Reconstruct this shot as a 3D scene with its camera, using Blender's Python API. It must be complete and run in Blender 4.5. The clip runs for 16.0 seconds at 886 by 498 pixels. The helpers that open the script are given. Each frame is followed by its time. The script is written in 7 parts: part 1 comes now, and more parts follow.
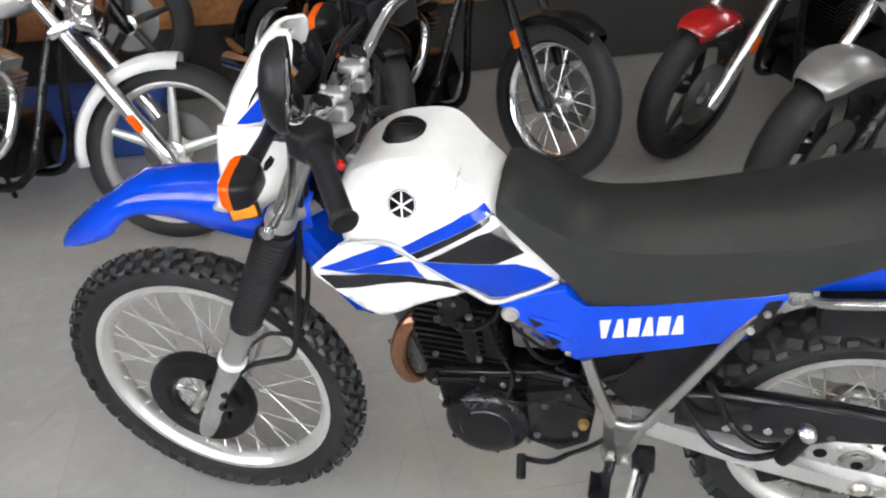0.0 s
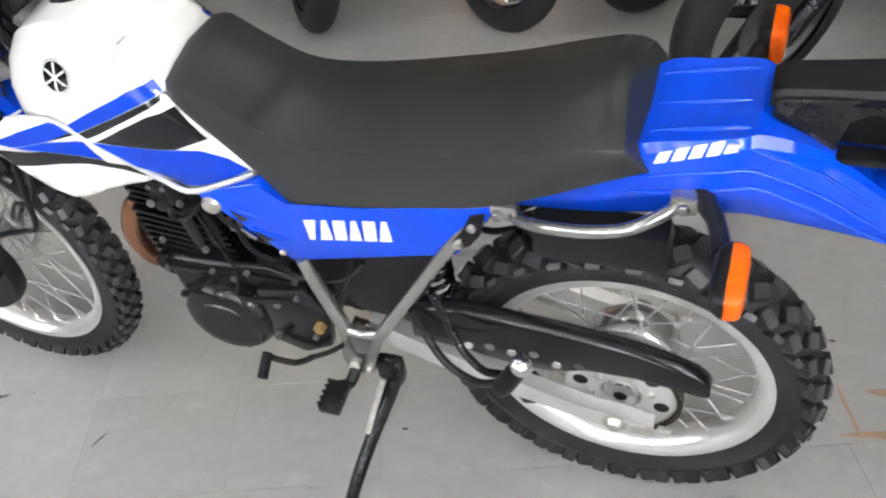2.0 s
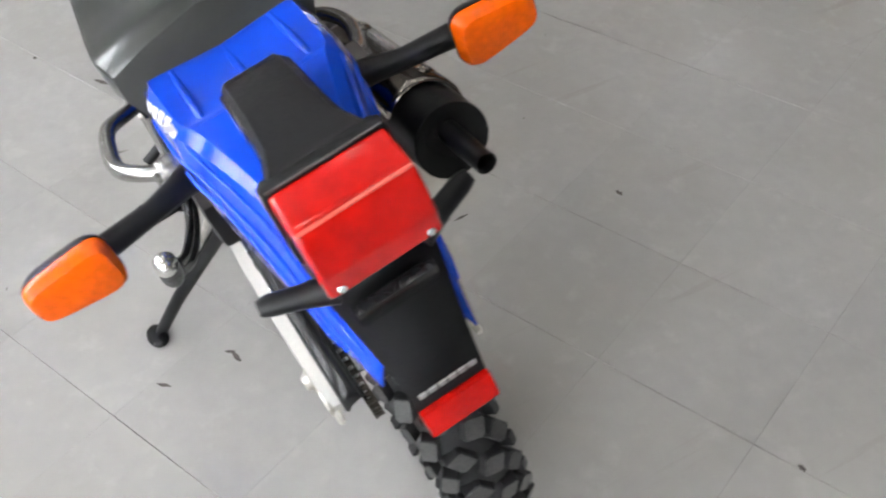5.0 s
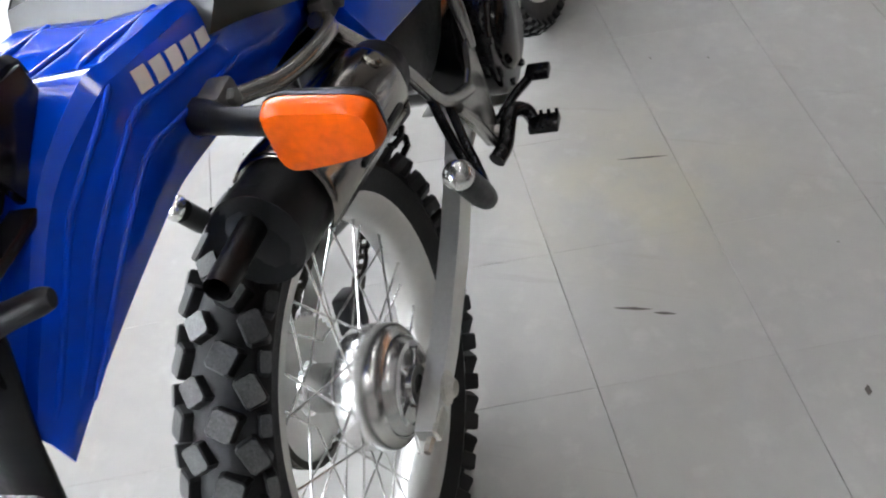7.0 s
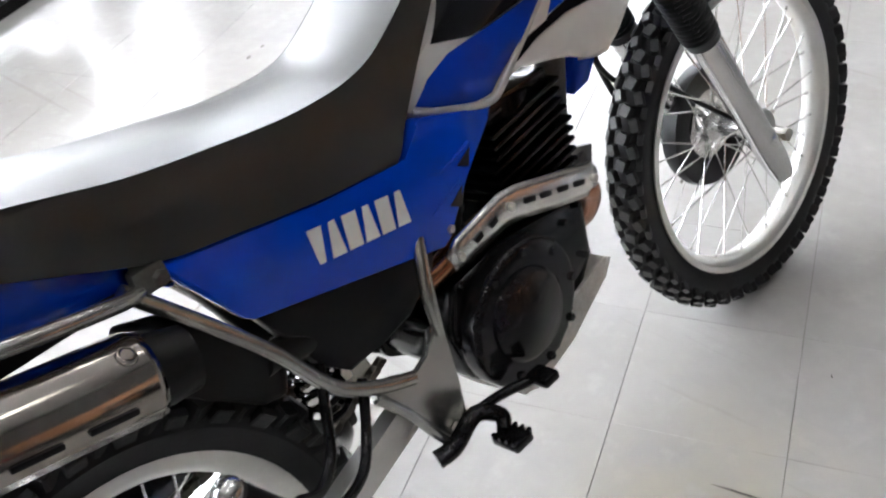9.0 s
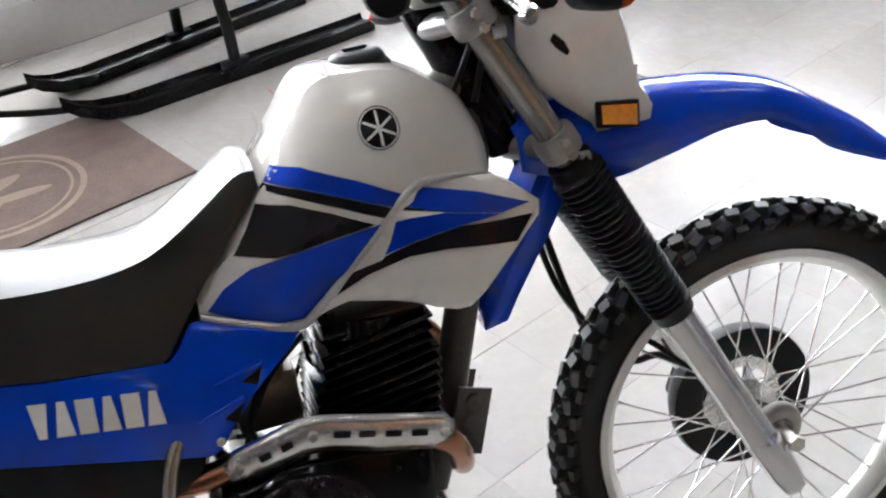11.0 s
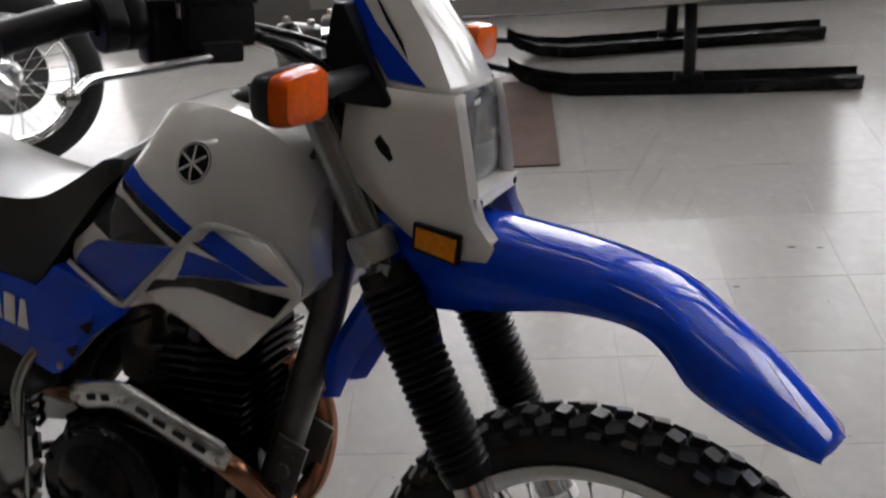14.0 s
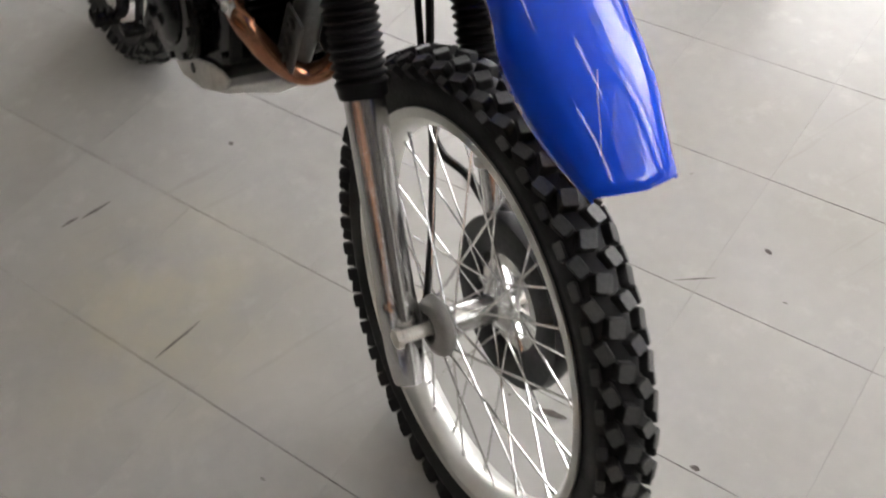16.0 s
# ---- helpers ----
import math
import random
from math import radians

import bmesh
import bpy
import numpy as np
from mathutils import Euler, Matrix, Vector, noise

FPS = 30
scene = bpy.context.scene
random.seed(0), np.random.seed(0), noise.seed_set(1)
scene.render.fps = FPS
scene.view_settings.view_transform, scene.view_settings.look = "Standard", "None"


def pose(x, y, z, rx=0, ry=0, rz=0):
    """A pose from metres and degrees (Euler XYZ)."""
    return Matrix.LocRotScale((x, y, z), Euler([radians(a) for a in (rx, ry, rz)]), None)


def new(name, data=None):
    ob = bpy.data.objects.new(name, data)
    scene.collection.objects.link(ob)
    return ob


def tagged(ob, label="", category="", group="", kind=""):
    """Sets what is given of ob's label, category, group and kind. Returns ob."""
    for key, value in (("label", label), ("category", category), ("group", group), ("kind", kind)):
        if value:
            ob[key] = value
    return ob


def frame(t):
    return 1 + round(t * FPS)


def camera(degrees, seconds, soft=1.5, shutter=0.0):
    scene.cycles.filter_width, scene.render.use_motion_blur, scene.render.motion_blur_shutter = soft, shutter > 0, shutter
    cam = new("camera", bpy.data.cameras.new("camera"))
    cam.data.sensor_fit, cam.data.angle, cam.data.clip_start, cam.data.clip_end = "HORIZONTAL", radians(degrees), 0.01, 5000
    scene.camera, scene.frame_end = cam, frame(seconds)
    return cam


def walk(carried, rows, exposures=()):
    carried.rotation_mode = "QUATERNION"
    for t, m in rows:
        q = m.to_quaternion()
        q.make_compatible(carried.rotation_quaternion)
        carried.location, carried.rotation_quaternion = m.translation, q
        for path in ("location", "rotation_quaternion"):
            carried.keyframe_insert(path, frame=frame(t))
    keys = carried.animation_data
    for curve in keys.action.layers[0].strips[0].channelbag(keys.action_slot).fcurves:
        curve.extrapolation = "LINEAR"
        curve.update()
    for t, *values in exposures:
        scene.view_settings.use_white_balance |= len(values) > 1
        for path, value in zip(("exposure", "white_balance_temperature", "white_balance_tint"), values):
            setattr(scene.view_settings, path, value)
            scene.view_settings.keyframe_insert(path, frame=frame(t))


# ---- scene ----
SOFT, SHUTTER = 2.0, 0.3
WINDOW_WATTS, TUBE_WATTS, BACKDROP = 49.0, 5.0, 6.0
EXPOSURES = [(0.0, -0.25, 6500, 10), (1.0, -0.2, 6500, 10), (2.5, -0.05, 6500, 10), (3.5, 0.04, 6500, 10), (4.0, 0.2, 6500, 10), (5.2, 0.12, 6500, 10), (7.5, 0.38, 6250, 10), (9.2, 0.50, 6350, 11), (11.3, 0.36, 6450, 12), (12.0, 0.06, 6550, 14), (12.5, -0.13, 6650, 15),
             (13.0, -0.08, 6750, 14), (13.5, -0.63, 6750, 13), (14.0, -0.95, 6700, 13), (14.5, -0.47, 6750, 13), (15.0, -0.35, 6700, 12), (15.5, -0.28, 6900, 12), (16.0, -0.15, 6950, 12)]
cam = camera(46.79, 16.0, SOFT, SHUTTER)
walk(cam, [
    (0, pose(0.3429, 1.8630, 1.5271, 65.156, 3.207, -167.095)),
    (0.5, pose(0.1333, 1.8303, 1.5347, 65.153, 2.586, -161.238)),
    (1, pose(0.0063, 1.7517, 1.5159, 61.419, 3.074, -160.174)),
    (1.5, pose(-0.0449, 1.5840, 1.4840, 56.983, 1.596, -162.461)),
    (2, pose(-0.1988, 1.4462, 1.4678, 56.170, 2.971, -160.852)),
    (2.5, pose(-0.3880, 1.3192, 1.4721, 55.141, 2.718, -155.781)),
    (3, pose(-0.4577, 1.1249, 1.4373, 51.883, 4.097, -152.481)),
    (3.5, pose(-0.5323, 0.9406, 1.4199, 48.885, 5.742, -143.890)),
    (4, pose(-0.7408, 0.8141, 1.4483, 46.729, 2.779, -130.566)),
    (4.5, pose(-0.8724, 0.6671, 1.4339, 46.363, 3.261, -123.744)),
    (5, pose(-0.9211, 0.4562, 1.4371, 45.816, 1.977, -119.451)),
    (5.2, pose(-0.9447, 0.3724, 1.4419, 46.722, 1.967, -115.151)),
    (7.5, pose(-0.5700, -0.2960, 1.3597, 42.659, 3.846, -71.542)),
    (8, pose(-0.4098, -0.3174, 1.3671, 44.264, 4.700, -65.694)),
    (8.5, pose(-0.2919, -0.4656, 1.3983, 47.875, 5.867, -56.026)),
    (9, pose(-0.1872, -0.6905, 1.4184, 51.221, 5.220, -47.444)),
    (9.2, pose(-0.1364, -0.7159, 1.3995, 52.571, 6.138, -45.456)),
    (11.3, pose(0.6370, -0.9196, 1.5059, 56.647, 4.036, -17.412)),
    (11.5, pose(0.6814, -0.8970, 1.5115, 57.616, 3.683, -17.059)),
    (12, pose(0.8878, -0.9167, 1.5102, 61.042, 3.979, -7.907)),
    (12.5, pose(1.1054, -0.9435, 1.5103, 60.609, 3.412, -0.446)),
    (13, pose(1.2402, -0.8458, 1.5141, 63.866, 4.877, 8.415)),
    (13.5, pose(1.3761, -0.7709, 1.5211, 62.742, 5.991, 16.051)),
    (14, pose(1.5648, -0.7402, 1.5104, 57.701, 3.848, 24.552)),
    (14.5, pose(1.7035, -0.6820, 1.4940, 54.387, 4.929, 31.221)),
    (15, pose(1.7690, -0.5325, 1.4463, 48.003, 4.254, 36.583)),
    (15.2, pose(1.7866, -0.4597, 1.4472, 44.540, 6.459, 38.071)),
    (15.5, pose(1.8665, -0.3726, 1.3967, 42.292, 7.829, 45.465)),
    (16, pose(2.0458, -0.2747, 1.4099, 40.278, 5.785, 57.822)),
], EXPOSURES)
# ---------------------------------------------------------------- light
TURN = 22.3                                   # the building's turn against the motorcycle
BW = pose(0, 0, 0, 0, 0, TURN)
world = bpy.data.worlds.new("sky")
scene.world = world
world.use_nodes = True
sky = world.node_tree.nodes.new("ShaderNodeTexSky")
sky.sky_type, sky.sun_disc, sky.sun_elevation, sky.sun_rotation = "NISHITA", False, radians(38), radians(-20)
world.node_tree.links.new(sky.outputs[0], world.node_tree.nodes["Background"].inputs[0])
world.node_tree.nodes["Background"].inputs[1].default_value = 0.12


def area_lamp(name, m, sx, sy, watts, col=(1, 1, 1), spread=180):
    d = bpy.data.lights.new(name, "AREA")
    d.shape, d.size, d.size_y, d.energy, d.color, d.spread = "RECTANGLE", sx, sy, watts, col, radians(spread)
    ob = new(name, d)
    ob.matrix_world = m
    return ob


# daylight in the window openings, in u (along the window wall) and v (towards the street)
WALL_V, BACK_V, U0, U1, CEIL = 2.95, -4.0, -4.6, 5.2, 4.6
EAST_U, EAST_V = 2.62, 3.6                     # beyond EAST_U the window wall stands further back
WINDOWS = [(-2.4, -0.56, 0.10, 4.45), (0.44, 1.28, 0.18, 4.45), (1.40, 2.52, 0.60, 4.45), (2.75, 4.3, 0.70, 4.45), (4.42, 5.0, 1.10, 4.45)]
EAST_WINDOW = (0.2, 3.3, 1.25, 4.45)           # in v and z, in the end wall


def wall_v(u):
    return EAST_V if u > EAST_U else WALL_V


for a, b, z0, z1 in WINDOWS:
    area_lamp("window_daylight", BW @ Matrix.Translation(((a + b) / 2, wall_v(a) + 0.02, (z0 + z1) / 2)) @ pose(0, 0, 0, 90, 0, 180) @ pose(0, 0, 0, 0, 180, 0), b - a - 0.06, z1 - z0 - 0.06, WINDOW_WATTS * (2.5 if b < 0 else 1.0) * (b - a) * (z1 - z0), (0.93, 0.97, 1.0))
a, b, z0, z1 = EAST_WINDOW
area_lamp("window_daylight", BW @ Matrix.Translation((U1 + 0.02, (a + b) / 2, (z0 + z1) / 2)) @ pose(0, 0, 0, 0, 0, -90) @ pose(0, 0, 0, 90, 0, 180) @ pose(0, 0, 0, 0, 180, 0), b - a - 0.06, z1 - z0 - 0.06, WINDOW_WATTS * 0.95 * (b - a) * (z1 - z0), (0.93, 0.97, 1.0))
TUBES = [(-1.6, -1.2), (-1.6, 1.2), (1.2, -1.2), (1.2, 1.2), (4.0, -1.2), (4.0, 1.2)]
for u, v in TUBES:
    area_lamp("ceiling_tube_light", BW @ Matrix.Translation((u, v, CEIL - 0.10)), 1.2, 0.16, TUBE_WATTS, (1.0, 0.97, 0.92))

# ---------------------------------------------------------------- materials
def mat(name, col, rough=0.5, metal=0.0, var=0.12, scale=12.0, bump=0.0, bscale=180.0, coat=0.0, rvar=0.1, trans=0.0, emit=0.0, ior=1.45, stain=None, sstain=3.0, coat_rough=0.08):
    """Principled material with colour and gloss that vary at two scales, and fine relief."""
    m = bpy.data.materials.new(name)
    m.use_nodes = True
    nt = m.node_tree
    p = nt.nodes["Principled BSDF"]
    tc = nt.nodes.new("ShaderNodeTexCoord")
    big, fine = nt.nodes.new("ShaderNodeTexNoise"), nt.nodes.new("ShaderNodeTexNoise")
    big.inputs["Scale"].default_value, fine.inputs["Scale"].default_value = scale, scale * 9
    big.inputs["Detail"].default_value, fine.inputs["Detail"].default_value = 3, 2
    for n in (big, fine):
        nt.links.new(tc.outputs["Object"], n.inputs["Vector"])
    add = nt.nodes.new("ShaderNodeMath")
    add.operation = "ADD"
    nt.links.new(big.outputs["Fac"], add.inputs[0])
    nt.links.new(fine.outputs["Fac"], add.inputs[1])
    mr = nt.nodes.new("ShaderNodeMapRange")
    mr.inputs[1].default_value, mr.inputs[2].default_value = 0.7, 1.3
    nt.links.new(add.outputs[0], mr.inputs[0])
    mix = nt.nodes.new("ShaderNodeMix")
    mix.data_type = "RGBA"
    mix.inputs[6].default_value = (*[max(0, c * (1 - var)) for c in col], 1)
    mix.inputs[7].default_value = (*[min(1, c * (1 + var)) for c in col], 1)
    nt.links.new(mr.outputs[0], mix.inputs[0])
    out = mix.outputs[2]
    if stain:
        sn = nt.nodes.new("ShaderNodeTexNoise")
        sn.inputs["Scale"].default_value, sn.inputs["Detail"].default_value, sn.inputs["Roughness"].default_value = sstain, 8, 0.65
        nt.links.new(tc.outputs["Object"], sn.inputs["Vector"])
        sr = nt.nodes.new("ShaderNodeMapRange")
        sr.inputs[1].default_value, sr.inputs[2].default_value, sr.inputs[4].default_value = 0.55, 0.72, 0.8
        nt.links.new(sn.outputs["Fac"], sr.inputs[0])
        m2 = nt.nodes.new("ShaderNodeMix")
        m2.data_type = "RGBA"
        m2.inputs[7].default_value = (*stain, 1)
        nt.links.new(sr.outputs[0], m2.inputs[0])
        nt.links.new(out, m2.inputs[6])
        out = m2.outputs[2]
    nt.links.new(out, p.inputs["Base Color"])
    rr = nt.nodes.new("ShaderNodeMapRange")
    rr.inputs[1].default_value, rr.inputs[2].default_value = 0.7, 1.3
    lo, hi = max(0.02, rough - rvar), min(1, rough + rvar)
    if lo < 0.285 and hi > 0.255:                 # a surface is either glossy or satin all over
        lo, hi = (max(lo, 0.285), max(hi, 0.295)) if rough >= 0.27 else (min(lo, 0.245), min(hi, 0.255))
    rr.inputs[3].default_value, rr.inputs[4].default_value = lo, hi
    nt.links.new(add.outputs[0], rr.inputs[0])
    nt.links.new(rr.outputs[0], p.inputs["Roughness"])
    p.inputs["Metallic"].default_value = metal
    p.inputs["IOR"].default_value = ior
    p.inputs["Coat Weight"].default_value = coat
    p.inputs["Coat Roughness"].default_value = coat_rough
    p.inputs["Transmission Weight"].default_value = trans
    if emit:
        p.inputs["Emission Color"].default_value = (*col, 1)
        p.inputs["Emission Strength"].default_value = emit
    if bump:
        bn = nt.nodes.new("ShaderNodeTexNoise")
        bn.inputs["Scale"].default_value, bn.inputs["Detail"].default_value = bscale, 4
        nt.links.new(tc.outputs["Object"], bn.inputs["Vector"])
        b = nt.nodes.new("ShaderNodeBump")
        b.inputs["Strength"].default_value, b.inputs["Distance"].default_value = bump, 0.002
        nt.links.new(bn.outputs["Fac"], b.inputs["Height"])
        nt.links.new(b.outputs["Normal"], p.inputs["Normal"])
    return m


BLUE = mat("blue_plastic", (0.0006, 0.053, 0.57), 0.07, var=0.04, scale=9, coat=0.2, rvar=0.015, ior=1.40, coat_rough=0.03)
BLUE_DECAL = mat("blue_decal", (0.003, 0.042, 0.46), 0.16, var=0.05, coat=0.0, rvar=0.03, ior=1.38)
WHITE = mat("white_paint", (0.80, 0.79, 0.76), 0.10, var=0.03, scale=6, coat=0.5, rvar=0.03)
WHITE_DECAL = mat("white_decal", (0.82, 0.82, 0.80), 0.35, var=0.03)
BLACK_DECAL = mat("black_decal", (0.010, 0.010, 0.012), 0.12, var=0.05, coat=0.2, rvar=0.02, ior=1.4)
SEAT = mat("seat_vinyl", (0.014, 0.0155, 0.014), 0.31, var=0.2, scale=30, bump=0.12, bscale=700, rvar=0.02, ior=1.62)
PIPING = mat("seat_seam", (0.03, 0.03, 0.03), 0.6)
RUBBER = mat("tyre_rubber", (0.016, 0.016, 0.017), 0.6, var=0.3, scale=25, bump=0.25, bscale=150)
RUBBER_TOP = mat("tyre_knob_dusty_top", (0.055, 0.055, 0.054), 0.31, var=0.35, scale=40, bump=0.3, bscale=250)
BLACK_PLASTIC = mat("black_plastic", (0.008, 0.008, 0.009), 0.38, var=0.2, scale=20, bump=0.12, bscale=400, ior=1.34)
BLACK_GLOSS = mat("black_gloss_paint", (0.009, 0.009, 0.010), 0.18, var=0.25, coat=0.1, scale=18, ior=1.35, rvar=0.025)
ENGINE = mat("black_engine_paint", (0.003, 0.003, 0.0034), 0.14, var=0.3, scale=24, bump=0.10, bscale=120, rvar=0.02, ior=1.33)
ALLOY = mat("brushed_alloy", (0.70, 0.70, 0.69), 0.22, 0.95, var=0.06, scale=25, bump=0.04, bscale=500, rvar=0.03)
RIM = mat("anodised_rim", (0.74, 0.735, 0.71), 0.32, 0.8, var=0.04, scale=12, bump=0.01, bscale=300, rvar=0.03)
CHROME = mat("chrome", (0.85, 0.85, 0.86), 0.1, 1.0, var=0.05, scale=10, rvar=0.05)
FORK = mat("fork_alloy", (0.62, 0.62, 0.62), 0.2, 0.95, var=0.05, scale=16, bump=0.008, bscale=200, rvar=0.03)
FRAME_SILVER = mat("silver_frame_paint", (0.38, 0.375, 0.36), 0.24, 0.9, var=0.08, scale=9, rvar=0.02)
SWINGARM = mat("bright_swingarm_alloy", (0.70, 0.695, 0.68), 0.30, 0.75, var=0.05, scale=20, bump=0.03, bscale=400, rvar=0.02)
FRAME_GREY = mat("grey_frame_paint", (0.11, 0.107, 0.103), 0.42, 0.3, var=0.2, scale=25)
COPPER = mat("heat_stained_header", (0.36, 0.17, 0.10), 0.26, 0.9, var=0.14, scale=7, rvar=0.02)
MUFFLER = mat("muffler_shield_steel", (0.31, 0.285, 0.26), 0.14, 1.0, var=0.10, scale=8, rvar=0.03)
STANCHION = mat("grey_fork_tube", (0.33, 0.335, 0.32), 0.24, 0.85, var=0.05, scale=10, rvar=0.02)
STEEL = mat("spoke_steel", (0.84, 0.84, 0.82), 0.25, 0.75, var=0.02, rvar=0.03)
ORANGE = mat("orange_lens", (0.70, 0.092, 0.0006), 0.15, var=0.16, scale=14, ior=1.36, coat=0.0, bump=0.08, bscale=150, rvar=0.05)
AMBER = mat("amber_reflector", (0.75, 0.24, 0.01), 0.2, var=0.2, scale=60, coat=0.5, bump=0.2, bscale=300)
RED = mat("red_lens", (0.41, 0.005, 0.003), 0.12, var=0.18, scale=7, ior=1.38, coat=0.1, bump=0.10, bscale=120)
CHAIN = mat("oily_chain", (0.07, 0.06, 0.05), 0.5, 0.8, var=0.4, scale=60)
GLASS = mat("headlamp_glass", (0.92, 0.94, 0.94), 0.03, var=0.02, trans=0.95, rvar=0.02, bump=0.05, bscale=90)
REFLECTOR = mat("headlamp_reflector", (0.30, 0.30, 0.31), 0.16, 1.0, var=0.1)
MIRROR = mat("mirror_glass", (0.85, 0.86, 0.87), 0.03, 1.0, var=0.02, rvar=0.01)
FORK_CAST = mat("bright_cast_alloy", (0.37, 0.365, 0.355), 0.34, 0.7, var=0.08, scale=20, bump=0.05, bscale=250, rvar=0.02)
DRIVE_CAST = mat("dull_cast_alloy", (0.36, 0.355, 0.34), 0.42, 0.55, var=0.12, scale=30, bump=0.08, bscale=300)
LEAD = mat("stud_nut_zinc", (0.62, 0.6, 0.55), 0.35, 0.9, var=0.2, scale=60)
BOLT_DARK = mat("dull_steel_bolt", (0.22, 0.215, 0.21), 0.32, 0.9, var=0.2, scale=60)

# ---------------------------------------------------------------- mesh helpers
def finish(ob, sharp=38, smooth=True):
    me = ob.data
    if smooth:
        me.polygons.foreach_set("use_smooth", [True] * len(me.polygons))
        me.set_sharp_from_angle(angle=radians(sharp))
    return ob


def part(name, bm, material, parent=None, label="", steer=False, sharp=38, normals=True):
    if steer:
        bm.transform({"cowl": COWL, "lamps": LAMPS}.get(steer, STEER))
    if normals:
        bmesh.ops.recalc_face_normals(bm, faces=bm.faces)
    me = bpy.data.meshes.new(name)
    bm.to_mesh(me)
    bm.free()
    for m in material if isinstance(material, (list, tuple)) else [material]:
        me.materials.append(m)
    ob = new(name, me)
    finish(ob, sharp)
    if parent:
        ob.parent = parent
    if label:
        ob["label"] = label
    return ob


def thicken(ob, t, offset=-1.0):
    mod = ob.modifiers.new("thickness", "SOLIDIFY")
    mod.thickness, mod.offset = t, offset
    return ob


def BM():
    return bmesh.new()


def curve_points(pts, n=6, closed=False):
    """Points on a smooth curve through the given ones."""
    pts = [Vector(p) for p in pts]
    if n <= 1 or len(pts) < 3:
        return pts
    k, out = len(pts), []
    for i in range(k if closed else k - 1):
        a, b, c, d = (pts[(i + j) % k] if closed else pts[min(max(i + j, 0), k - 1)] for j in (-1, 0, 1, 2))
        for s in range(n):
            t = s / n
            out.append(0.5 * (2 * b + (c - a) * t + (2 * a - 5 * b + 4 * c - d) * t * t + (3 * b - a - 3 * c + d) * t**3))
    return out if closed else out + [pts[-1]]


def skin(bm, rings, closed=True, cap=True, mi=0, loop=False):
    """Faces between rings of vertices."""
    vs = [[bm.verts.new(p) for p in r] for r in rings]
    n = len(vs[0])
    pairs = list(zip(vs, vs[1:])) + ([(vs[-1], vs[0])] if loop else [])
    for a, b in pairs:
        for i in range(n if closed else n - 1):
            j = (i + 1) % n
            f = bm.faces.new((a[i], a[j], b[j], b[i]))
            f.material_index = mi
    if cap and closed and not loop:
        for r in (vs[0], vs[-1]):
            bm.faces.new(r).material_index = mi
    return vs


def tube(bm, pts, r, seg=10, n=6, closed=False, flat=1.0, cap=True):
    """A round bar along a smooth curve; r may be a list, one radius a given point."""
    raw = list(pts)
    path = curve_points(raw, n, closed)
    k = len(path)
    rs = [r] * k if not isinstance(r, (list, tuple)) else [float(np.interp(i / max(1, k - 1) * (len(raw) - 1), range(len(raw)), r)) for i in range(k)]
    up, rings = None, []
    for i, p in enumerate(path):
        t = (path[(i + 1) % k] - path[i - 1]) if closed else (path[min(i + 1, k - 1)] - path[max(i - 1, 0)])
        t.normalize()
        if up is None:
            up = t.orthogonal().normalized()
        up = (up - t * up.dot(t)).normalized()
        side = t.cross(up)
        rings.append([p + rs[i] * (math.cos(a) * up + flat * math.sin(a) * side) for a in (2 * math.pi * j / seg for j in range(seg))])
    skin(bm, rings, True, cap, loop=closed)
    return bm


def lathe(bm, prof, centre=(0, 0, 0), seg=48, axis=(0, 1, 0), closed=False, mi=0):
    """A turned form: profile rows of radius and place along the axis. closed: the profile closes on itself."""
    q = Vector((0, 1, 0)).rotation_difference(Vector(axis).normalized()).to_matrix()
    c = Vector(centre)
    rings = [[c + q @ Vector((r * math.cos(a), y, r * math.sin(a))) for r, y in prof] for a in (2 * math.pi * i / seg for i in range(seg))]
    skin(bm, rings, closed, False, mi, loop=True)
    return bm


def box(bm, c, s, bevel=0.0, rot=None, mi=0, seg=2):
    m = Matrix.Translation(c) @ (rot.to_4x4() if rot is not None else Matrix()) @ Matrix.Diagonal((*s, 1))
    r = bmesh.ops.create_cube(bm, size=1, matrix=m)
    fs = {f for v in r["verts"] for f in v.link_faces}
    for f in fs:
        f.material_index = mi
    if bevel:
        es = list({e for v in r["verts"] for e in v.link_edges})
        bmesh.ops.bevel(bm, geom=es, offset=bevel, segments=seg, affect="EDGES", profile=0.6)
    return bm


def plate(bm, outline, y0, y1, bevel=0.0, axis="y", seg=2):
    """A flat piece with the given outline in x and z, from y0 to y1."""
    def at(a, b, d):
        return (a, d, b) if axis == "y" else (d, a, b) if axis == "x" else (a, b, d)
    lo = [bm.verts.new(at(a, b, y0)) for a, b in outline]
    hi = [bm.verts.new(at(a, b, y1)) for a, b in outline]
    fs = [bm.faces.new(lo), bm.faces.new(hi)]
    k = len(lo)
    fs += [bm.faces.new((lo[i], lo[(i + 1) % k], hi[(i + 1) % k], hi[i])) for i in range(k)]
    if bevel:
        es = list({e for f in fs for e in f.edges})
        bmesh.ops.bevel(bm, geom=es, offset=bevel, segments=seg, affect="EDGES", profile=0.6, clamp_overlap=True)
    return bm


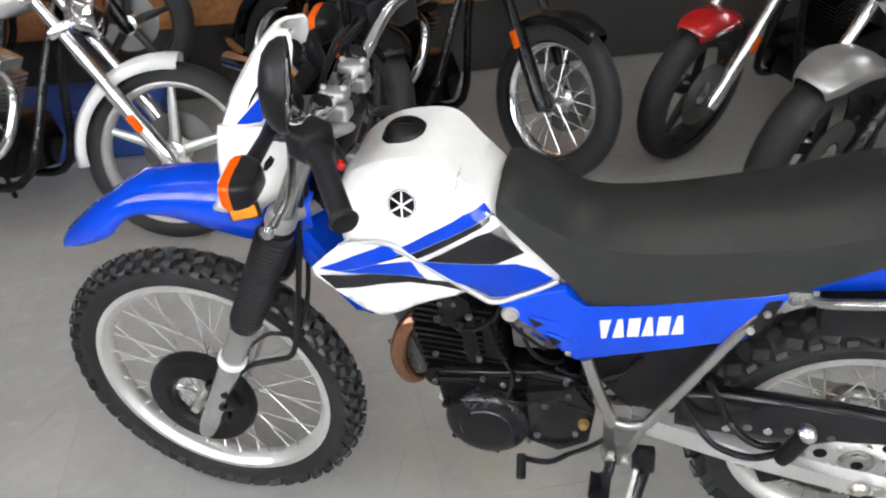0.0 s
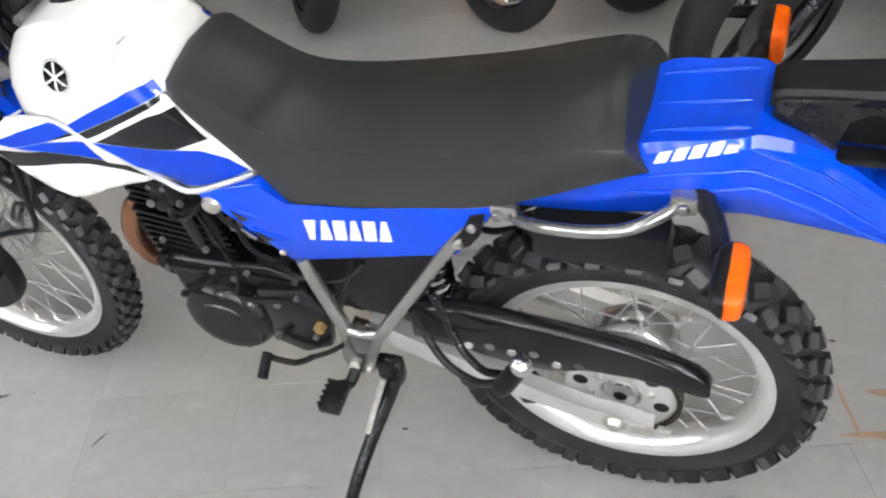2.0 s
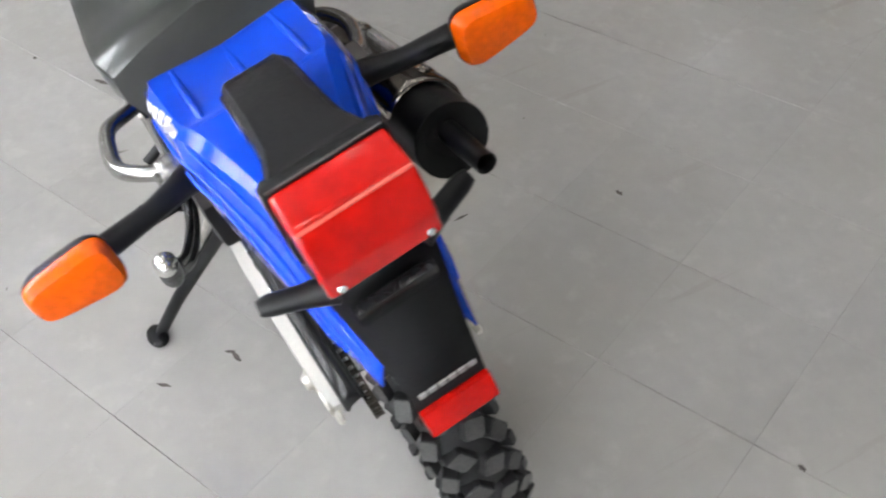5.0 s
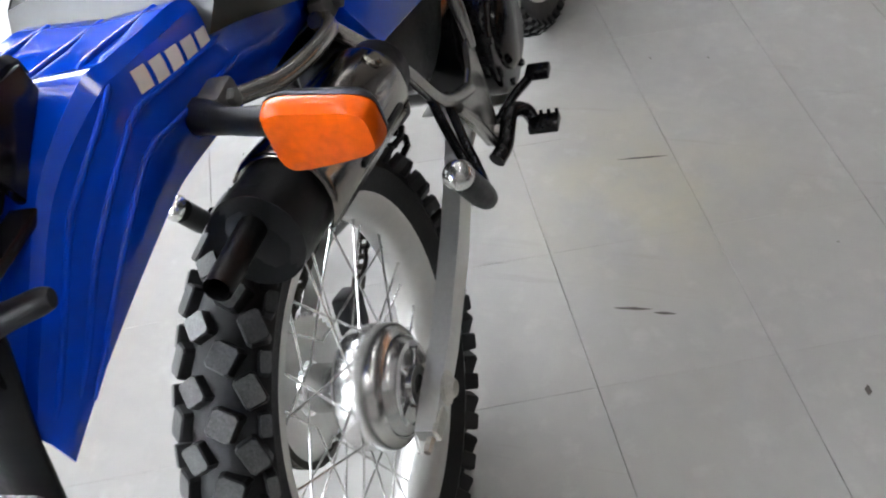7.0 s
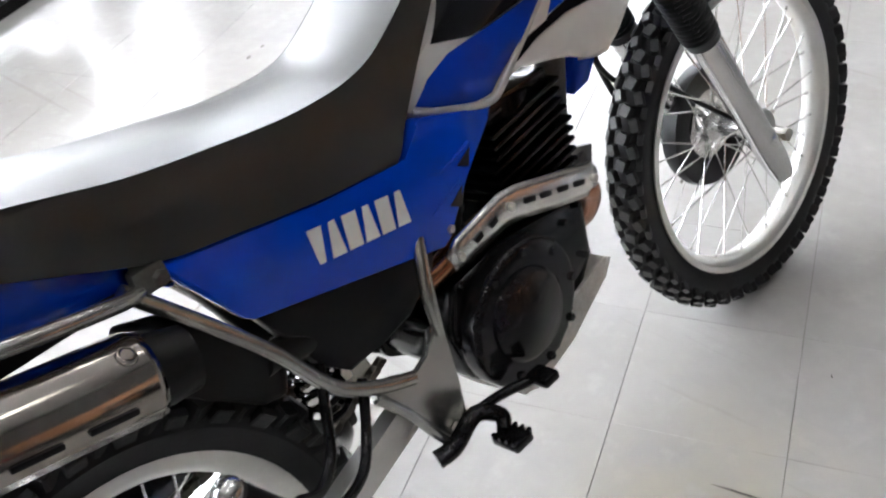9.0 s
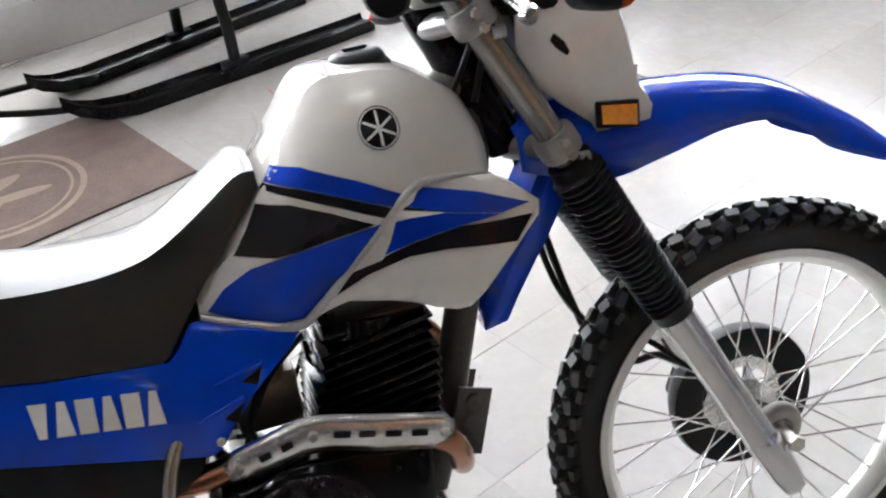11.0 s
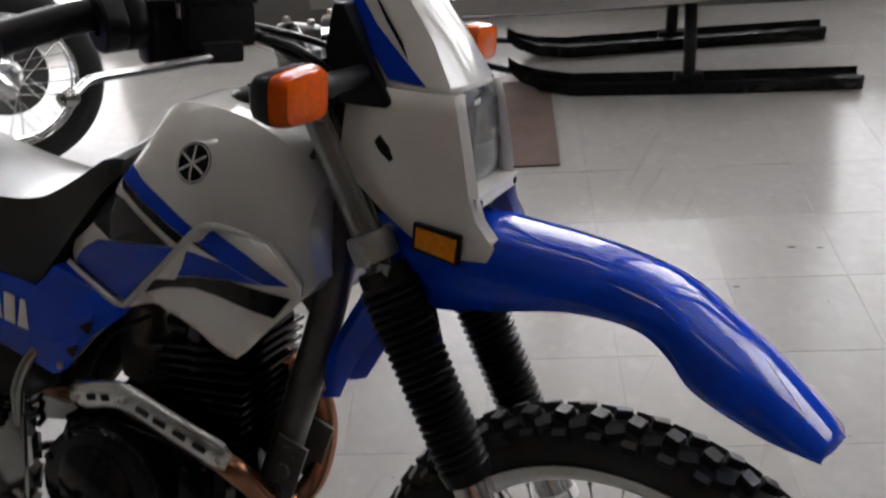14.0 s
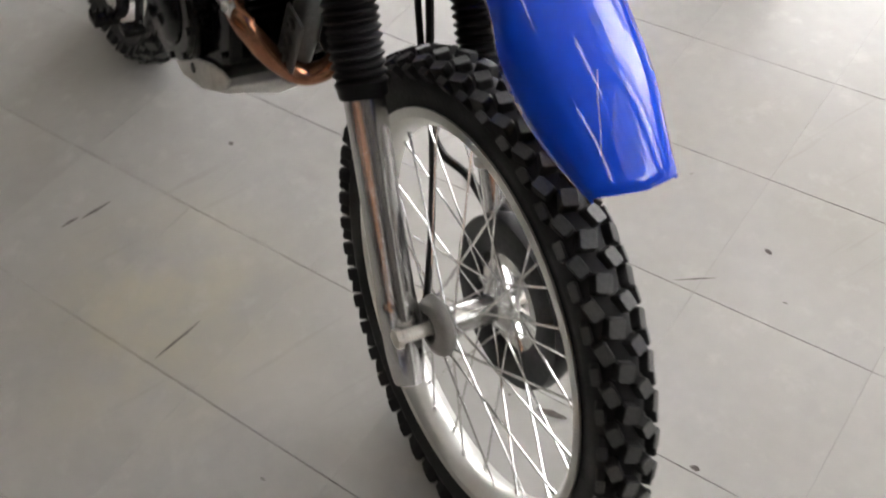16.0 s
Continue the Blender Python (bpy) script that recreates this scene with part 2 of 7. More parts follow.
def half_loft(bm, sections, n=3, closed=False, cap=False):
    """A form that is alike on both sides: rows of x and points (y, z) from the lower edge to the middle of the top."""
    k = len(sections[0][1])
    cols = [curve_points([(x, *p[i]) for x, p in sections], n) for i in range(k)]
    rings = []
    for j in range(len(cols[0])):
        right = [Vector((c[j].x, -c[j].y, c[j].z)) for c in cols]
        left = [Vector((c[j].x, c[j].y, c[j].z)) for c in cols[-2::-1]] if abs(cols[-1][j].y) < 1e-6 else [c[j] for c in cols[::-1]]
        rings.append(right + left)
    skin(bm, rings, closed, cap)
    return bm


def soft(bm, levels=1):
    """Round a rough form off."""
    bmesh.ops.remove_doubles(bm, verts=bm.verts, dist=1e-5)
    for _ in range(levels):
        bmesh.ops.subdivide_edges(bm, edges=bm.edges, cuts=1, use_grid_fill=True, smooth=0.6)
    return bm


def surface_tree(ob):
    from mathutils.bvhtree import BVHTree
    b = BM()
    b.from_mesh(ob.data)
    t = BVHTree.FromBMesh(b)
    b.free()
    return t


def decal(name, outline, tree, side, material, parent, off=0.0015, step=0.02, label=""):
    """A thin sheet with the given outline in x and z that lies on the side of a form."""
    bm = BM()
    bm.faces.new([bm.verts.new((x, 0, z)) for x, z in outline])
    xs, zs = [p[0] for p in outline], [p[1] for p in outline]
    for lo, hi, no in ((min(xs), max(xs), (1, 0, 0)), (min(zs), max(zs), (0, 0, 1))):
        for i in range(1, int((hi - lo) / step) + 1):
            co = Vector(no) * (lo + i * step)
            bmesh.ops.bisect_plane(bm, geom=bm.verts[:] + bm.edges[:] + bm.faces[:], plane_co=co, plane_no=no)
    for v in bm.verts:
        hit = tree.ray_cast(Vector((v.co.x, side * 0.6, v.co.z)), Vector((0, -side, 0)))
        v.co.y = (hit[0].y if hit[0] is not None else side * 0.09) + side * off
    return part(name, bm, material, parent, label)


def bolt(bm, c, r=0.006, h=0.006, axis=(0, 1, 0)):
    lathe(bm, [(0.0001, h), (r * 0.8, h), (r, h * 0.7), (r, 0), (0.0001, 0)], c, 6, axis)
    return bm


# ---------------------------------------------------------------- wheels
def carcass(bm, c, R, r_rim, w, seg=64):
    """The smooth body of a knobbly tyre, under its blocks."""
    H = R - r_rim
    prof = []
    for i in range(17):
        a = math.pi * i / 16 - math.pi / 2
        rr = r_rim - 0.006 + (H - 0.004) * max(0, math.cos(a)) ** 0.75
        yy = math.sin(a) * w / 2 * (1.0 if abs(math.sin(a)) < 0.95 else 0.82)
        prof.append((rr, yy * (0.72 + 0.28 * math.cos(a) ** 0.5 if math.cos(a) > 0 else 0.72)))
    return lathe(bm, prof, Vector(c), seg)


def block_frames(c, R, r_rim, w, rows, pitch, high):
    """Where each tread block sits: its row, and a matrix of along, across, out and foot."""
    c, H = Vector(c), R - r_rim
    for n in range(pitch):
        for r, (across, turn, kw, kl, tilt) in enumerate(rows):
            th = 2 * math.pi * (n + turn) / pitch
            lat = across / (w / 2)
            drop = (1 - math.sqrt(max(0, 1 - min(0.96, lat * lat * 0.85)))) * H * 0.62
            rad, tan = Vector((math.cos(th), 0, math.sin(th))), Vector((-math.sin(th), 0, math.cos(th)))
            lean = math.asin(max(-1, min(1, lat * 0.75)))
            nrm = (rad * math.cos(lean) + Vector((0, 1, 0)) * math.sin(lean)).normalized()
            m = Matrix((tan, nrm.cross(tan), nrm)).transposed().to_4x4()
            m.translation = c + rad * (R - high - drop) + Vector((0, across * 0.94, 0))
            yield r, m @ Matrix.Rotation(tilt * (1 if across > 0 else -1), 4, "Z")


def tread_block(kw, kl, high, skew):
    """One rubber block: straight flanks, a slanted end, and a dusty worn top."""
    outline = [(-0.5, -0.34 - skew), (-0.40, -0.5), (0.38, -0.5 + skew), (0.5, -0.36 + skew), (0.5, 0.36), (0.40, 0.5), (-0.40, 0.5 - skew), (-0.5, 0.36 - skew)]
    bm = BM()
    skin(bm, [[Vector((a * kl * k, b * kw * k, z)) for a, b in outline] for k, z in ((1.10, -0.008), (1.0, high - 0.0022), (0.90, high))], True, True)
    bm.faces.ensure_lookup_table()
    bmesh.ops.recalc_face_normals(bm, faces=bm.faces)
    for f in bm.faces:
        f.material_index = 1 if f.calc_center_median().z > high - 0.0005 else 0
    me = bpy.data.meshes.new("tread_block")
    bm.to_mesh(me)
    bm.free()
    me.materials.append(RUBBER)
    me.materials.append(RUBBER_TOP)
    return me


def knobbly_tyre(c, R, r_rim, w, rows, pitch, high, parent, label, steer=False):
    """A tyre under the motorcycle, with its blocks as pieces."""
    ty = part("tyre", carcass(BM(), c, R, r_rim, w, 72), RUBBER, parent, label, steer=steer)
    meshes = [tread_block(kw, kl, high, 0.10 if across > 0 else 0.0) for across, turn, kw, kl, tilt in rows]
    for r, m in block_frames(c, R, r_rim, w, rows, pitch, high):
        ob = new("tread_block", meshes[r])
        ob.parent = ty
        ob.matrix_basis = STEER @ m if steer else m
    return ty


def tyre(bm, c, R, r_rim, w, rows, pitch, knob=(0.02, 0.018, 0.009), seg=64):
    """A far knobbly tyre in one mesh."""
    carcass(bm, c, R, r_rim, w, seg)
    for r, m in block_frames(c, R, r_rim, w, rows, pitch, knob[2]):
        kw, kl = rows[r][2:4]
        skin(bm, [[m @ Vector((a * kl * k, b * kw * k, z)) for a, b in ((-0.5, -0.5), (0.5, -0.5), (0.5, 0.5), (-0.5, 0.5))] for k, z in ((1.05, -0.006), (0.92, knob[2]))], True, True)
    return bm


def road_tyre(bm, c, R, r_rim, w, seg=56):
    H = R - r_rim
    prof = []
    for i in range(15):
        a = math.pi * i / 14 - math.pi / 2
        k = 1.0 if abs(i - 7) not in (1, 3) else 0.985
        prof.append((r_rim - 0.006 + H * max(0, math.cos(a)) ** 0.8 * k, math.sin(a) * w / 2 * (0.78 + 0.22 * max(0, math.cos(a)) ** 0.5)))
    return lathe(bm, prof, c, seg)


def rim(bm, c, R, w, depth=0.024, seg=64):
    h = w / 2
    prof = [(R, -h), (R, -h + 0.003), (R - 0.008, -h + 0.005), (R - depth * 0.7, -h * 0.55), (R - depth, -h * 0.25), (R - depth, h * 0.25), (R - depth * 0.7, h * 0.55), (R - 0.008, h - 0.005), (R, h - 0.003), (R, h),
            (R - 0.012, h), (R - depth * 0.85, h * 0.72), (R - depth - 0.003, h * 0.3), (R - depth - 0.003, -h * 0.3), (R - depth * 0.85, -h * 0.72), (R - 0.012, -h)]
    return lathe(bm, prof, c, seg, closed=True)


def spokes(parent, c, r_hub, y_hub, r_rim, count, material, steer=False, r=0.0017, twist=0.9):
    """Laced spokes, each a part of its own under the wheel."""
    c = Vector(c)
    for i in range(count):
        side = 1 if i % 2 else -1
        lead = 1 if (i // 2) % 2 else -1
        a = 2 * math.pi * i / count
        b = a - lead * twist
        bm = BM()
        p = c + Vector((r_hub * math.cos(b), side * y_hub, r_hub * math.sin(b)))
        q = c + Vector((r_rim * math.cos(a), side * 0.004, r_rim * math.sin(a)))
        tube(bm, [p, q], r, 6, 1)
        tube(bm, [q, q.lerp(p, 0.05)], r * 1.9, 6, 1)
        part("spoke", bm, material, parent, steer=steer)


def rounded(c, x, hy, hz, n=28, p=0.55):
    """A rounded rectangle across the x axis."""
    def f(v):
        return math.copysign(abs(v) ** p, v)
    return [Vector((c[0] + x, c[1] + hy * f(math.cos(a)), c[2] + hz * f(math.sin(a)))) for a in (2 * math.pi * k / n for k in range(n))]


def tapered(c, x, hy, hz, s, k, n=32):
    """A squarish ring across x that narrows outwards on side s."""
    return [Vector((p.x, p.y, c[2] + (p.z - c[2]) * (1 - k * s * (p.y - c[1])))) for p in rounded(c, x, hy, hz, n, 0.42)]


def indicator_body(bm, c, d, s=1, k=1.5, deep=1.0):
    """The black cup of an indicator that faces along x by d, on side s."""
    return skin(bm, [tapered(c, d * x * deep, hy, hz, s, k) for x, hy, hz in ((-0.032, 0.014, 0.010), (-0.030, 0.027, 0.017), (-0.021, 0.038, 0.0235), (-0.006, 0.0445, 0.0275), (0.001, 0.0455, 0.028))], True, True)


def indicator_lens(bm, c, d, s=1, k=1.5):
    skin(bm, [tapered(c, d * x, hy, hz, s, k) for x, hy, hz in ((0.0005, 0.0445, 0.027), (0.004, 0.0455, 0.028), (0.014, 0.0440, 0.0268), (0.0195, 0.0405, 0.0240), (0.0220, 0.031, 0.017), (0.0225, 0.020, 0.010))], True, True)
    return bm

# ---------------------------------------------------------------- the showroom
TILE = mat("vinyl_tile", (0.43, 0.421, 0.408), 0.19, var=0.06, scale=3, bump=0.05, bscale=10, rvar=0.02, ior=1.40, stain=(0.385, 0.37, 0.335), sstain=1.7)
GROUT = mat("dark_joint", (0.24, 0.23, 0.215), 0.8)
WALL_PAINT = mat("warm_grey_wall_paint", (0.20, 0.185, 0.17), 0.7, var=0.08, scale=3, bump=0.1)
TRIM_PAINT = mat("window_frame_paint", (0.42, 0.39, 0.37), 0.5, var=0.06, scale=8)
CEILING = mat("ceiling_board", (0.35, 0.34, 0.33), 0.85, var=0.06, scale=4)
WOOD = mat("orange_brown_wood", (0.34, 0.14, 0.045), 0.5, var=0.35, scale=4, bump=0.1, bscale=30)
DARK_WALL = mat("dark_skirting", (0.035, 0.032, 0.03), 0.7)
BLUE_TARP = mat("blue_painted_board", (0.02, 0.07, 0.30), 0.5, var=0.2, scale=6)

# object-level variation for the tiles
nt = TILE.node_tree
info = nt.nodes.new("ShaderNodeObjectInfo")
geo = nt.nodes.new("ShaderNodeNewGeometry")
for tex in [n for n in nt.nodes if n.bl_idname == "ShaderNodeTexNoise"]:
    nt.links.new(geo.outputs["Position"], tex.inputs["Vector"])   # stains run on across the joints
for tex in [n for n in nt.nodes if n.bl_idname == "ShaderNodeTexNoise" and abs(n.inputs["Scale"].default_value - 1.7) < 0.01]:
    tex.inputs["Detail"].default_value, tex.inputs["Roughness"].default_value = 5, 0.55
    soft_edge = tex.outputs["Fac"].links[0].to_node
    soft_edge.inputs[1].default_value, soft_edge.inputs[2].default_value = 0.38, 0.75
hue = nt.nodes.new("ShaderNodeHueSaturation")
mr = nt.nodes.new("ShaderNodeMapRange")
mr.inputs[3].default_value, mr.inputs[4].default_value = 0.975, 1.02
addn = nt.nodes.new("ShaderNodeMath")
addn.operation = "ADD"
frac = nt.nodes.new("ShaderNodeMath")
frac.operation = "FRACT"
nt.links.new(info.outputs["Random"], addn.inputs[0])
nt.links.new(geo.outputs["Random Per Island"], addn.inputs[1])
nt.links.new(addn.outputs[0], frac.inputs[0])
nt.links.new(frac.outputs[0], mr.inputs[0])
p = nt.nodes["Principled BSDF"]
src = p.inputs["Base Color"].links[0].from_socket


def layer(under, factor, colour):
    """Mix a colour over what is under it."""
    mx = nt.nodes.new("ShaderNodeMix")
    mx.data_type = "RGBA"
    mx.inputs[7].default_value = (*colour, 1)
    nt.links.new(factor, mx.inputs[0])
    nt.links.new(under, mx.inputs[6])
    return mx.outputs[2]


def floor_noise(scale, detail, lo, hi, top, stretch=(1, 1, 1), turn=0.0, rough=0.6):
    """A patchy mask on the floor."""
    mp = nt.nodes.new("ShaderNodeMapping")
    mp.inputs["Scale"].default_value, mp.inputs["Rotation"].default_value = stretch, (0, 0, turn)
    nz = nt.nodes.new("ShaderNodeTexNoise")
    nz.inputs["Scale"].default_value, nz.inputs["Detail"].default_value, nz.inputs["Roughness"].default_value = scale, detail, rough
    rg = nt.nodes.new("ShaderNodeMapRange")
    rg.inputs[1].default_value, rg.inputs[2].default_value, rg.inputs[4].default_value = lo, hi, top
    nt.links.new(geo.outputs["Position"], mp.inputs["Vector"])
    nt.links.new(mp.outputs[0], nz.inputs["Vector"])
    nt.links.new(nz.outputs["Fac"], rg.inputs[0])
    return rg.outputs[0]


def product(a, b):
    m = nt.nodes.new("ShaderNodeMath")
    m.operation = "MULTIPLY"
    nt.links.new(a, m.inputs[0])
    nt.links.new(b, m.inputs[1])
    return m.outputs[0]


src = layer(src, floor_noise(5.0, 7, 0.50, 0.68, 0.55), (0.395, 0.385, 0.365))          # cloudy wear
src = layer(src, floor_noise(14.0, 6, 0.56, 0.70, 0.35), (0.53, 0.52, 0.50))           # polished specks
for turn in (0.5, 2.0, 1.2):                                                          # dragged scuffs
    src = layer(src, product(floor_noise(3.0, 5, 0.655, 0.70, 0.28, (9.0, 0.5, 1), turn, 0.5), floor_noise(1.6, 2, 0.48, 0.60, 1.0)), (0.30, 0.285, 0.26))
far_from = nt.nodes.new("ShaderNodeVectorMath")
far_from.operation = "DISTANCE"
far_from.inputs[1].default_value = (0.76, -0.25, 0.0)
nt.links.new(geo.outputs["Position"], far_from.inputs[0])
near_spot = nt.nodes.new("ShaderNodeMapRange")
near_spot.inputs[1].default_value, near_spot.inputs[2].default_value, near_spot.inputs[3].default_value, near_spot.inputs[4].default_value = 0.05, 0.34, 1.0, 0.0
nt.links.new(far_from.outputs["Value"], near_spot.inputs[0])
src = layer(src, product(near_spot.outputs[0], floor_noise(5.5, 4, 0.36, 0.62, 0.7)), (0.50, 0.46, 0.35))   # old yellow spill
nt.links.new(mr.outputs[0], hue.inputs["Value"])
nt.links.new(src, hue.inputs["Color"])
nt.links.new(hue.outputs[0], p.inputs["Base Color"])


def structure(name, bm, material, label=""):
    ob = part(name, bm, material)
    ob.matrix_world = BW
    return tagged(ob, label, "", "", "structure")


floor = structure("floor", box(BM(), ((U0 + U1) / 2, (EAST_V + BACK_V) / 2, -0.056), (U1 - U0 + 0.4, EAST_V - BACK_V + 0.4, 0.1)), GROUT, "pale grey vinyl tile floor with dark joints")
structure("ceiling", box(BM(), ((U0 + U1) / 2, (EAST_V + BACK_V) / 2, CEIL + 0.05), (U1 - U0 + 0.4, EAST_V - BACK_V + 0.4, 0.1)), CEILING, "pale ceiling")
structure("wall_west", box(BM(), (U0 - 0.1, (WALL_V + BACK_V) / 2, CEIL / 2), (0.2, WALL_V - BACK_V, CEIL)), WALL_PAINT, "warm grey painted wall")
a, b, z0, z1 = EAST_WINDOW
bm = box(BM(), (U1 + 0.1, (BACK_V + a) / 2, CEIL / 2), (0.2, a - BACK_V, CEIL))
box(bm, (U1 + 0.1, (EAST_V + b) / 2, CEIL / 2), (0.2, EAST_V - b, CEIL))
box(bm, (U1 + 0.1, (a + b) / 2, z0 / 2), (0.2, b - a, z0))
box(bm, (U1 + 0.1, (a + b) / 2, (z1 + CEIL) / 2), (0.2, b - a, CEIL - z1))
structure("wall_east", bm, WALL_PAINT, "warm grey painted wall with one wide window")
structure("wall_south", box(BM(), ((U0 + U1) / 2, BACK_V - 0.1, CEIL / 2), (U1 - U0 + 0.4, 0.2, CEIL)), DARK_WALL, "dark wall behind the row of motorcycles")
# the window wall in pieces round its openings
bm = BM()
edges = sorted((a, b, z0, z1) for a, b, z0, z1 in WINDOWS)
u = U0 - 0.2
for a, b, z0, z1 in edges:
    v = wall_v(a) + 0.1
    if a > EAST_U > u:
        box(bm, ((u + EAST_U) / 2, WALL_V + 0.1, CEIL / 2), (EAST_U - u, 0.2, CEIL))
        box(bm, (EAST_U - 0.1, (WALL_V + EAST_V) / 2 + 0.2, CEIL / 2), (0.2, EAST_V - WALL_V, CEIL))
        u = EAST_U
    box(bm, ((u + a) / 2, v, CEIL / 2), (a - u, 0.2, CEIL))
    box(bm, ((a + b) / 2, v, z0 / 2), (b - a, 0.2, z0))
    box(bm, ((a + b) / 2, v, (z1 + CEIL) / 2), (b - a, 0.2, CEIL - z1))
    u = b
box(bm, ((u + U1 + 0.2) / 2, EAST_V + 0.1, CEIL / 2), (U1 + 0.2 - u, 0.2, CEIL))
structure("wall_north", bm, WALL_PAINT, "warm grey painted wall with tall shop windows")
PANE = mat("window_pane", (1, 1, 1), 0.02, var=0.0, trans=1.0, rvar=0.01, ior=1.45)
for i, (a, b, z0, z1) in enumerate(edges):
    w = new(f"window_{i + 1}")
    w.matrix_world = BW
    tagged(w, "tall shop window in a painted frame, bright daylight outside", "window", "", "structure")
    for c, s in (((a + 0.03, wall_v(a) + 0.10, (z0 + z1) / 2), (0.06, 0.12, z1 - z0)), ((b - 0.03, wall_v(a) + 0.10, (z0 + z1) / 2), (0.06, 0.12, z1 - z0)),
                 (((a + b) / 2, wall_v(a) + 0.10, z0 + 0.03), (b - a - 0.12, 0.12, 0.06)), (((a + b) / 2, wall_v(a) + 0.10, z1 - 0.03), (b - a - 0.12, 0.12, 0.06))):
        part("window_frame", box(BM(), c, s, 0.006), TRIM_PAINT, w)
    pane = part("pane", box(BM(), ((a + b) / 2, wall_v(a) + 0.13, (z0 + z1) / 2), (b - a - 0.12, 0.008, z1 - z0 - 0.12)), PANE, w)
    pane.visible_shadow = False
    for c, s in (((a - 0.05, wall_v(a) - 0.012, (z0 + z1) / 2), (0.10, 0.024, z1 - z0 + 0.2)), ((b + 0.05, wall_v(a) - 0.012, (z0 + z1) / 2), (0.10, 0.024, z1 - z0 + 0.2))):
        part("casing", box(BM(), c, s, 0.004), TRIM_PAINT, w)
    part("window_sill", box(BM(), ((a + b) / 2, wall_v(a) - 0.03, z0 - 0.02), (b - a + 0.2, 0.06, 0.04), 0.006), TRIM_PAINT, w)
a, b, z0, z1 = EAST_WINDOW
w = new("window_6")
w.matrix_world = BW
tagged(w, "wide shop window in a painted frame, bright daylight outside", "window", "", "structure")
for c, s in (((a + 0.03, (z0 + z1) / 2), (0.06, z1 - z0)), ((b - 0.03, (z0 + z1) / 2), (0.06, z1 - z0)), (((a + b) / 2, z0 + 0.03), (b - a - 0.12, 0.06)), (((a + b) / 2, z1 - 0.03), (b - a - 0.12, 0.06))):
    part("window_frame", box(BM(), (U1 + 0.10, *c), (0.12, *s), 0.006), TRIM_PAINT, w)
pane = part("pane", box(BM(), (U1 + 0.13, (a + b) / 2, (z0 + z1) / 2), (0.008, b - a - 0.12, z1 - z0 - 0.12)), PANE, w)
pane.visible_shadow = False
part("window_sill", box(BM(), (U1 - 0.03, (a + b) / 2, z0 - 0.02), (0.06, b - a + 0.2, 0.04), 0.006), TRIM_PAINT, w)
structure("pillar", box(BM(), (-0.27, WALL_V - 0.05, CEIL / 2), (0.13, 0.10, CEIL), 0.008), mat("dark_pillar_paint", (0.19, 0.155, 0.135), 0.6), "dark square pillar against the window wall")
structure("baseboard", box(BM(), (-2.5, WALL_V - 0.008, 0.05), (4.2, 0.016, 0.10), 0.003), TRIM_PAINT, "painted baseboard")
# wooden panel on the back wall
panel = structure("wood_panelling", box(BM(), (1.2, BACK_V + 0.02, 1.05), (3.6, 0.04, 1.3), 0.004), WOOD, "orange-brown wood panelling")
for k in range(14):
    pl = part("plank", box(BM(), (-0.47 + k * 0.257, BACK_V + 0.05, 1.05), (0.25, 0.02, 1.3), 0.004), WOOD, panel)
# outside
sky_board = structure("backdrop", box(BM(), ((U0 + U1) / 2, EAST_V + 3.0, 1.5), (20, 0.05, 7)), mat("bright_overcast_street", (0.95, 0.97, 1.0), 0.9, var=0.02, emit=BACKDROP), "bright overcast daylight outside the windows")
structure("ground", box(BM(), ((U0 + U1) / 2, EAST_V + 1.75, -0.1), (20, 3.0, 0.1)), mat("pavement_concrete", (0.4, 0.4, 0.39), 0.8, scale=4), "pale concrete pavement outside")
end_board = structure("backdrop", box(BM(), (U1 + 4.0, -0.5, 1.5), (0.05, 12, 7)), bpy.data.materials["bright_overcast_street"], "bright overcast daylight outside the end window")
structure("pavement", box(BM(), (U1 + 2.1, -0.5, -0.1), (3.6, 8.4, 0.1)), bpy.data.materials["pavement_concrete"], "pale concrete pavement outside the end window")
# ceiling fittings
for u, v in TUBES:
    fit_ob = new("ceiling_light")
    fit_ob.matrix_world = BW @ Matrix.Translation((u, v, CEIL))
    tagged(fit_ob, "long fluorescent ceiling light in a white tray", "ceiling light", "ceiling lights")
    part("tray", box(BM(), (0, 0, -0.03), (1.3, 0.22, 0.06), 0.008), WHITE_DECAL, fit_ob)
    part("diffuser", box(BM(), (0, 0, -0.068), (1.22, 0.17, 0.012), 0.003), mat("lit_diffuser", (1.0, 0.97, 0.92), 0.5, var=0.0, emit=3.5) if "lit_diffuser" not in bpy.data.materials else bpy.data.materials["lit_diffuser"], fit_ob)

# floor seam of broken vinyl
SEAM = mat("dirty_seam_filler", (0.10, 0.085, 0.07), 0.8, var=0.4, scale=30)
rnd = random.Random(4)
bm = BM()
v = 2.25
while v > 0.35:
    ln = rnd.uniform(0.06, 0.2)
    wd = rnd.uniform(0.003, 0.008) if rnd.random() < 0.6 else rnd.uniform(0.012, 0.028)
    c = 2.66 + 0.03 * (2.2 - v) + rnd.uniform(-0.004, 0.004)
    k = 7
    L = [(c - wd * rnd.uniform(0.3, 1), v - ln * i / k) for i in range(k + 1)]
    Rr = [(c + wd * rnd.uniform(0.3, 1), v - ln * i / k) for i in range(k, -1, -1)]
    vs = [bm.verts.new((x, y, 0.0012)) for x, y in L + Rr]
    bm.faces.new(vs)
    v -= ln + rnd.uniform(0.0, 0.03)
structure("floor_seam", bm, SEAM, "broken dark seam across the tiles")
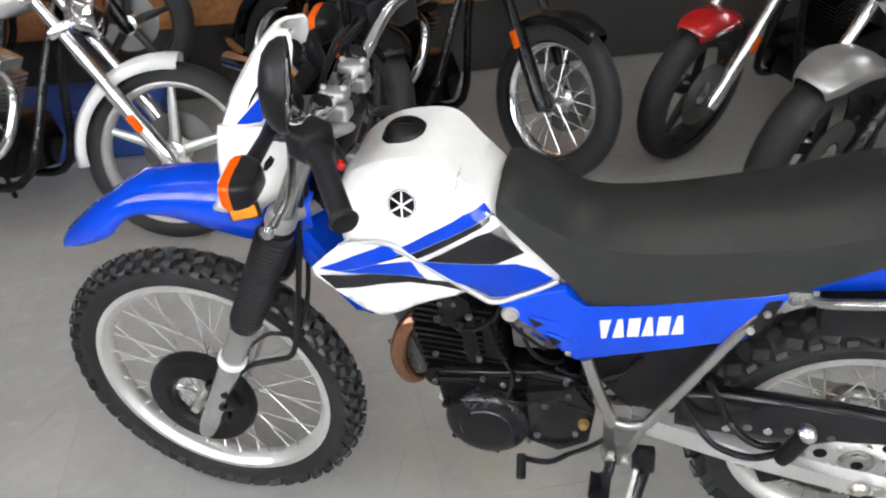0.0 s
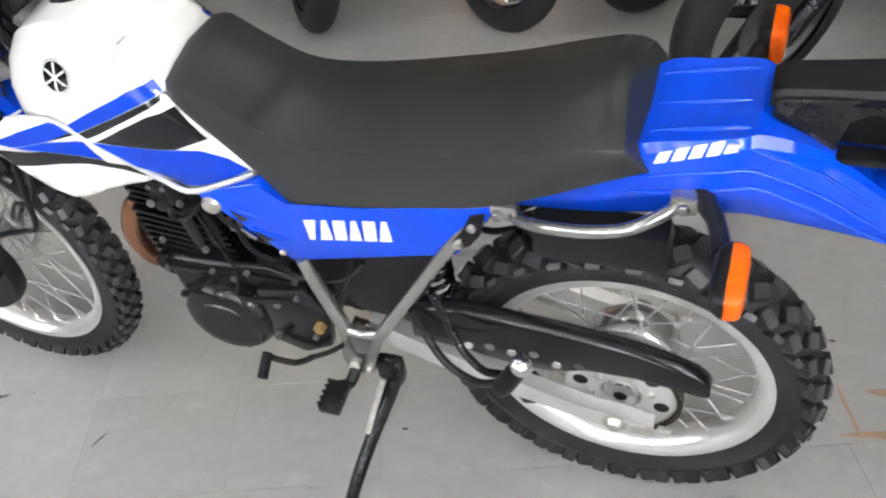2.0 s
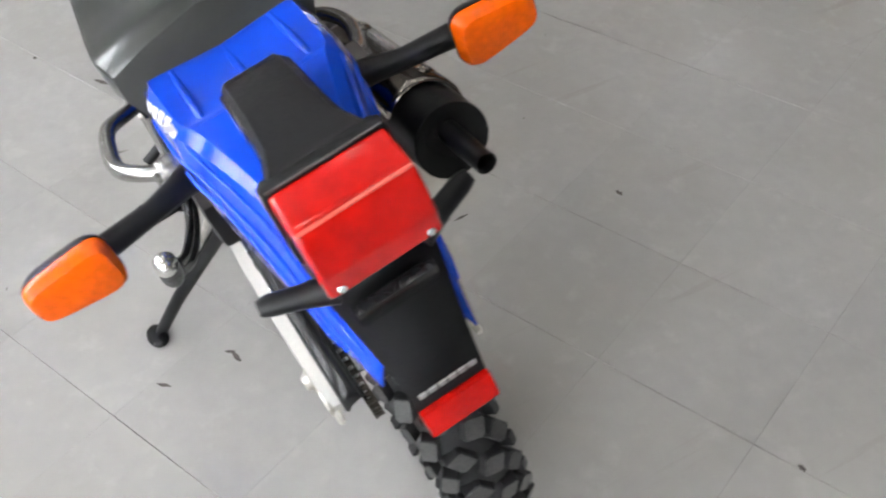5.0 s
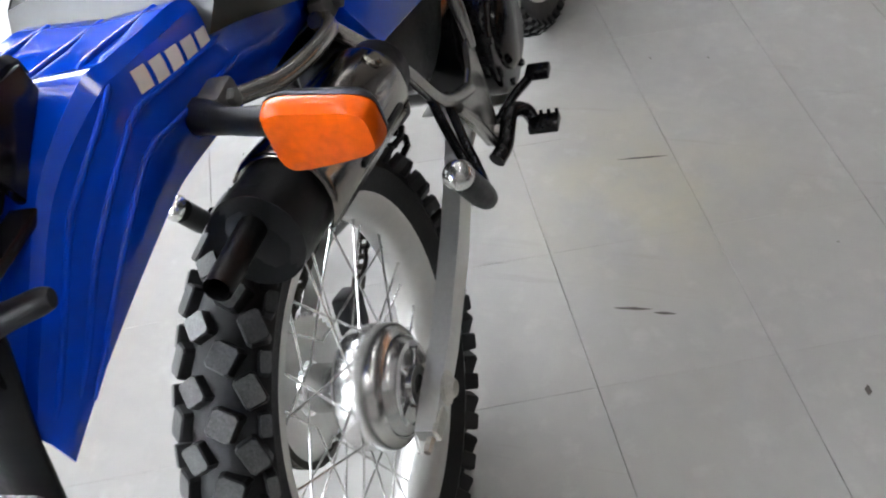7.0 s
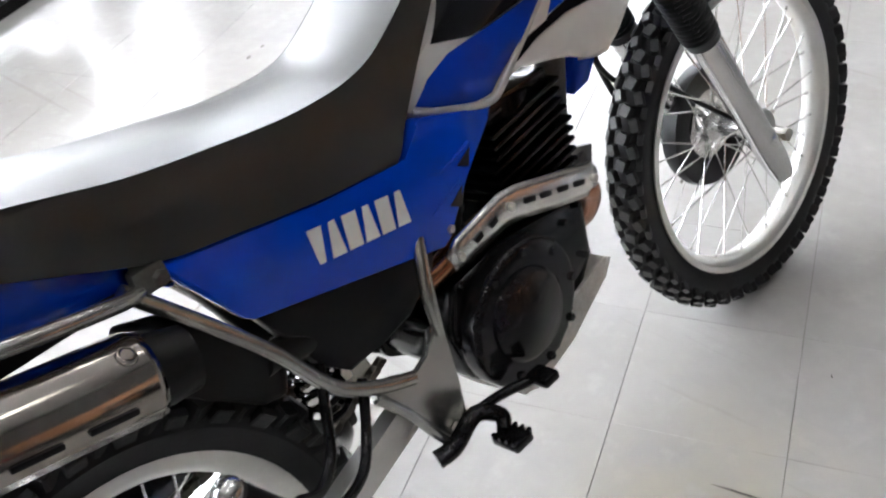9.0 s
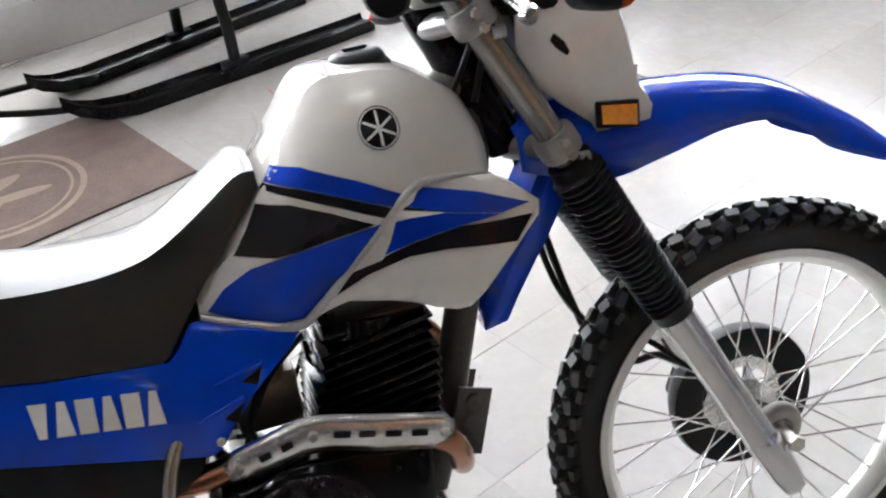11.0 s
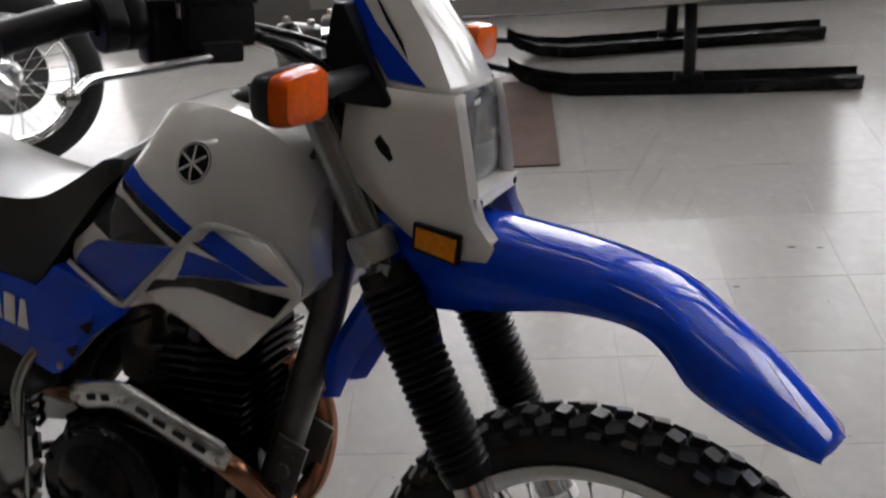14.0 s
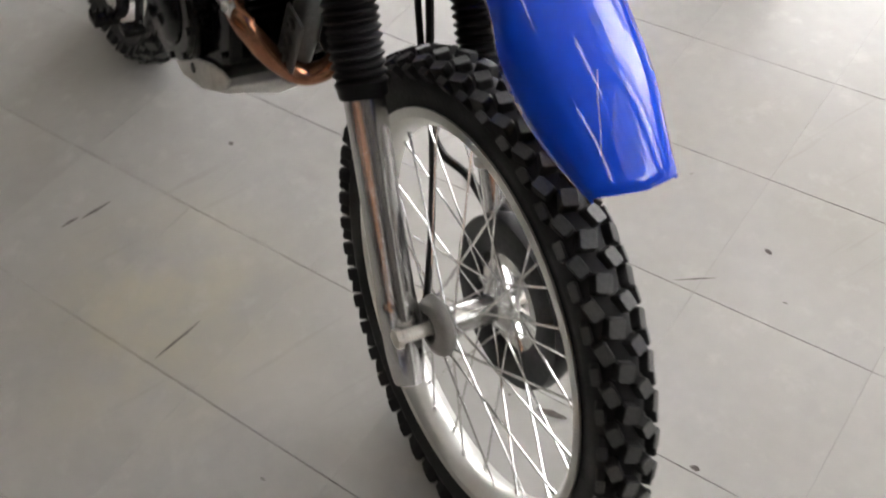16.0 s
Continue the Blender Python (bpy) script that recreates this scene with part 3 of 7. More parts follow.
# scuffs and crumbs of dirt
DIRT = mat("floor_dirt", (0.10, 0.09, 0.08), 0.85, var=0.4, scale=50)
RUST = mat("rust_stain", (0.40, 0.27, 0.17), 0.6, var=0.3, scale=20)
bm = BM()
def smear(bm, x, y, ln, wd, ang, z=0.0010):
    ca, sa = math.cos(ang), math.sin(ang)
    k = 6
    pts = [(ln * (i / k - 0.5), wd * rnd.uniform(0.25, 0.5) * math.sin(math.pi * (i + 0.4) / (k + 0.8))) for i in range(k + 1)]
    pts += [(ln * (i / k - 0.5), -wd * rnd.uniform(0.25, 0.5) * math.sin(math.pi * (i + 0.4) / (k + 0.8))) for i in range(k, -1, -1)]
    bm.faces.new([bm.verts.new((x + a * ca - b * sa, y + a * sa + b * ca, z)) for a, b in pts])
for x, y, ln, wd, ang in ((1.346, 0.20, 0.05, 0.018, 0.6), (0.342, 0.235, 0.03, 0.012, 0.2), (0.36, 0.24, 0.02, 0.01, 1.0), (0.455, -0.252, 0.065, 0.008, -1.45), (0.453, -0.306, 0.038, 0.007, -1.5), (0.848, -0.238, 0.10, 0.007, -1.3), (0.450, 0.045, 0.014, 0.010, 0.4), (0.348, 0.372, 0.03, 0.010, 0.8), (0.69, 1.575, 0.02, 0.012, 0.3), (0.345, -0.63, 0.02, 0.012, 0.1), (-0.36, -0.475, 0.016, 0.012, 0),
                          (0.875, 1.550, 0.035, 0.020, -0.7), (1.36, 1.70, 0.025, 0.012, 0.4), (1.43, 1.72, 0.02, 0.01, 0.2), (1.26, 1.47, 0.02, 0.008, 0.3), (1.303, 0.695, 0.016, 0.012, 0), (1.546, 0.318, 0.016, 0.011, 0.5), (1.274, 0.556, 0.07, 0.004, 1.0), (1.05, 0.25, 0.05, 0.006, 1.4)):
    smear(bm, x, y, ln, wd, ang)
for k in range(60):
    smear(bm, rnd.uniform(-1.8, 3.0), rnd.uniform(-1.8, 2.4), rnd.uniform(0.004, 0.012), rnd.uniform(0.002, 0.005), rnd.uniform(0, 3))
ob = part("dirt_specks", bm, DIRT)
tagged(ob, "dark scuffs and specks of dirt on the tiles", "dirt", "", "stuff")
bm = BM()
for x, y, ln, wd, ang in ((-0.40, -0.25, 0.18, 0.012, 1.9), (-0.46, -0.20, 0.16, 0.03, 0.3), (-0.50, -0.33, 0.14, 0.04, 0.1), (-0.52, -0.42, 0.08, 0.05, 0.6), (-0.62, -0.16, 0.12, 0.02, 0.5)):
    smear(bm, x, y, ln, wd, ang, 0.0008)
ob = part("rust_marks", bm, RUST)
tagged(ob, "faint orange rust marks on the tiles", "stain", "", "stuff")

# rug
bm = box(BM(), (0.875, 1.90, 0.004), (0.89, 0.66, 0.008), 0.003)
rug = part("rug", bm, mat("brown_rug_pile", (0.16, 0.115, 0.10), 0.9, var=0.2, scale=12, bump=0.6, bscale=500))
rug.matrix_world = BW
tagged(rug, "brown floor mat with a pale round emblem under the sled", "floor mat")
PALE = mat("pale_rug_print", (0.27, 0.215, 0.17), 0.9, var=0.15, scale=20)
bm = BM()
for r0, r1 in ((0.245, 0.265), (0.215, 0.225)):
    lathe(bm, [(r0, 0.009), (r1, 0.009)], (0.82, 1.90, 0), 48, (0, 0, 1))
ob = part("emblem_ring", bm, PALE, rug, "pale ring", normals=True)
bm = BM()
for k, (x, y, w, h, a) in enumerate(((0.80, 1.95, 0.26, 0.07, 0.3), (0.86, 1.86, 0.22, 0.05, -0.2), (0.78, 1.84, 0.12, 0.05, 0.8))):
    pts = [(x + w / 2 * math.cos(t) * math.cos(a) - h / 2 * math.sin(t) * math.sin(a), y + w / 2 * math.cos(t) * math.sin(a) + h / 2 * math.sin(t) * math.cos(a)) for t in (2 * math.pi * i / 18 for i in range(18))]
    bm.faces.new([bm.verts.new((px, py, 0.009 + 0.0006 * k)) for px, py in pts])
part("emblem_shape", bm, PALE, rug)


# ---------------------------------------------------------------- the motorcycle
LEAN = 15.06
bike = new("motorcycle")
bike.matrix_world = pose(0, 0, 0.004, -LEAN)
tagged(bike, "blue and white dual-sport motorcycle leaning on its side stand", "motorcycle")
STEER_AXIS, STEER_FOOT = Vector((-math.sin(radians(27)), 0, math.cos(radians(27)))), Vector((1.45, 0, 0))
STEER = Matrix.Translation(STEER_FOOT) @ Matrix.Rotation(-0.0711, 4, STEER_AXIS) @ Matrix.Translation(-STEER_FOOT)
# the cowl and its indicators sit a little askew on the fork
LAMPS = Matrix.Translation((1.102, -0.003, 0.896)) @ Matrix.Rotation(0.045, 4, "Z") @ Matrix.Translation((-1.12, 0, -0.9))
COWL = LAMPS @ Matrix.Diagonal((1, 0.93, 1, 1))
RC, FC = Vector((0, 0, 0.325)), Vector((1.336, 0, 0.351))

# wheels
bm = rim(BM(), RC, 0.246, 0.068, 0.03)
rear_wheel = part("rear_wheel", bm, RIM, bike, "satin silver rear wheel rim with laced spokes")
rows = [(0.0145, 0.0, 0.030, 0.030, 0.45), (-0.0145, 0.5, 0.030, 0.030, 0.45), (0.037, 0.5, 0.024, 0.033, -0.5), (-0.037, 0.0, 0.024, 0.033, -0.5), (0.0465, 0.05, 0.012, 0.024, 0.0), (-0.0465, 0.55, 0.012, 0.024, 0.0)]
knobbly_tyre(RC, 0.328, 0.244, 0.108, rows, 31, 0.016, bike, "black knobbly rear tyre with dusty blocks")
bm = BM()
lathe(bm, [(0.012, 0.075), (0.026, 0.072), (0.030, 0.062), (0.032, 0.052), (0.031, 0.018), (0.042, 0.004), (0.074, -0.004), (0.080, -0.012), (0.080, -0.056), (0.074, -0.064), (0.058, -0.07), (0.05, -0.074), (0.02, -0.082), (0.012, -0.082)], RC, 40)
part("hub", bm, ALLOY, rear_wheel, "cast alloy drum brake hub")
bm = lathe(BM(), [(0.014, -0.088), (0.026, -0.088), (0.028, -0.080), (0.046, -0.078), (0.049, -0.082), (0.056, -0.081), (0.062, -0.074), (0.066, -0.066), (0.066, -0.060)], RC, 40)
plate_ob = part("brake_plate", bm, FORK, rear_wheel, "cast brake plate")
bm = tube(BM(), [RC + Vector((0.036, -0.092, -0.026)), RC + Vector((0.044, -0.094, 0.012)), RC + Vector((0.02, -0.096, -0.062))], 0.006, 8, 3, flat=0.6)
lathe(bm, [(0.0001, 0.012), (0.010, 0.012), (0.012, 0.004), (0.012, -0.012)], RC + Vector((0.038, -0.086, -0.022)), 16, (0, -1, 0))
part("brake_arm", bm, LEAD, plate_ob, "plated brake arm")
for k in range(5):
    a = 2 * math.pi * k / 5 + 0.5
    part("plate_rib", tube(BM(), [RC + Vector((0.028 * math.cos(a), -0.081, 0.028 * math.sin(a))), RC + Vector((0.050 * math.cos(a), -0.080, 0.050 * math.sin(a)))], 0.003, 6, 1), FORK, plate_ob)
spokes(rear_wheel, RC, 0.062, 0.034, 0.222, 36, STEEL)
bm = BM()
teeth = 48
prof = []
for i in range(teeth * 2):
    a = math.pi * i / teeth
    prof.append((0.098 if i % 2 else 0.092, a))
ringo = [[RC + Vector((r * math.cos(a), y, r * math.sin(a))) for y in (0.064, 0.069)] + [RC + Vector((0.036 * math.cos(a), y, 0.036 * math.sin(a))) for y in (0.069, 0.064)] for r, a in prof]
skin(bm, ringo, True, False, loop=True)
sprocket = part("sprocket", bm, SWINGARM, rear_wheel, "bright alloy rear sprocket with round holes")
for i in range(6):
    a = 2 * math.pi * i / 6 + 0.3
    u, v = Vector((math.cos(a), 0, math.sin(a))), Vector((-math.sin(a), 0, math.cos(a)))
    bm = lathe(BM(), [(0.0001, 0.0008), (0.0125, 0.0008), (0.0140, -0.001)], RC + u * 0.071 + Vector((0, 0.069, 0)), 18)
    part("sprocket_hole", bm, BLACK_PLASTIC, sprocket, "round dark hole")
    part("sprocket_bolt", bolt(BM(), RC + (u * math.cos(0.52) + v * math.sin(0.52)) * 0.052 + Vector((0, 0.069, 0)), 0.007, 0.006), LEAD, sprocket)
bm = BM()
for i in range(22):
    a = radians(95 + 170 * i / 21)
    u, v = Vector((math.cos(a), 0, math.sin(a))), Vector((-math.sin(a), 0, math.cos(a)))
    rot = Matrix((v, Vector((0, 1, 0)), v.cross(Vector((0, 1, 0))))).transposed()
    for y in (0.060, 0.073):
        box(bm, RC + u * 0.0985 + Vector((0, y, 0)), (0.017, 0.0022, 0.010), 0, rot)
    lathe(bm, [(0.0045, -0.007), (0.0045, 0.007)], RC + u * 0.0985 + Vector((0, 0.0665, 0)), 8)
part("chain_wrap", bm, CHAIN, sprocket, "oily chain round the sprocket")

FW = dict(steer=True)
front_wheel = part("front_wheel", rim(BM(), FC, 0.278, 0.054, 0.024), RIM, bike, "satin silver front wheel rim with laced spokes", **FW)
rows = [(0.009, 0.0, 0.019, 0.021, 0.3), (-0.009, 0.5, 0.019, 0.021, 0.3), (0.0235, 0.5, 0.015, 0.023, -0.35), (-0.0235, 0.0, 0.015, 0.023, -0.35), (0.0315, 0.0, 0.010, 0.020, 0.0), (-0.0315, 0.5, 0.010, 0.020, 0.0)]
knobbly_tyre(FC, 0.350, 0.276, 0.073, rows, 47, 0.010, bike, "black knobbly front tyre with dusty blocks", True)
bm = BM()
lathe(bm, [(0.01, 0.06), (0.03, 0.058), (0.036, 0.048), (0.036, 0.04), (0.02, 0.03), (0.019, -0.03), (0.034, -0.04), (0.034, -0.046), (0.02, -0.055), (0.01, -0.06)], FC, 32)
part("hub", bm, ALLOY, front_wheel, "alloy hub", **FW)
bm = lathe(BM(), [(0.012, -0.046), (0.036, -0.048), (0.041, -0.054), (0.041, -0.060), (0.037, -0.066), (0.028, -0.069), (0.020, -0.070), (0.018, -0.062), (0.012, -0.062)], FC + Vector((0, 0.007, 0)), 40)
part("speedometer_drive", bm, DRIVE_CAST, front_wheel, "round grey speedometer drive", **FW)
spokes(front_wheel, FC, 0.034, 0.042, 0.255, 36, STEEL, True)
bm = lathe(BM(), [(0.072, 0.058), (0.072, 0.062), (0.050, 0.062), (0.050, 0.058)], FC, 48, closed=True)
part("brake_disc", bm, STEEL, front_wheel, "drilled steel brake disc", **FW)
bm = lathe(BM(), [(0.120, 0.050), (0.123, 0.066), (0.117, 0.084), (0.078, 0.086), (0.068, 0.078), (0.068, 0.056), (0.078, 0.050)], FC, 48, closed=True)
part("disc_cover", bm, BLACK_PLASTIC, front_wheel, "black plastic ring over the brake disc", **FW)
for i in range(6):
    a = 2 * math.pi * i / 6
    part("disc_carrier_arm", tube(BM(), [FC + Vector((0.02 * math.cos(a), 0.06, 0.02 * math.sin(a))), FC + Vector((0.072 * math.cos(a + 0.25), 0.06, 0.072 * math.sin(a + 0.25)))], 0.007, 6, 1), ALLOY, front_wheel, **FW)
bm = tube(BM(), [FC + Vector((0, -0.100, 0)), FC + Vector((0, 0.108, 0))], 0.009, 12, 1)
lathe(bm, [(0.0001, 0.008), (0.013, 0.008), (0.014, 0), (0.0001, 0)], FC + Vector((0, -0.102, 0)), 6, (0, -1, 0))
part("axle", bm, LEAD, front_wheel, **FW)

# fork
FD = Vector((-0.4545, 0, 0.8907))
def leg(y, z):
    """The fork leg's middle at a height."""
    return Vector((1.322 + (z - 0.30) * -0.4545 / 0.8907, y, z))
for s in (1, -1):
    y = s * 0.085
    fl = part("fork_leg", tube(BM(), [leg(y, 0.265), leg(y, 0.30), leg(y, 0.36), leg(y, 0.40), leg(y, 0.66)], [0.020, 0.025, 0.027, 0.0255, 0.0255], 20, 4), FORK, bike, "bare alloy fork lower leg", **FW)
    bm = BM()
    a, b = leg(y, 0.603), leg(y, 0.852)
    k = 24
    L = (b - a).length
    prof = [(0.024, 0), (0.0300, 0.0), (0.0315, 0.012)]
    for i in range(k):
        t0, r0 = 0.014 + (L - 0.03) * i / k, 0.0332 + 0.004 * i / k
        prof += [(r0, t0 + (L - 0.03) / k * 0.30), (r0, t0 + (L - 0.03) / k * 0.5), (r0 - 0.0052, t0 + (L - 0.03) / k * 0.85)]
    prof += [(0.032, L - 0.012), (0.031, L), (0.022, L)]
    lathe(bm, prof, a, 24, FD)
    part("fork_boot", bm, BLACK_PLASTIC, fl, "ribbed black rubber fork boot", **FW)
    part("stanchion", tube(BM(), [leg(y, 0.85), leg(y, 1.115)], 0.0195, 20, 1), STANCHION, fl, "bare steel fork tube", **FW)
    bm = lathe(BM(), [(0.0001, 0.008), (0.016, 0.008), (0.019, 0.004), (0.0195, 0)], leg(y, 1.115), 16, FD)
    part("fork_cap", bm, BLACK_GLOSS, fl, **FW)
for z, nm in ((0.877, "lower_fork_clamp"), (1.052, "upper_fork_clamp")):
    bm = BM()
    for s in (1, -1):
        lathe(bm, [(0.02, -0.017), (0.027, -0.017), (0.029, -0.010), (0.029, 0.010), (0.027, 0.017), (0.02, 0.017)], leg(s * 0.085, z), 20, FD)
        tube(bm, [leg(s * 0.085, z) + Vector((0.02, s * 0.018, -0.02)), leg(s * 0.085, z) + Vector((0.035, s * 0.018, -0.02))], 0.008, 8, 1)
        bolt(bm, leg(s * 0.085, z) + Vector((0.0, s * 0.029, 0.008)), 0.007, 0.006, (0, s, 0))
        bolt(bm, leg(s * 0.085, z) + Vector((0.008, s * 0.029, -0.010)), 0.007, 0.006, (0, s, 0))
    m = leg(0, z) + Vector((-0.04, 0, -0.015))
    tube(bm, [leg(0.085, z), m, leg(-0.085, z)], [0.014, 0.018, 0.014], 12, 5)
    part(nm, bm, FORK_CAST, bike, "cast alloy fork clamp", **FW)
bm = tube(BM(), [(0.985, 0, 0.865), (0.895, 0, 1.07)], 0.03, 16, 1)
part("steering_head", bm, BLACK_GLOSS, bike)
# brake caliper and hoses
bm = BM()
box(bm, FC + Vector((-0.075, 0.078, 0.045)), (0.055, 0.05, 0.085), 0.012, Euler((0, radians(25), 0)).to_matrix())
box(bm, FC + Vector((-0.05, 0.085, -0.01)), (0.04, 0.03, 0.05), 0.008)
bolt(bm, FC + Vector((-0.085, 0.105, 0.06)), 0.009)
bolt(bm, FC + Vector((-0.07, 0.105, 0.02)), 0.009)
part("brake_caliper", bm, BLACK_GLOSS, bike, "black front brake caliper", **FW)
bm = tube(BM(), [(1.25, 0.075, 0.42), (1.20, 0.06, 0.46), (1.15, 0.045, 0.47), (1.10, 0.05, 0.50), (1.065, 0.06, 0.60), (1.03, 0.06, 0.75), (0.99, 0.05, 0.95)], 0.006, 8)
part("brake_hose", bm, BLACK_PLASTIC, bike, "black brake hose", **FW)
bm = tube(BM(), [(1.32, -0.06, 0.36), (1.25, -0.02, 0.43), (1.16, 0.02, 0.52), (1.08, 0.045, 0.56), (1.03, 0.05, 0.68), (0.99, 0.03, 0.95)], 0.005, 8)
part("speedometer_cable", bm, BLACK_PLASTIC, bike, "black speedometer cable", **FW)
bm = lathe(BM(), [(0.0265, -0.008), (0.0300, -0.007), (0.0300, 0.007), (0.0265, 0.008)], leg(0.085, 0.50), 18, FD)
part("hose_clamp", bm, WHITE_DECAL, bike, "pale hose clamp round the fork leg", **FW)

# front mudguard
FEND = [(0.985, [(0.056, 0.840), (0.057, 0.868), (0.050, 0.886), (0.028, 0.894), (0, 0.896)]),
        (1.09, [(0.066, 0.808), (0.067, 0.858), (0.055, 0.898), (0.030, 0.911), (0, 0.915)]),
        (1.18, [(0.066, 0.821), (0.067, 0.858), (0.055, 0.897), (0.030, 0.909), (0, 0.913)]),
        (1.27, [(0.063, 0.839), (0.065, 0.860), (0.055, 0.887), (0.032, 0.900), (0, 0.906)]),
        (1.345, [(0.062, 0.837), (0.065, 0.850), (0.058, 0.871), (0.038, 0.884), (0, 0.889)]),
        (1.385, [(0.066, 0.816), (0.069, 0.832), (0.062, 0.855), (0.041, 0.868), (0, 0.873)]),
        (1.420, [(0.071, 0.784), (0.074, 0.803), (0.067, 0.829), (0.044, 0.846), (0, 0.852)]),
        (1.490, [(0.066, 0.752), (0.069, 0.764), (0.062, 0.784), (0.041, 0.799), (0, 0.806)]),
        (1.555, [(0.049, 0.728), (0.050, 0.731), (0.047, 0.735), (0.032, 0.739), (0, 0.741)])]
bm = half_loft(BM(), FEND, 5)
for v in bm.verts:
    k = max(0, (v.co.x - 1.48) / 0.075)
    v.co.x += 0.016 * k * (1 - (v.co.y / 0.05) ** 2)
guard_front = part("front_mudguard", bm, BLUE, bike, "glossy blue plastic front mudguard with scratches", sharp=75, **FW)
gtree = surface_tree(guard_front)
thicken(guard_front, 0.003)
SCRATCH = mat("pale_scratch", (0.55, 0.60, 0.75), 0.5)
for a, b, r in (((1.535, -0.016), (1.478, 0.006), 0.0004), ((1.42, 0.028), (1.40, 0.018), 0.0003)):
    pts = []
    for i in range(9):
        q = STEER @ Vector((a[0] + (b[0] - a[0]) * i / 8, a[1] + (b[1] - a[1]) * i / 8 + 0.0008 * math.sin(i * 0.9), 1.3))
        h = gtree.ray_cast(q, Vector((0, 0, -1)))[0]
        if h is not None:
            pts.append(h + Vector((0, 0, 0.0004)))
    part("scratch", tube(BM(), pts, r, 6, 1, flat=0.6), SCRATCH, guard_front)
bm = BM()
inner = []
for x, z, d in ((1.045, 0.885, 0.060), (1.012, 0.829, 0.040), (0.969, 0.758, 0.040), (0.946, 0.720, 0.038), (0.927, 0.683, 0.036), (0.914, 0.645, 0.030), (0.909, 0.622, 0.02)):
    w = 1 - 0.45 * max(0, (0.76 - z) / 0.14) ** 1.5
    inner.append([Vector((x + d, -0.052 * w, z - 0.018)), Vector((x + 0.012, -0.056 * w, z - 0.004)), Vector((x, -0.045 * w, z + 0.004)), Vector((x - 0.004, 0, z + 0.006)), Vector((x, 0.045 * w, z + 0.004)), Vector((x + 0.012, 0.056 * w, z - 0.004)), Vector((x + d, 0.052 * w, z - 0.018))])
inner[-1] = [Vector((0.912 + 0.018 * (abs(k) == 3), 0.010 * k, 0.618 + 0.004 * (abs(k) == 3))) for k in (-3, -3.1, -2, 0, 2, 3.1, 3)]
skin(bm, inner, False, False)
ob = part("mudguard_rear_flap", bm, BLUE, bike, "glossy blue rear part of the front mudguard", **FW)
thicken(ob, 0.003)
# headlamp cowl
CW = dict(steer="cowl")
def cowl_ring(z, xr, xf, w, wf):
    """One level of the cowl, from its left rear edge round the front to its right rear edge."""
    half = [(xr, w * 0.96), ((xr + xf) / 2 - 0.01, w), (xf - 0.028, (w + wf) / 2), (xf - 0.008, wf), (xf, wf * 0.55), (xf + 0.002, 0)]
    return [Vector((x, y, z)) for x, y in half] + [Vector((x, -y, z)) for x, y in half[-2::-1]]
LEVELS = [(1.218, 0.990, 1.008, 0.028, 0.021), (1.213, 0.981, 1.021, 0.043, 0.034), (1.200, 0.978, 1.037, 0.053, 0.044), (1.172, 0.984, 1.064, 0.063, 0.054), (1.12, 1.010, 1.103, 0.073, 0.061), (1.075, 1.040, 1.129, 0.084, 0.073), (1.068, 1.044, 1.132, 0.086, 0.077)]
bm = BM()
skin(bm, [cowl_ring(*lv) for lv in LEVELS], False, False)
cowl = part("headlamp_cowl", bm, WHITE, bike, "white headlamp cowl with blue and black stripes", **CW)
thicken(cowl, 0.004)
for s in (1, -1):
    bm = BM()
    cols = []
    for z, xr, xf, w, wf in ((1.068, 1.044, 1.134, 0.086, 0.078), (1.045, 1.000, 1.140, 0.089, 0.080), (1.0, 0.996, 1.150, 0.092, 0.081), (0.955, 1.018, 1.158, 0.092, 0.079), (0.925, 1.05, 1.166, 0.088, 0.072), (0.895, 1.088, 1.186, 0.080, 0.064), (0.878, 1.098, 1.200, 0.075, 0.060)):
        pts = [(xr, w * 0.97), (xr * 0.6 + xf * 0.4, w), (xr * 0.25 + xf * 0.75, w * 0.97), (xf - 0.006, (w * 0.35 + wf * 0.65)), (xf, wf - 0.004), (xf - 0.012, wf - 0.011)]
        cols.append([Vector((x, s * y, z)) for x, y in pts])
    skin(bm, cols, False, False)
    ob = part("cowl_side", bm, WHITE, cowl, "white side panel of the cowl", **CW)
    thicken(ob, 0.004, -1 if s > 0 else 1)
    tree = surface_tree(ob)
    bm = plate(BM(), [(1.090, 0.886), (1.150, 0.874), (1.152, 0.912), (1.092, 0.920)], s * 0.090, s * 0.099, 0.003)
    rf = part("side_reflector", bm, BLACK_PLASTIC, cowl, "amber side reflector in a black frame", **CW)
    bm = plate(BM(), [(1.096, 0.891), (1.145, 0.880), (1.147, 0.907), (1.097, 0.915)], s * 0.098, s * 0.1015, 0.001)
    part("reflector_lens", bm, AMBER, rf, "amber lens", **CW)
    bm = plate(BM(), [(1.040, 1.008), (1.046, 0.998), (1.060, 0.986), (1.064, 0.990), (1.058, 1.004), (1.046, 1.016)], s * 0.091, s * 0.0982, 0.001)
    part("cowl_slot", bm, BLACK_PLASTIC, cowl, "dark slot", **CW)
    # black infill behind the cowl and the blue stripe
    bm = plate(BM(), [(0.984, 1.158), (0.998, 1.158), (1.030, 1.098), (1.060, 1.052), (1.052, 1.045), (0.992, 1.046), (0.974, 1.104)], s * 0.060, s * 0.0955, 0.005)
    part("cowl_infill", bm, BLACK_PLASTIC, cowl, "black inner panel", **CW)
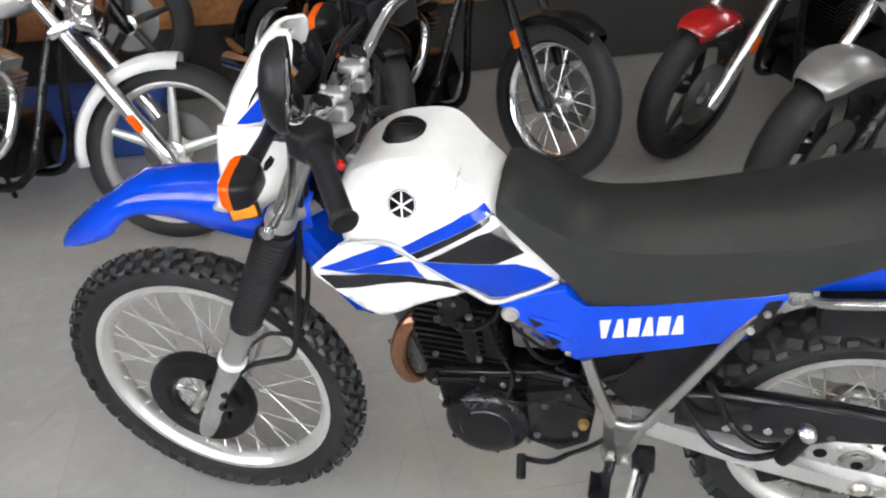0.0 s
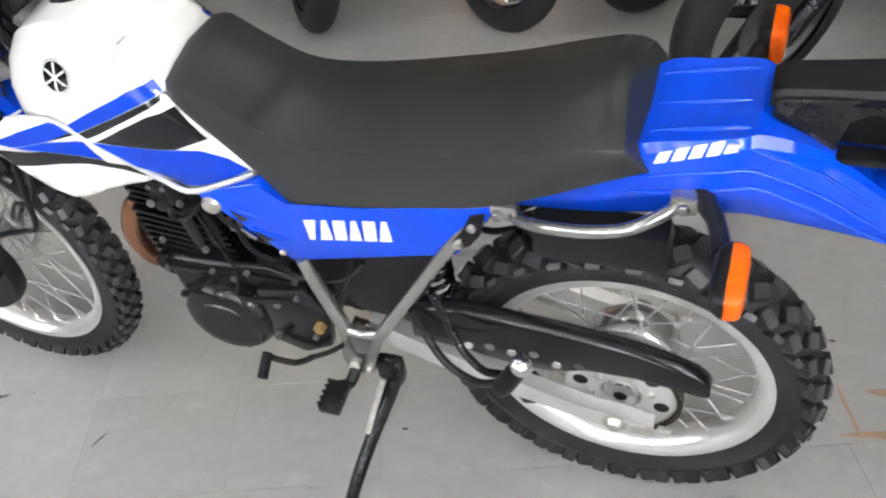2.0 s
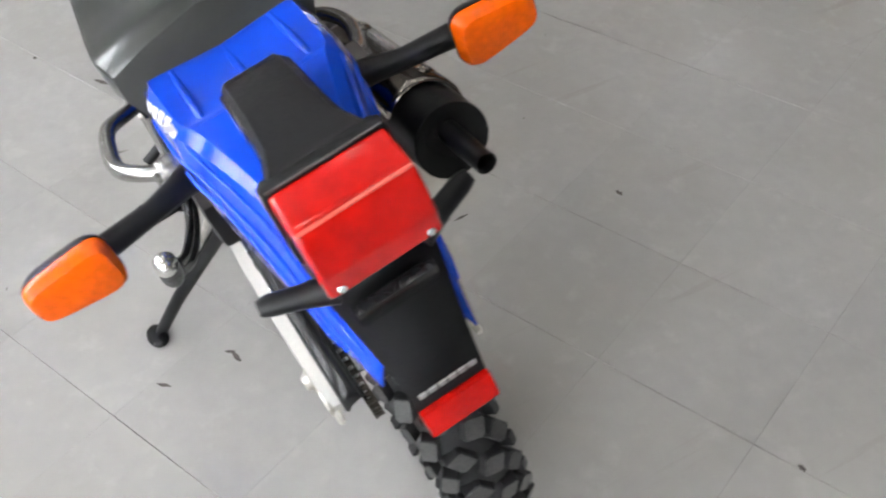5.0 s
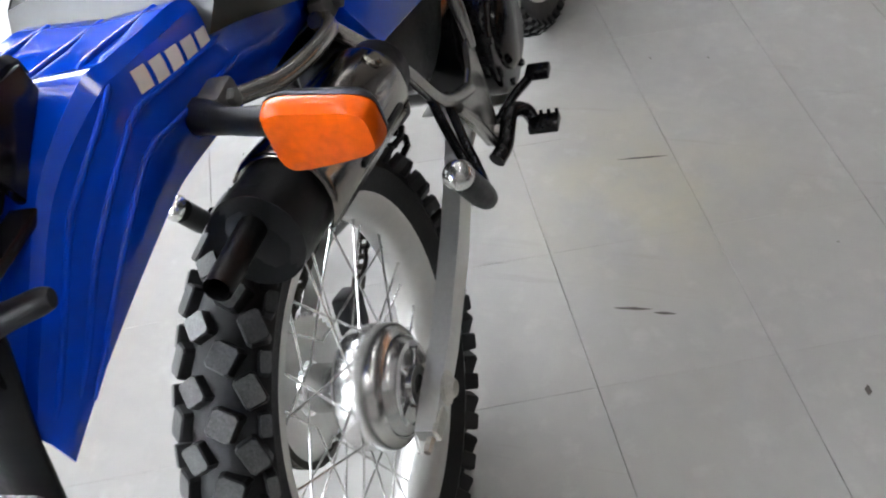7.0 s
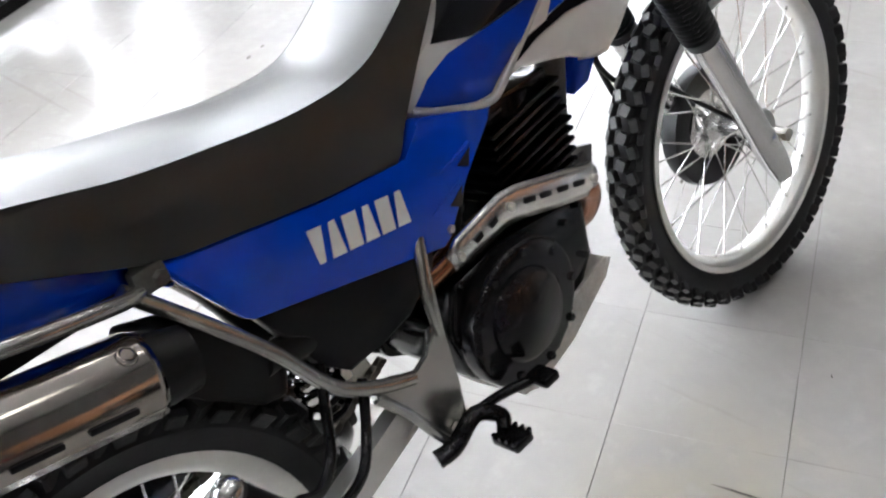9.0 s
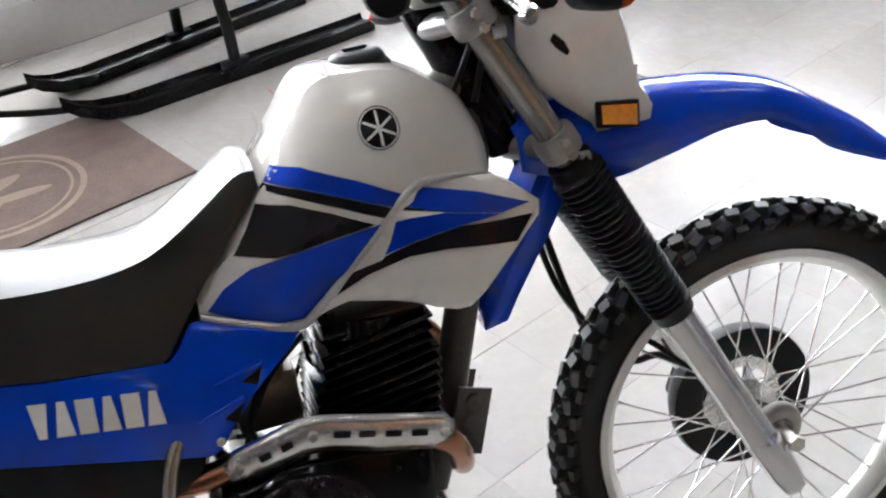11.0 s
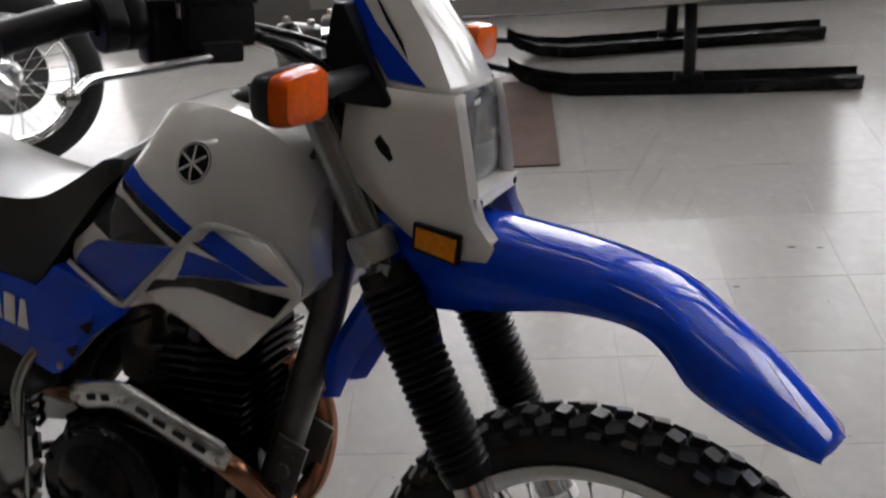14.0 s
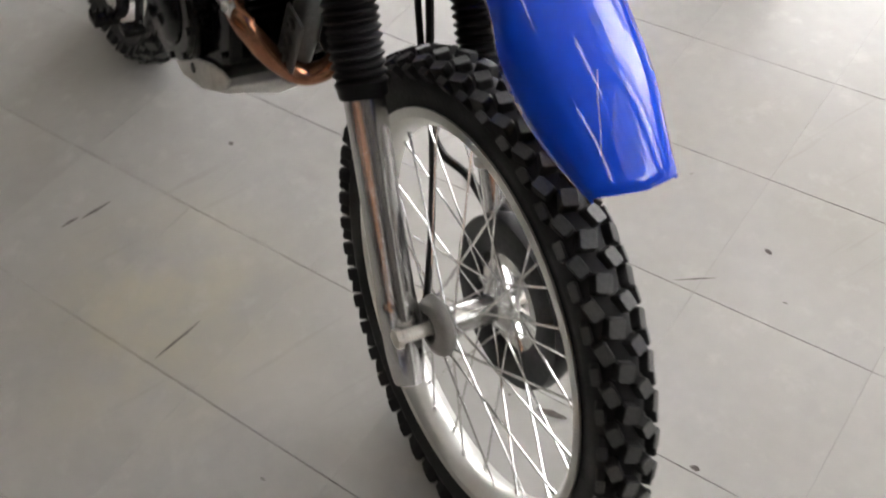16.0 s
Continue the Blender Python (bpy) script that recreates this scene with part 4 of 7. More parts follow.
# lamp
bm = BM()
lens = [Vector((1.127 - (z - 0.955) * 0.10, y * 0.94, z)) for y, z in ((-0.070, 0.955), (0.070, 0.955), (0.073, 0.962), (0.073, 1.060), (0.069, 1.066), (-0.069, 1.066), (-0.073, 1.060), (-0.073, 0.962))]
skin(bm, [[p + Vector((-0.075, -p.y * 0.5, (1.01 - p.z) * 0.5)) for p in lens], lens, [p + Vector((0.008, 0, 0)) for p in lens]], True, False)
lamp = part("headlamp", bm, BLACK_PLASTIC, bike, "square glass headlamp in the cowl", **CW)
bm = BM()
skin(bm, [[p + Vector((-0.055, -p.y * 0.6, (1.01 - p.z) * 0.6)) for p in lens], [p + Vector((-0.03, -p.y * 0.25, (1.01 - p.z) * 0.25)) for p in lens], [p + Vector((0.006, -p.y * 0.03, (1.01 - p.z) * 0.03)) for p in lens]], True, True)
bm.faces.ensure_lookup_table()
bmesh.ops.delete(bm, geom=[max(bm.faces, key=lambda f: f.calc_center_median().x)], context="FACES_ONLY")
part("lamp_reflector", bm, REFLECTOR, lamp, "silvered reflector", **CW)
bm = BM()
skin(bm, [lens, [p + Vector((0.010, 0, 0)) for p in lens], [p + Vector((0.015, -p.y * 0.08, (1.01 - p.z) * 0.08)) for p in lens], [p + Vector((0.019, -p.y * 0.4, (1.01 - p.z) * 0.4)) for p in lens]], True, True)
part("lamp_glass", bm, GLASS, lamp, "fluted glass lens", **CW)
for k in range(15):
    y = (k - 7) * 0.0082
    part("lens_flute", tube(BM(), [(1.1395, y, 0.966), (1.1395, y, 1.0)], 0.0028, 8, 1), GLASS, lamp, **CW)
    if abs(k - 7) > 2:
        part("lens_flute", tube(BM(), [(1.1385, y, 1.012), (1.1335, y, 1.048)], 0.0022, 8, 1), GLASS, lamp, **CW)
part("bulb_shield", lathe(BM(), [(0.0001, 0.012), (0.010, 0.010), (0.013, 0.0), (0.013, -0.03)], (1.106, 0, 1.012), 16, (1, 0, 0)), BLACK_GLOSS, lamp, "dark bulb shield", **CW)
for s in (1, -1):
    part("lamp_screw", bolt(BM(), (1.160, s * 0.066, 0.9445), 0.005, 0.004, (1, 0, 0)), BLACK_PLASTIC, lamp, "dark screw", **CW)
for k in range(2):
    part("lettering_block", box(BM(), (1.1352, -0.012 - k * 0.011, 1.052), (0.001, 0.009, 0.006)), WHITE_DECAL, lamp, **CW)
bm = BM()
for y0, y1, z0, z1 in ((-0.082, 0.082, 0.938, 0.953), ):
    skin(bm, [[Vector((1.150 + dx, y, z)) for y, z in ((y0, z1), (y1, z1), (y1 - 0.004, z0), (y0 + 0.004, z0))] for dx in (-0.02, 0.012)], True, True)
part("lamp_lower_frame", bm, WHITE, cowl, "white bar under the headlamp", **CW)
bm = BM()
skin(bm, [[Vector((1.152, y, 0.945)) for y in (-0.06, 0.06)], [Vector((1.135, -0.05, 0.905)), Vector((1.135, 0.05, 0.905))]], False, False)
part("cowl_throat", bm, BLACK_PLASTIC, cowl, "black gap under the headlamp", **CW)
# visor stripes
tree = surface_tree(cowl)
def stripe_on_cowl(name, outline, material, s):
    bm = BM()
    bm.faces.new([bm.verts.new((x, 0, z)) for x, z in outline])
    for i in range(12):
        bmesh.ops.bisect_plane(bm, geom=bm.verts[:] + bm.edges[:] + bm.faces[:], plane_co=(0, 0, 1.07 + i * 0.012), plane_no=(0, 0, 1))
        bmesh.ops.bisect_plane(bm, geom=bm.verts[:] + bm.edges[:] + bm.faces[:], plane_co=(0.99 + i * 0.012, 0, 0), plane_no=(1, 0, 0))
    bm.transform(COWL)
    side = (COWL.to_3x3() @ Vector((0, s, 0))).normalized()
    for v in bm.verts:
        hit = tree.ray_cast(v.co + side * 0.4, -side)
        if hit[0] is not None:
            v.co = hit[0] + side * 0.002
        else:
            v.co = v.co + side * 0.07
    part(name, bm, material, cowl)
for s in (1, -1):
    stripe_on_cowl("blue_stripe", [(0.992, 1.168), (1.002, 1.172), (1.03, 1.135), (1.062, 1.105), (1.096, 1.073), (1.05, 1.078), (1.02, 1.112)], BLUE_DECAL, s)
    stripe_on_cowl("black_stripe", [(1.022, 1.168), (1.03, 1.160), (1.062, 1.118), (1.072, 1.098), (1.04, 1.140)], BLACK_DECAL, s)
# front indicators
for s in (1, -1):
    bm = tube(BM(), [(1.022, s * 0.07, 1.082), (1.028, s * 0.218, 1.082)], [0.011, 0.014], 12, 1)
    indicator_body(bm, (1.028, s * 0.256, 1.083), 1, s)
    ind = part("front_indicator", bm, BLACK_PLASTIC, bike, "black front indicator with an orange lens", steer="lamps")
    part("lens", indicator_lens(BM(), (1.028, s * 0.256, 1.083), 1, s), ORANGE, ind, "orange lens", steer="lamps")

# handlebar
HB = [(0.757, 0.388, 1.120), (0.815, 0.30, 1.148), (0.872, 0.20, 1.152), (0.896, 0.10, 1.108), (0.898, 0.04, 1.101), (0.898, -0.04, 1.101), (0.896, -0.10, 1.108), (0.872, -0.20, 1.152), (0.830, -0.30, 1.152), (0.790, -0.396, 1.132)]
bar = part("handlebar", tube(BM(), HB, 0.0115, 12, 6), CHROME, bike, "chromed steel handlebar", **FW)
for s in (1, -1):
    e = Vector(HB[0] if s > 0 else HB[-1])
    i = Vector((0.822, s * 0.288, 1.151))
    run = curve_points(HB, 6)[:8] if s > 0 else curve_points(HB, 6)[:-9:-1]
    g = part("grip", tube(BM(), run, [0.019] + [0.0168] * 6 + [0.022], 16, 1), BLACK_PLASTIC, bar, "black rubber grip", **FW)
    lathe_bm = lathe(BM(), [(0.0001, 0.008), (0.018, 0.006), (0.0215, 0.0), (0.018, -0.006), (0.01, -0.006)], e, 20, e - i)
    part("grip_end", lathe_bm, BLACK_PLASTIC, bar, **FW)
    along = Vector((0.4, s * -0.92, 0.06)).normalized()
    if s > 0:
        bm = box(BM(), (0.85, 0.255, 1.158), (0.05, 0.06, 0.05), 0.012, Euler((0, 0, radians(-30))).to_matrix(), seg=3)
        part("switch_gear", bm, BLACK_PLASTIC, bar, "black switch housing", **FW)
        part("clutch_perch", box(BM(), (0.86, 0.235, 1.150), (0.036, 0.03, 0.045), 0.008), BLACK_PLASTIC, bar, **FW)
        path = [(0.892, 0.235, 1.134), (0.872, 0.294, 1.118), (0.862, 0.333, 1.112), (0.859, 0.383, 1.108), (0.861, 0.401, 1.106)]
    else:
        bm = lathe(BM(), [(0.012, -0.024), (0.027, -0.024), (0.030, -0.021), (0.030, -0.003), (0.0285, 0.0), (0.030, 0.003), (0.030, 0.018), (0.027, 0.022), (0.012, 0.022)], (0.852, -0.288, 1.146), 22, along)
        th = part("throttle_housing", bm, BLACK_PLASTIC, bar, "round black throttle housing", **FW)
        part("throttle_cable", tube(BM(), [(0.862, -0.296, 1.178), (0.878, -0.290, 1.190), (0.905, -0.262, 1.172), (0.935, -0.20, 1.140), (0.95, -0.12, 1.10)], 0.0055, 8, 5), BLACK_GLOSS, bar, "black throttle cable", **FW)
        bm = box(BM(), (0.876, -0.248, 1.135), (0.046, 0.050, 0.072), 0.011, Euler((0, 0, radians(-27))).to_matrix(), seg=3)
        part("switch_gear", bm, BLACK_PLASTIC, bar, "black switch housing", **FW)
        turn = Euler((0, 0, radians(-29))).to_matrix()
        bm = box(BM(), (0.914, -0.216, 1.142), (0.048, 0.074, 0.046), 0.007, turn, seg=2)
        mcyl = part("master_cylinder", bm, BLACK_PLASTIC, bar, "black brake fluid reservoir", **FW)
        part("reservoir_lid", box(BM(), (0.914, -0.216, 1.168), (0.051, 0.078, 0.010), 0.003, turn), BLACK_GLOSS, mcyl, "glossy black lid", **FW)
        for d in (-0.028, 0.028):
            part("lid_screw", bolt(BM(), (0.914 + d * 0.485, -0.216 + d * 0.875, 1.173), 0.004, 0.002, (0, 0, 1)), LEAD, mcyl, **FW)
        part("lever_perch", box(BM(), (0.925, -0.226, 1.116), (0.040, 0.045, 0.022), 0.006, turn), BLACK_PLASTIC, bar, **FW)
        path = [(0.934, -0.228, 1.112), (0.925, -0.27, 1.110), (0.912, -0.326, 1.108), (0.906, -0.376, 1.108), (0.908, -0.398, 1.102), (0.910, -0.407, 1.098)]
    bm = tube(BM(), path, [0.008, 0.007] + [0.006] * (len(path) - 2), 10, 5, flat=0.7)
    lathe(bm, [(0.0001, -0.010), (0.007, -0.008), (0.010, 0), (0.007, 0.008), (0.0001, 0.010)], (0.909, -0.412, 1.096) if s < 0 else (0.862, 0.408, 1.105), 12)
    part("lever", bm, FORK, bar, "bare alloy hand lever with a ball end", **FW)
    # mirrors
    mc = Vector((0.905, -0.405, 1.318)) if s < 0 else Vector((0.826, 0.338, 1.294))
    if s > 0:
        stalk = [(0.890, 0.238, 1.155), (0.892, 0.240, 1.208), mc + Vector((0.015, -0.06, -0.085)), mc + Vector((0.010, -0.008, -0.062)), mc + Vector((0.008, 0, -0.045))]
    else:
        stalk = [(0.898, -0.250, 1.150), (0.901, -0.255, 1.180), (0.905, -0.268, 1.198), (0.906, -0.33, 1.224), (0.906, -0.385, 1.250), (0.906, -0.398, 1.262), mc + Vector((0.006, 0, -0.045))]
    bm = tube(BM(), stalk, 0.0052, 10, 4)
    mr = part("mirror", bm, CHROME, bike, "round-edged black mirror on a thin bent chromed stalk", **FW)
    q = Matrix.Translation(mc) @ Euler((0, radians(-8), radians(18 if s > 0 else -6))).to_matrix().to_4x4()
    out = [(0.050 * math.cos(a) * (1 - 0.10 * math.sin(a)), 0.066 * math.sin(a)) for a in (2 * math.pi * k / 28 for k in range(28))]
    bm = BM()
    skin(bm, [[q @ Vector((d, a * f, b * f)) for a, b in out] for d, f in ((-0.004, 0.93), (-0.004, 1.0), (0.006, 1.0), (0.018, 0.88), (0.028, 0.64), (0.033, 0.3))], True, True)
    part("mirror_shell", bm, BLACK_PLASTIC, mr, **FW)
    bm = BM()
    skin(bm, [[q @ Vector((d, a * f, b * f)) for a, b in out] for d, f in ((-0.005, 0.93), (-0.0052, 0.9))], True, True)
    part("mirror_glass", bm, MIRROR, mr, "silvered glass", **FW)
for y in (0.047, -0.047):
    bm = box(BM(), (0.898, y, 1.082), (0.046, 0.034, 0.028), 0.007, seg=3)
    bar_clamp = part("bar_clamp", bm, FORK_CAST, bar, "cast alloy bar clamp", **FW)
    bm = box(BM(), (0.898, y, 1.112), (0.050, 0.032, 0.020), 0.008, seg=3)
    part("clamp_cap", bm, FORK_CAST, bar_clamp, **FW)
    for d in (-0.018, 0.018):
        part("clamp_bolt", bolt(BM(), (0.898 + d, y, 1.122), 0.0055, 0.006, (0, 0, 1)), LEAD, bar_clamp, **FW)
bm = tube(BM(), [(0.905, 0.092, 1.050), (0.880, 0.118, 1.040), (0.864, 0.142, 1.040)], [0.012, 0.010, 0.010], 12, 3)
lock = part("steering_lock", bm, BLACK_PLASTIC, bike, "black fitting with a red tip beside the fork", **FW)
part("red_tip", lathe(BM(), [(0.0001, 0.010), (0.007, 0.008), (0.009, 0.0)], (0.864, 0.143, 1.040), 14, (-0.5, 0.8, 0.1)), RED, lock, "red plastic tip", **FW)
# instruments
turn = Euler((0, radians(35), 0)).to_matrix()
bm = box(BM(), (1.006, -0.002, 1.122), (0.040, 0.100, 0.092), 0.010, turn, seg=3)
dash = part("instrument_pod", bm, BLACK_PLASTIC, bike, "black instrument pod behind the cowl", **FW)
bm = lathe(BM(), [(0.0001, 0.004), (0.018, 0.004), (0.022, 0.007), (0.024, 0.0)], (0.992, -0.026, 1.146), 28, (-0.82, 0, 0.57))
part("speedometer", bm, BLACK_GLOSS, dash, "dark round speedometer", **FW)
bm = box(BM(), (0.9935, 0.022, 1.1445), (0.005, 0.044, 0.052), 0.002, turn)
sticker = part("warning_sticker", bm, mat("grey_printed_sticker", (0.20, 0.185, 0.20), 0.45, var=0.7, scale=150), dash, "small grey printed sticker with an amber strip", **FW)
part("amber_strip", box(BM(), (0.9805, 0.024, 1.1285), (0.005, 0.028, 0.007), 0.001, turn), AMBER, sticker, "amber printed strip", **FW)
for k in range(4):
    part("print_bar", box(BM(), (1.0023 - k * 0.0052, 0.022, 1.1603 - k * 0.0074), (0.005, 0.034 - 0.006 * (k % 2), 0.0026), 0, turn), WHITE_DECAL, sticker, **FW)
for path, r in (([(0.89, 0.20, 1.135), (0.945, 0.14, 1.110), (0.970, 0.06, 1.04), (0.95, 0.03, 0.95), (0.90, 0.05, 0.86)], 0.0045), ([(0.92, -0.2, 1.13), (0.965, -0.14, 1.11), (0.970, -0.05, 1.04), (0.94, -0.04, 0.94)], 0.0045),
                ([(0.90, -0.22, 1.150), (0.945, -0.10, 1.115), (0.955, 0.0, 1.07), (0.945, 0.04, 0.97), (0.89, 0.06, 0.88)], 0.004), ([(0.89, -0.235, 1.150), (0.935, -0.15, 1.115), (0.955, -0.07, 1.06), (0.925, -0.045, 0.98), (0.87, -0.05, 0.90)], 0.004), ([(0.90, 0.23, 1.15), (0.95, 0.17, 1.10), (0.955, 0.07, 1.02), (0.90, 0.06, 0.92)], 0.004)):
    part("control_cable", tube(BM(), path, r, 8), BLACK_PLASTIC, bike, "black control cable", **FW)

# tank
TANK = [(0.545, [(0.070, 0.755), (0.080, 0.765), (0.082, 0.78), (0.076, 0.795), (0.058, 0.802), (0.03, 0.803), (0, 0.803)]),
        (0.60, [(0.088, 0.738), (0.099, 0.765), (0.099, 0.80), (0.091, 0.838), (0.078, 0.852), (0.06, 0.858), (0, 0.862)]),
        (0.652, [(0.100, 0.726), (0.115, 0.77), (0.116, 0.825), (0.104, 0.885), (0.090, 0.906), (0.072, 0.917), (0, 0.922)]),
        (0.690, [(0.100, 0.738), (0.122, 0.782), (0.126, 0.845), (0.113, 0.912), (0.097, 0.942), (0.075, 0.962), (0, 0.968)]),
        (0.732, [(0.100, 0.745), (0.130, 0.792), (0.134, 0.86), (0.122, 0.935), (0.102, 0.985), (0.077, 1.009), (0, 1.014)]),
        (0.79, [(0.100, 0.745), (0.136, 0.80), (0.140, 0.86), (0.128, 0.94), (0.104, 0.991), (0.078, 1.013), (0, 1.018)]),
        (0.85, [(0.095, 0.745), (0.129, 0.80), (0.133, 0.86), (0.123, 0.927), (0.101, 0.976), (0.074, 0.999), (0, 1.005)]),
        (0.905, [(0.075, 0.77), (0.104, 0.81), (0.110, 0.86), (0.104, 0.905), (0.084, 0.942), (0.058, 0.962), (0, 0.967)]),
        (0.93, [(0.05, 0.80), (0.075, 0.83), (0.08, 0.865), (0.076, 0.89), (0.06, 0.912), (0.04, 0.925), (0, 0.93)])]
bm = half_loft(BM(), TANK, 5, True, True)
tank = part("fuel_tank", bm, WHITE, bike, "white painted fuel tank with blue and black stripes", sharp=25)
bm = lathe(BM(), [(0.0001, 0.024), (0.022, 0.024), (0.031, 0.021), (0.036, 0.015), (0.037, 0.008), (0.040, 0.006), (0.043, 0.0), (0.043, -0.008)], (0.805, 0, 1.004), 36, (-0.03, 0, 1))
box(bm, (0.805, 0, 1.030), (0.03, 0.012, 0.004), 0.0015)
part("filler_cap", bm, BLACK_PLASTIC, tank, "black filler cap")
tree = surface_tree(tank)
SHROUD = [(0.694, 0.764), (0.741, 0.808), (0.793, 0.860), (0.817, 0.876), (0.834, 0.880), (0.867, 0.878), (0.912, 0.873), (0.934, 0.858), (0.963, 0.830), (0.961, 0.812), (0.927, 0.778), (0.880, 0.728), (0.862, 0.713), (0.846, 0.712), (0.822, 0.720), (0.796, 0.733), (0.768, 0.742), (0.723, 0.751)]
def shroud_y(x, z):
    return 0.118 + 0.036 * min(1, max(0, (x - 0.69) / 0.2)) - 0.10 * max(0, 0.775 - z) ** 1.1 * 1.6 - 0.02 * max(0, z - 0.85) / 0.03 * 0.6
for s in (1, -1):
    bm = BM()
    bm.faces.new([bm.verts.new((x, 0, z)) for x, z in SHROUD])
    for i in range(1, 18):
        bmesh.ops.bisect_plane(bm, geom=bm.verts[:] + bm.edges[:] + bm.faces[:], plane_co=(0.69 + i * 0.016, 0, 0), plane_no=(1, 0, 0))
        bmesh.ops.bisect_plane(bm, geom=bm.verts[:] + bm.edges[:] + bm.faces[:], plane_co=(0, 0, 0.70 + i * 0.011), plane_no=(0, 0, 1))
    for v in bm.verts:
        v.co.y = s * shroud_y(v.co.x, v.co.z)
    sh = part("tank_shroud", bm, WHITE, bike, "white side shroud with blue and black stripes")
    thicken(sh, 0.006, -1 if (sh.data.polygons[0].normal.y * s > 0) else 1)
    stree = surface_tree(sh)
    # return lip at the shroud's front
    bm = BM()
    front = [(0.912, 0.873), (0.934, 0.858), (0.963, 0.830), (0.961, 0.812), (0.927, 0.778), (0.880, 0.728), (0.862, 0.713), (0.846, 0.712)]
    skin(bm, [[Vector((x, s * shroud_y(x, z), z)) for x, z in front], [Vector((x - 0.012, s * (shroud_y(x, z) - 0.028), z - 0.002)) for x, z in front]], False, False)
    thicken(part("shroud_lip", bm, WHITE, sh), 0.004)
    lip = [(0.545, 0.768, 0.090), (0.582, 0.753, 0.097), (0.636, 0.736, 0.109), (0.655, 0.734, 0.113), (0.668, 0.739, 0.116), (0.697, 0.766, 0.122), (0.743, 0.810, 0.131), (0.785, 0.852, 0.1385), (0.808, 0.872, 0.1405), (0.828, 0.880, 0.1395), (0.872, 0.879, 0.1395), (0.912, 0.873, 0.1415)]
    bm = tube(BM(), [(x, s * y, z) for x, z, y in lip], [0.0036] + [0.0050] * 9 + [0.0034, 0.0018], 10, 5)
    part("shroud_edge", bm, bpy.data.materials["pale_grey_trim"] if s < 0 else mat("pale_grey_trim", (0.52, 0.52, 0.51), 0.30, 0.4), sh, "pale grey raised edge")
    decal("blue_stripe", [(0.664, 0.928), (0.695, 0.924), (0.752, 0.899), (0.804, 0.871), (0.790, 0.859), (0.738, 0.881), (0.687, 0.901), (0.652, 0.911)], tree, s, BLUE_DECAL, tank, 0.0022, 0.01)
    decal("black_stripe", [(0.651, 0.910), (0.686, 0.900), (0.738, 0.880), (0.789, 0.858), (0.777, 0.848), (0.726, 0.872), (0.680, 0.891), (0.646, 0.904)], tree, s, BLACK_DECAL, tank, 0.0018, 0.01)
    decal("black_panel", [(0.637, 0.889), (0.673, 0.884), (0.715, 0.868), (0.763, 0.844), (0.710, 0.836), (0.646, 0.825), (0.599, 0.834), (0.620, 0.862)], tree, s, BLACK_DECAL, tank, 0.0030, 0.006)
    decal("blue_panel", [(0.554, 0.771), (0.578, 0.796), (0.614, 0.816), (0.645, 0.823), (0.710, 0.834), (0.772, 0.843), (0.740, 0.812), (0.696, 0.769), (0.664, 0.740), (0.636, 0.740), (0.587, 0.754)], tree, s, BLUE_DECAL, tank, 0.0022, 0.01)
    decal("blue_stripe", [(0.812, 0.866), (0.829, 0.874), (0.891, 0.857), (0.950, 0.831), (0.915, 0.826), (0.846, 0.841), (0.797, 0.859)], stree, s, BLUE_DECAL, sh, 0.003)
    decal("black_stripe", [(0.796, 0.859), (0.846, 0.8415), (0.796, 0.8535), (0.791, 0.855)], stree, s, BLACK_DECAL, sh, 0.0032)
    decal("white_flash", [(0.785, 0.849), (0.796, 0.853), (0.848, 0.8405), (0.807, 0.842)], stree, s, WHITE_DECAL, sh, 0.0042)
    decal("blue_stripe", [(0.727, 0.790), (0.776, 0.840), (0.807, 0.8415), (0.848, 0.840), (0.914, 0.825), (0.863, 0.821), (0.806, 0.812), (0.759, 0.800)], stree, s, BLUE_DECAL, sh, 0.003)
    decal("black_stripe", [(0.705, 0.764), (0.727, 0.789), (0.759, 0.799), (0.806, 0.811), (0.863, 0.820), (0.952, 0.816), (0.928, 0.786), (0.893, 0.790), (0.843, 0.795), (0.798, 0.795), (0.745, 0.782)], stree, s, BLACK_DECAL, sh, 0.003)
    # round badge: dark disc with plain crossing bars
    bc = Vector((0.792, 0, 0.951))
    circ = [(bc.x + 0.0245 * math.cos(a), bc.z + 0.0245 * math.sin(a)) for a in (2 * math.pi * k / 28 for k in range(28))]
    badge = decal("badge", circ, tree, s, BLACK_DECAL, tank, 0.0018, 0.012, "round dark badge with pale crossing bars")
    for k in range(3):
        a = radians(90 + 60 * k)
        u, w = Vector((math.cos(a), math.sin(a))), Vector((-math.sin(a), math.cos(a))) * 0.0014
        o2 = Vector((bc.x, bc.z))
        decal("badge_bar", [tuple(o2 + u * 0.020 + w), tuple(o2 - u * 0.020 + w), tuple(o2 - u * 0.020 - w), tuple(o2 + u * 0.020 - w)], tree, s, WHITE_DECAL, badge, 0.003, 0.008)
    rg = BM()
    ring_pts = []
    for k in range(32):
        a = 2 * math.pi * k / 32
        x, z = bc.x + 0.0225 * math.cos(a), bc.z + 0.0225 * math.sin(a)
        h = tree.ray_cast(Vector((x, s * 0.6, z)), Vector((0, -s, 0)))[0]
        ring_pts.append(Vector((x, h.y + s * 0.002, z)))
    part("badge_ring", tube(rg, ring_pts, 0.0009, 6, 1, closed=True), WHITE_DECAL, badge)

for s in (1,):
    decal("rub_mark", [(0.6995, 0.992), (0.7010, 0.992), (0.7075, 0.962), (0.7060, 0.962)], tree, s, mat("red_brown_mark", (0.35, 0.10, 0.06), 0.5), tank, 0.0012, 0.006)
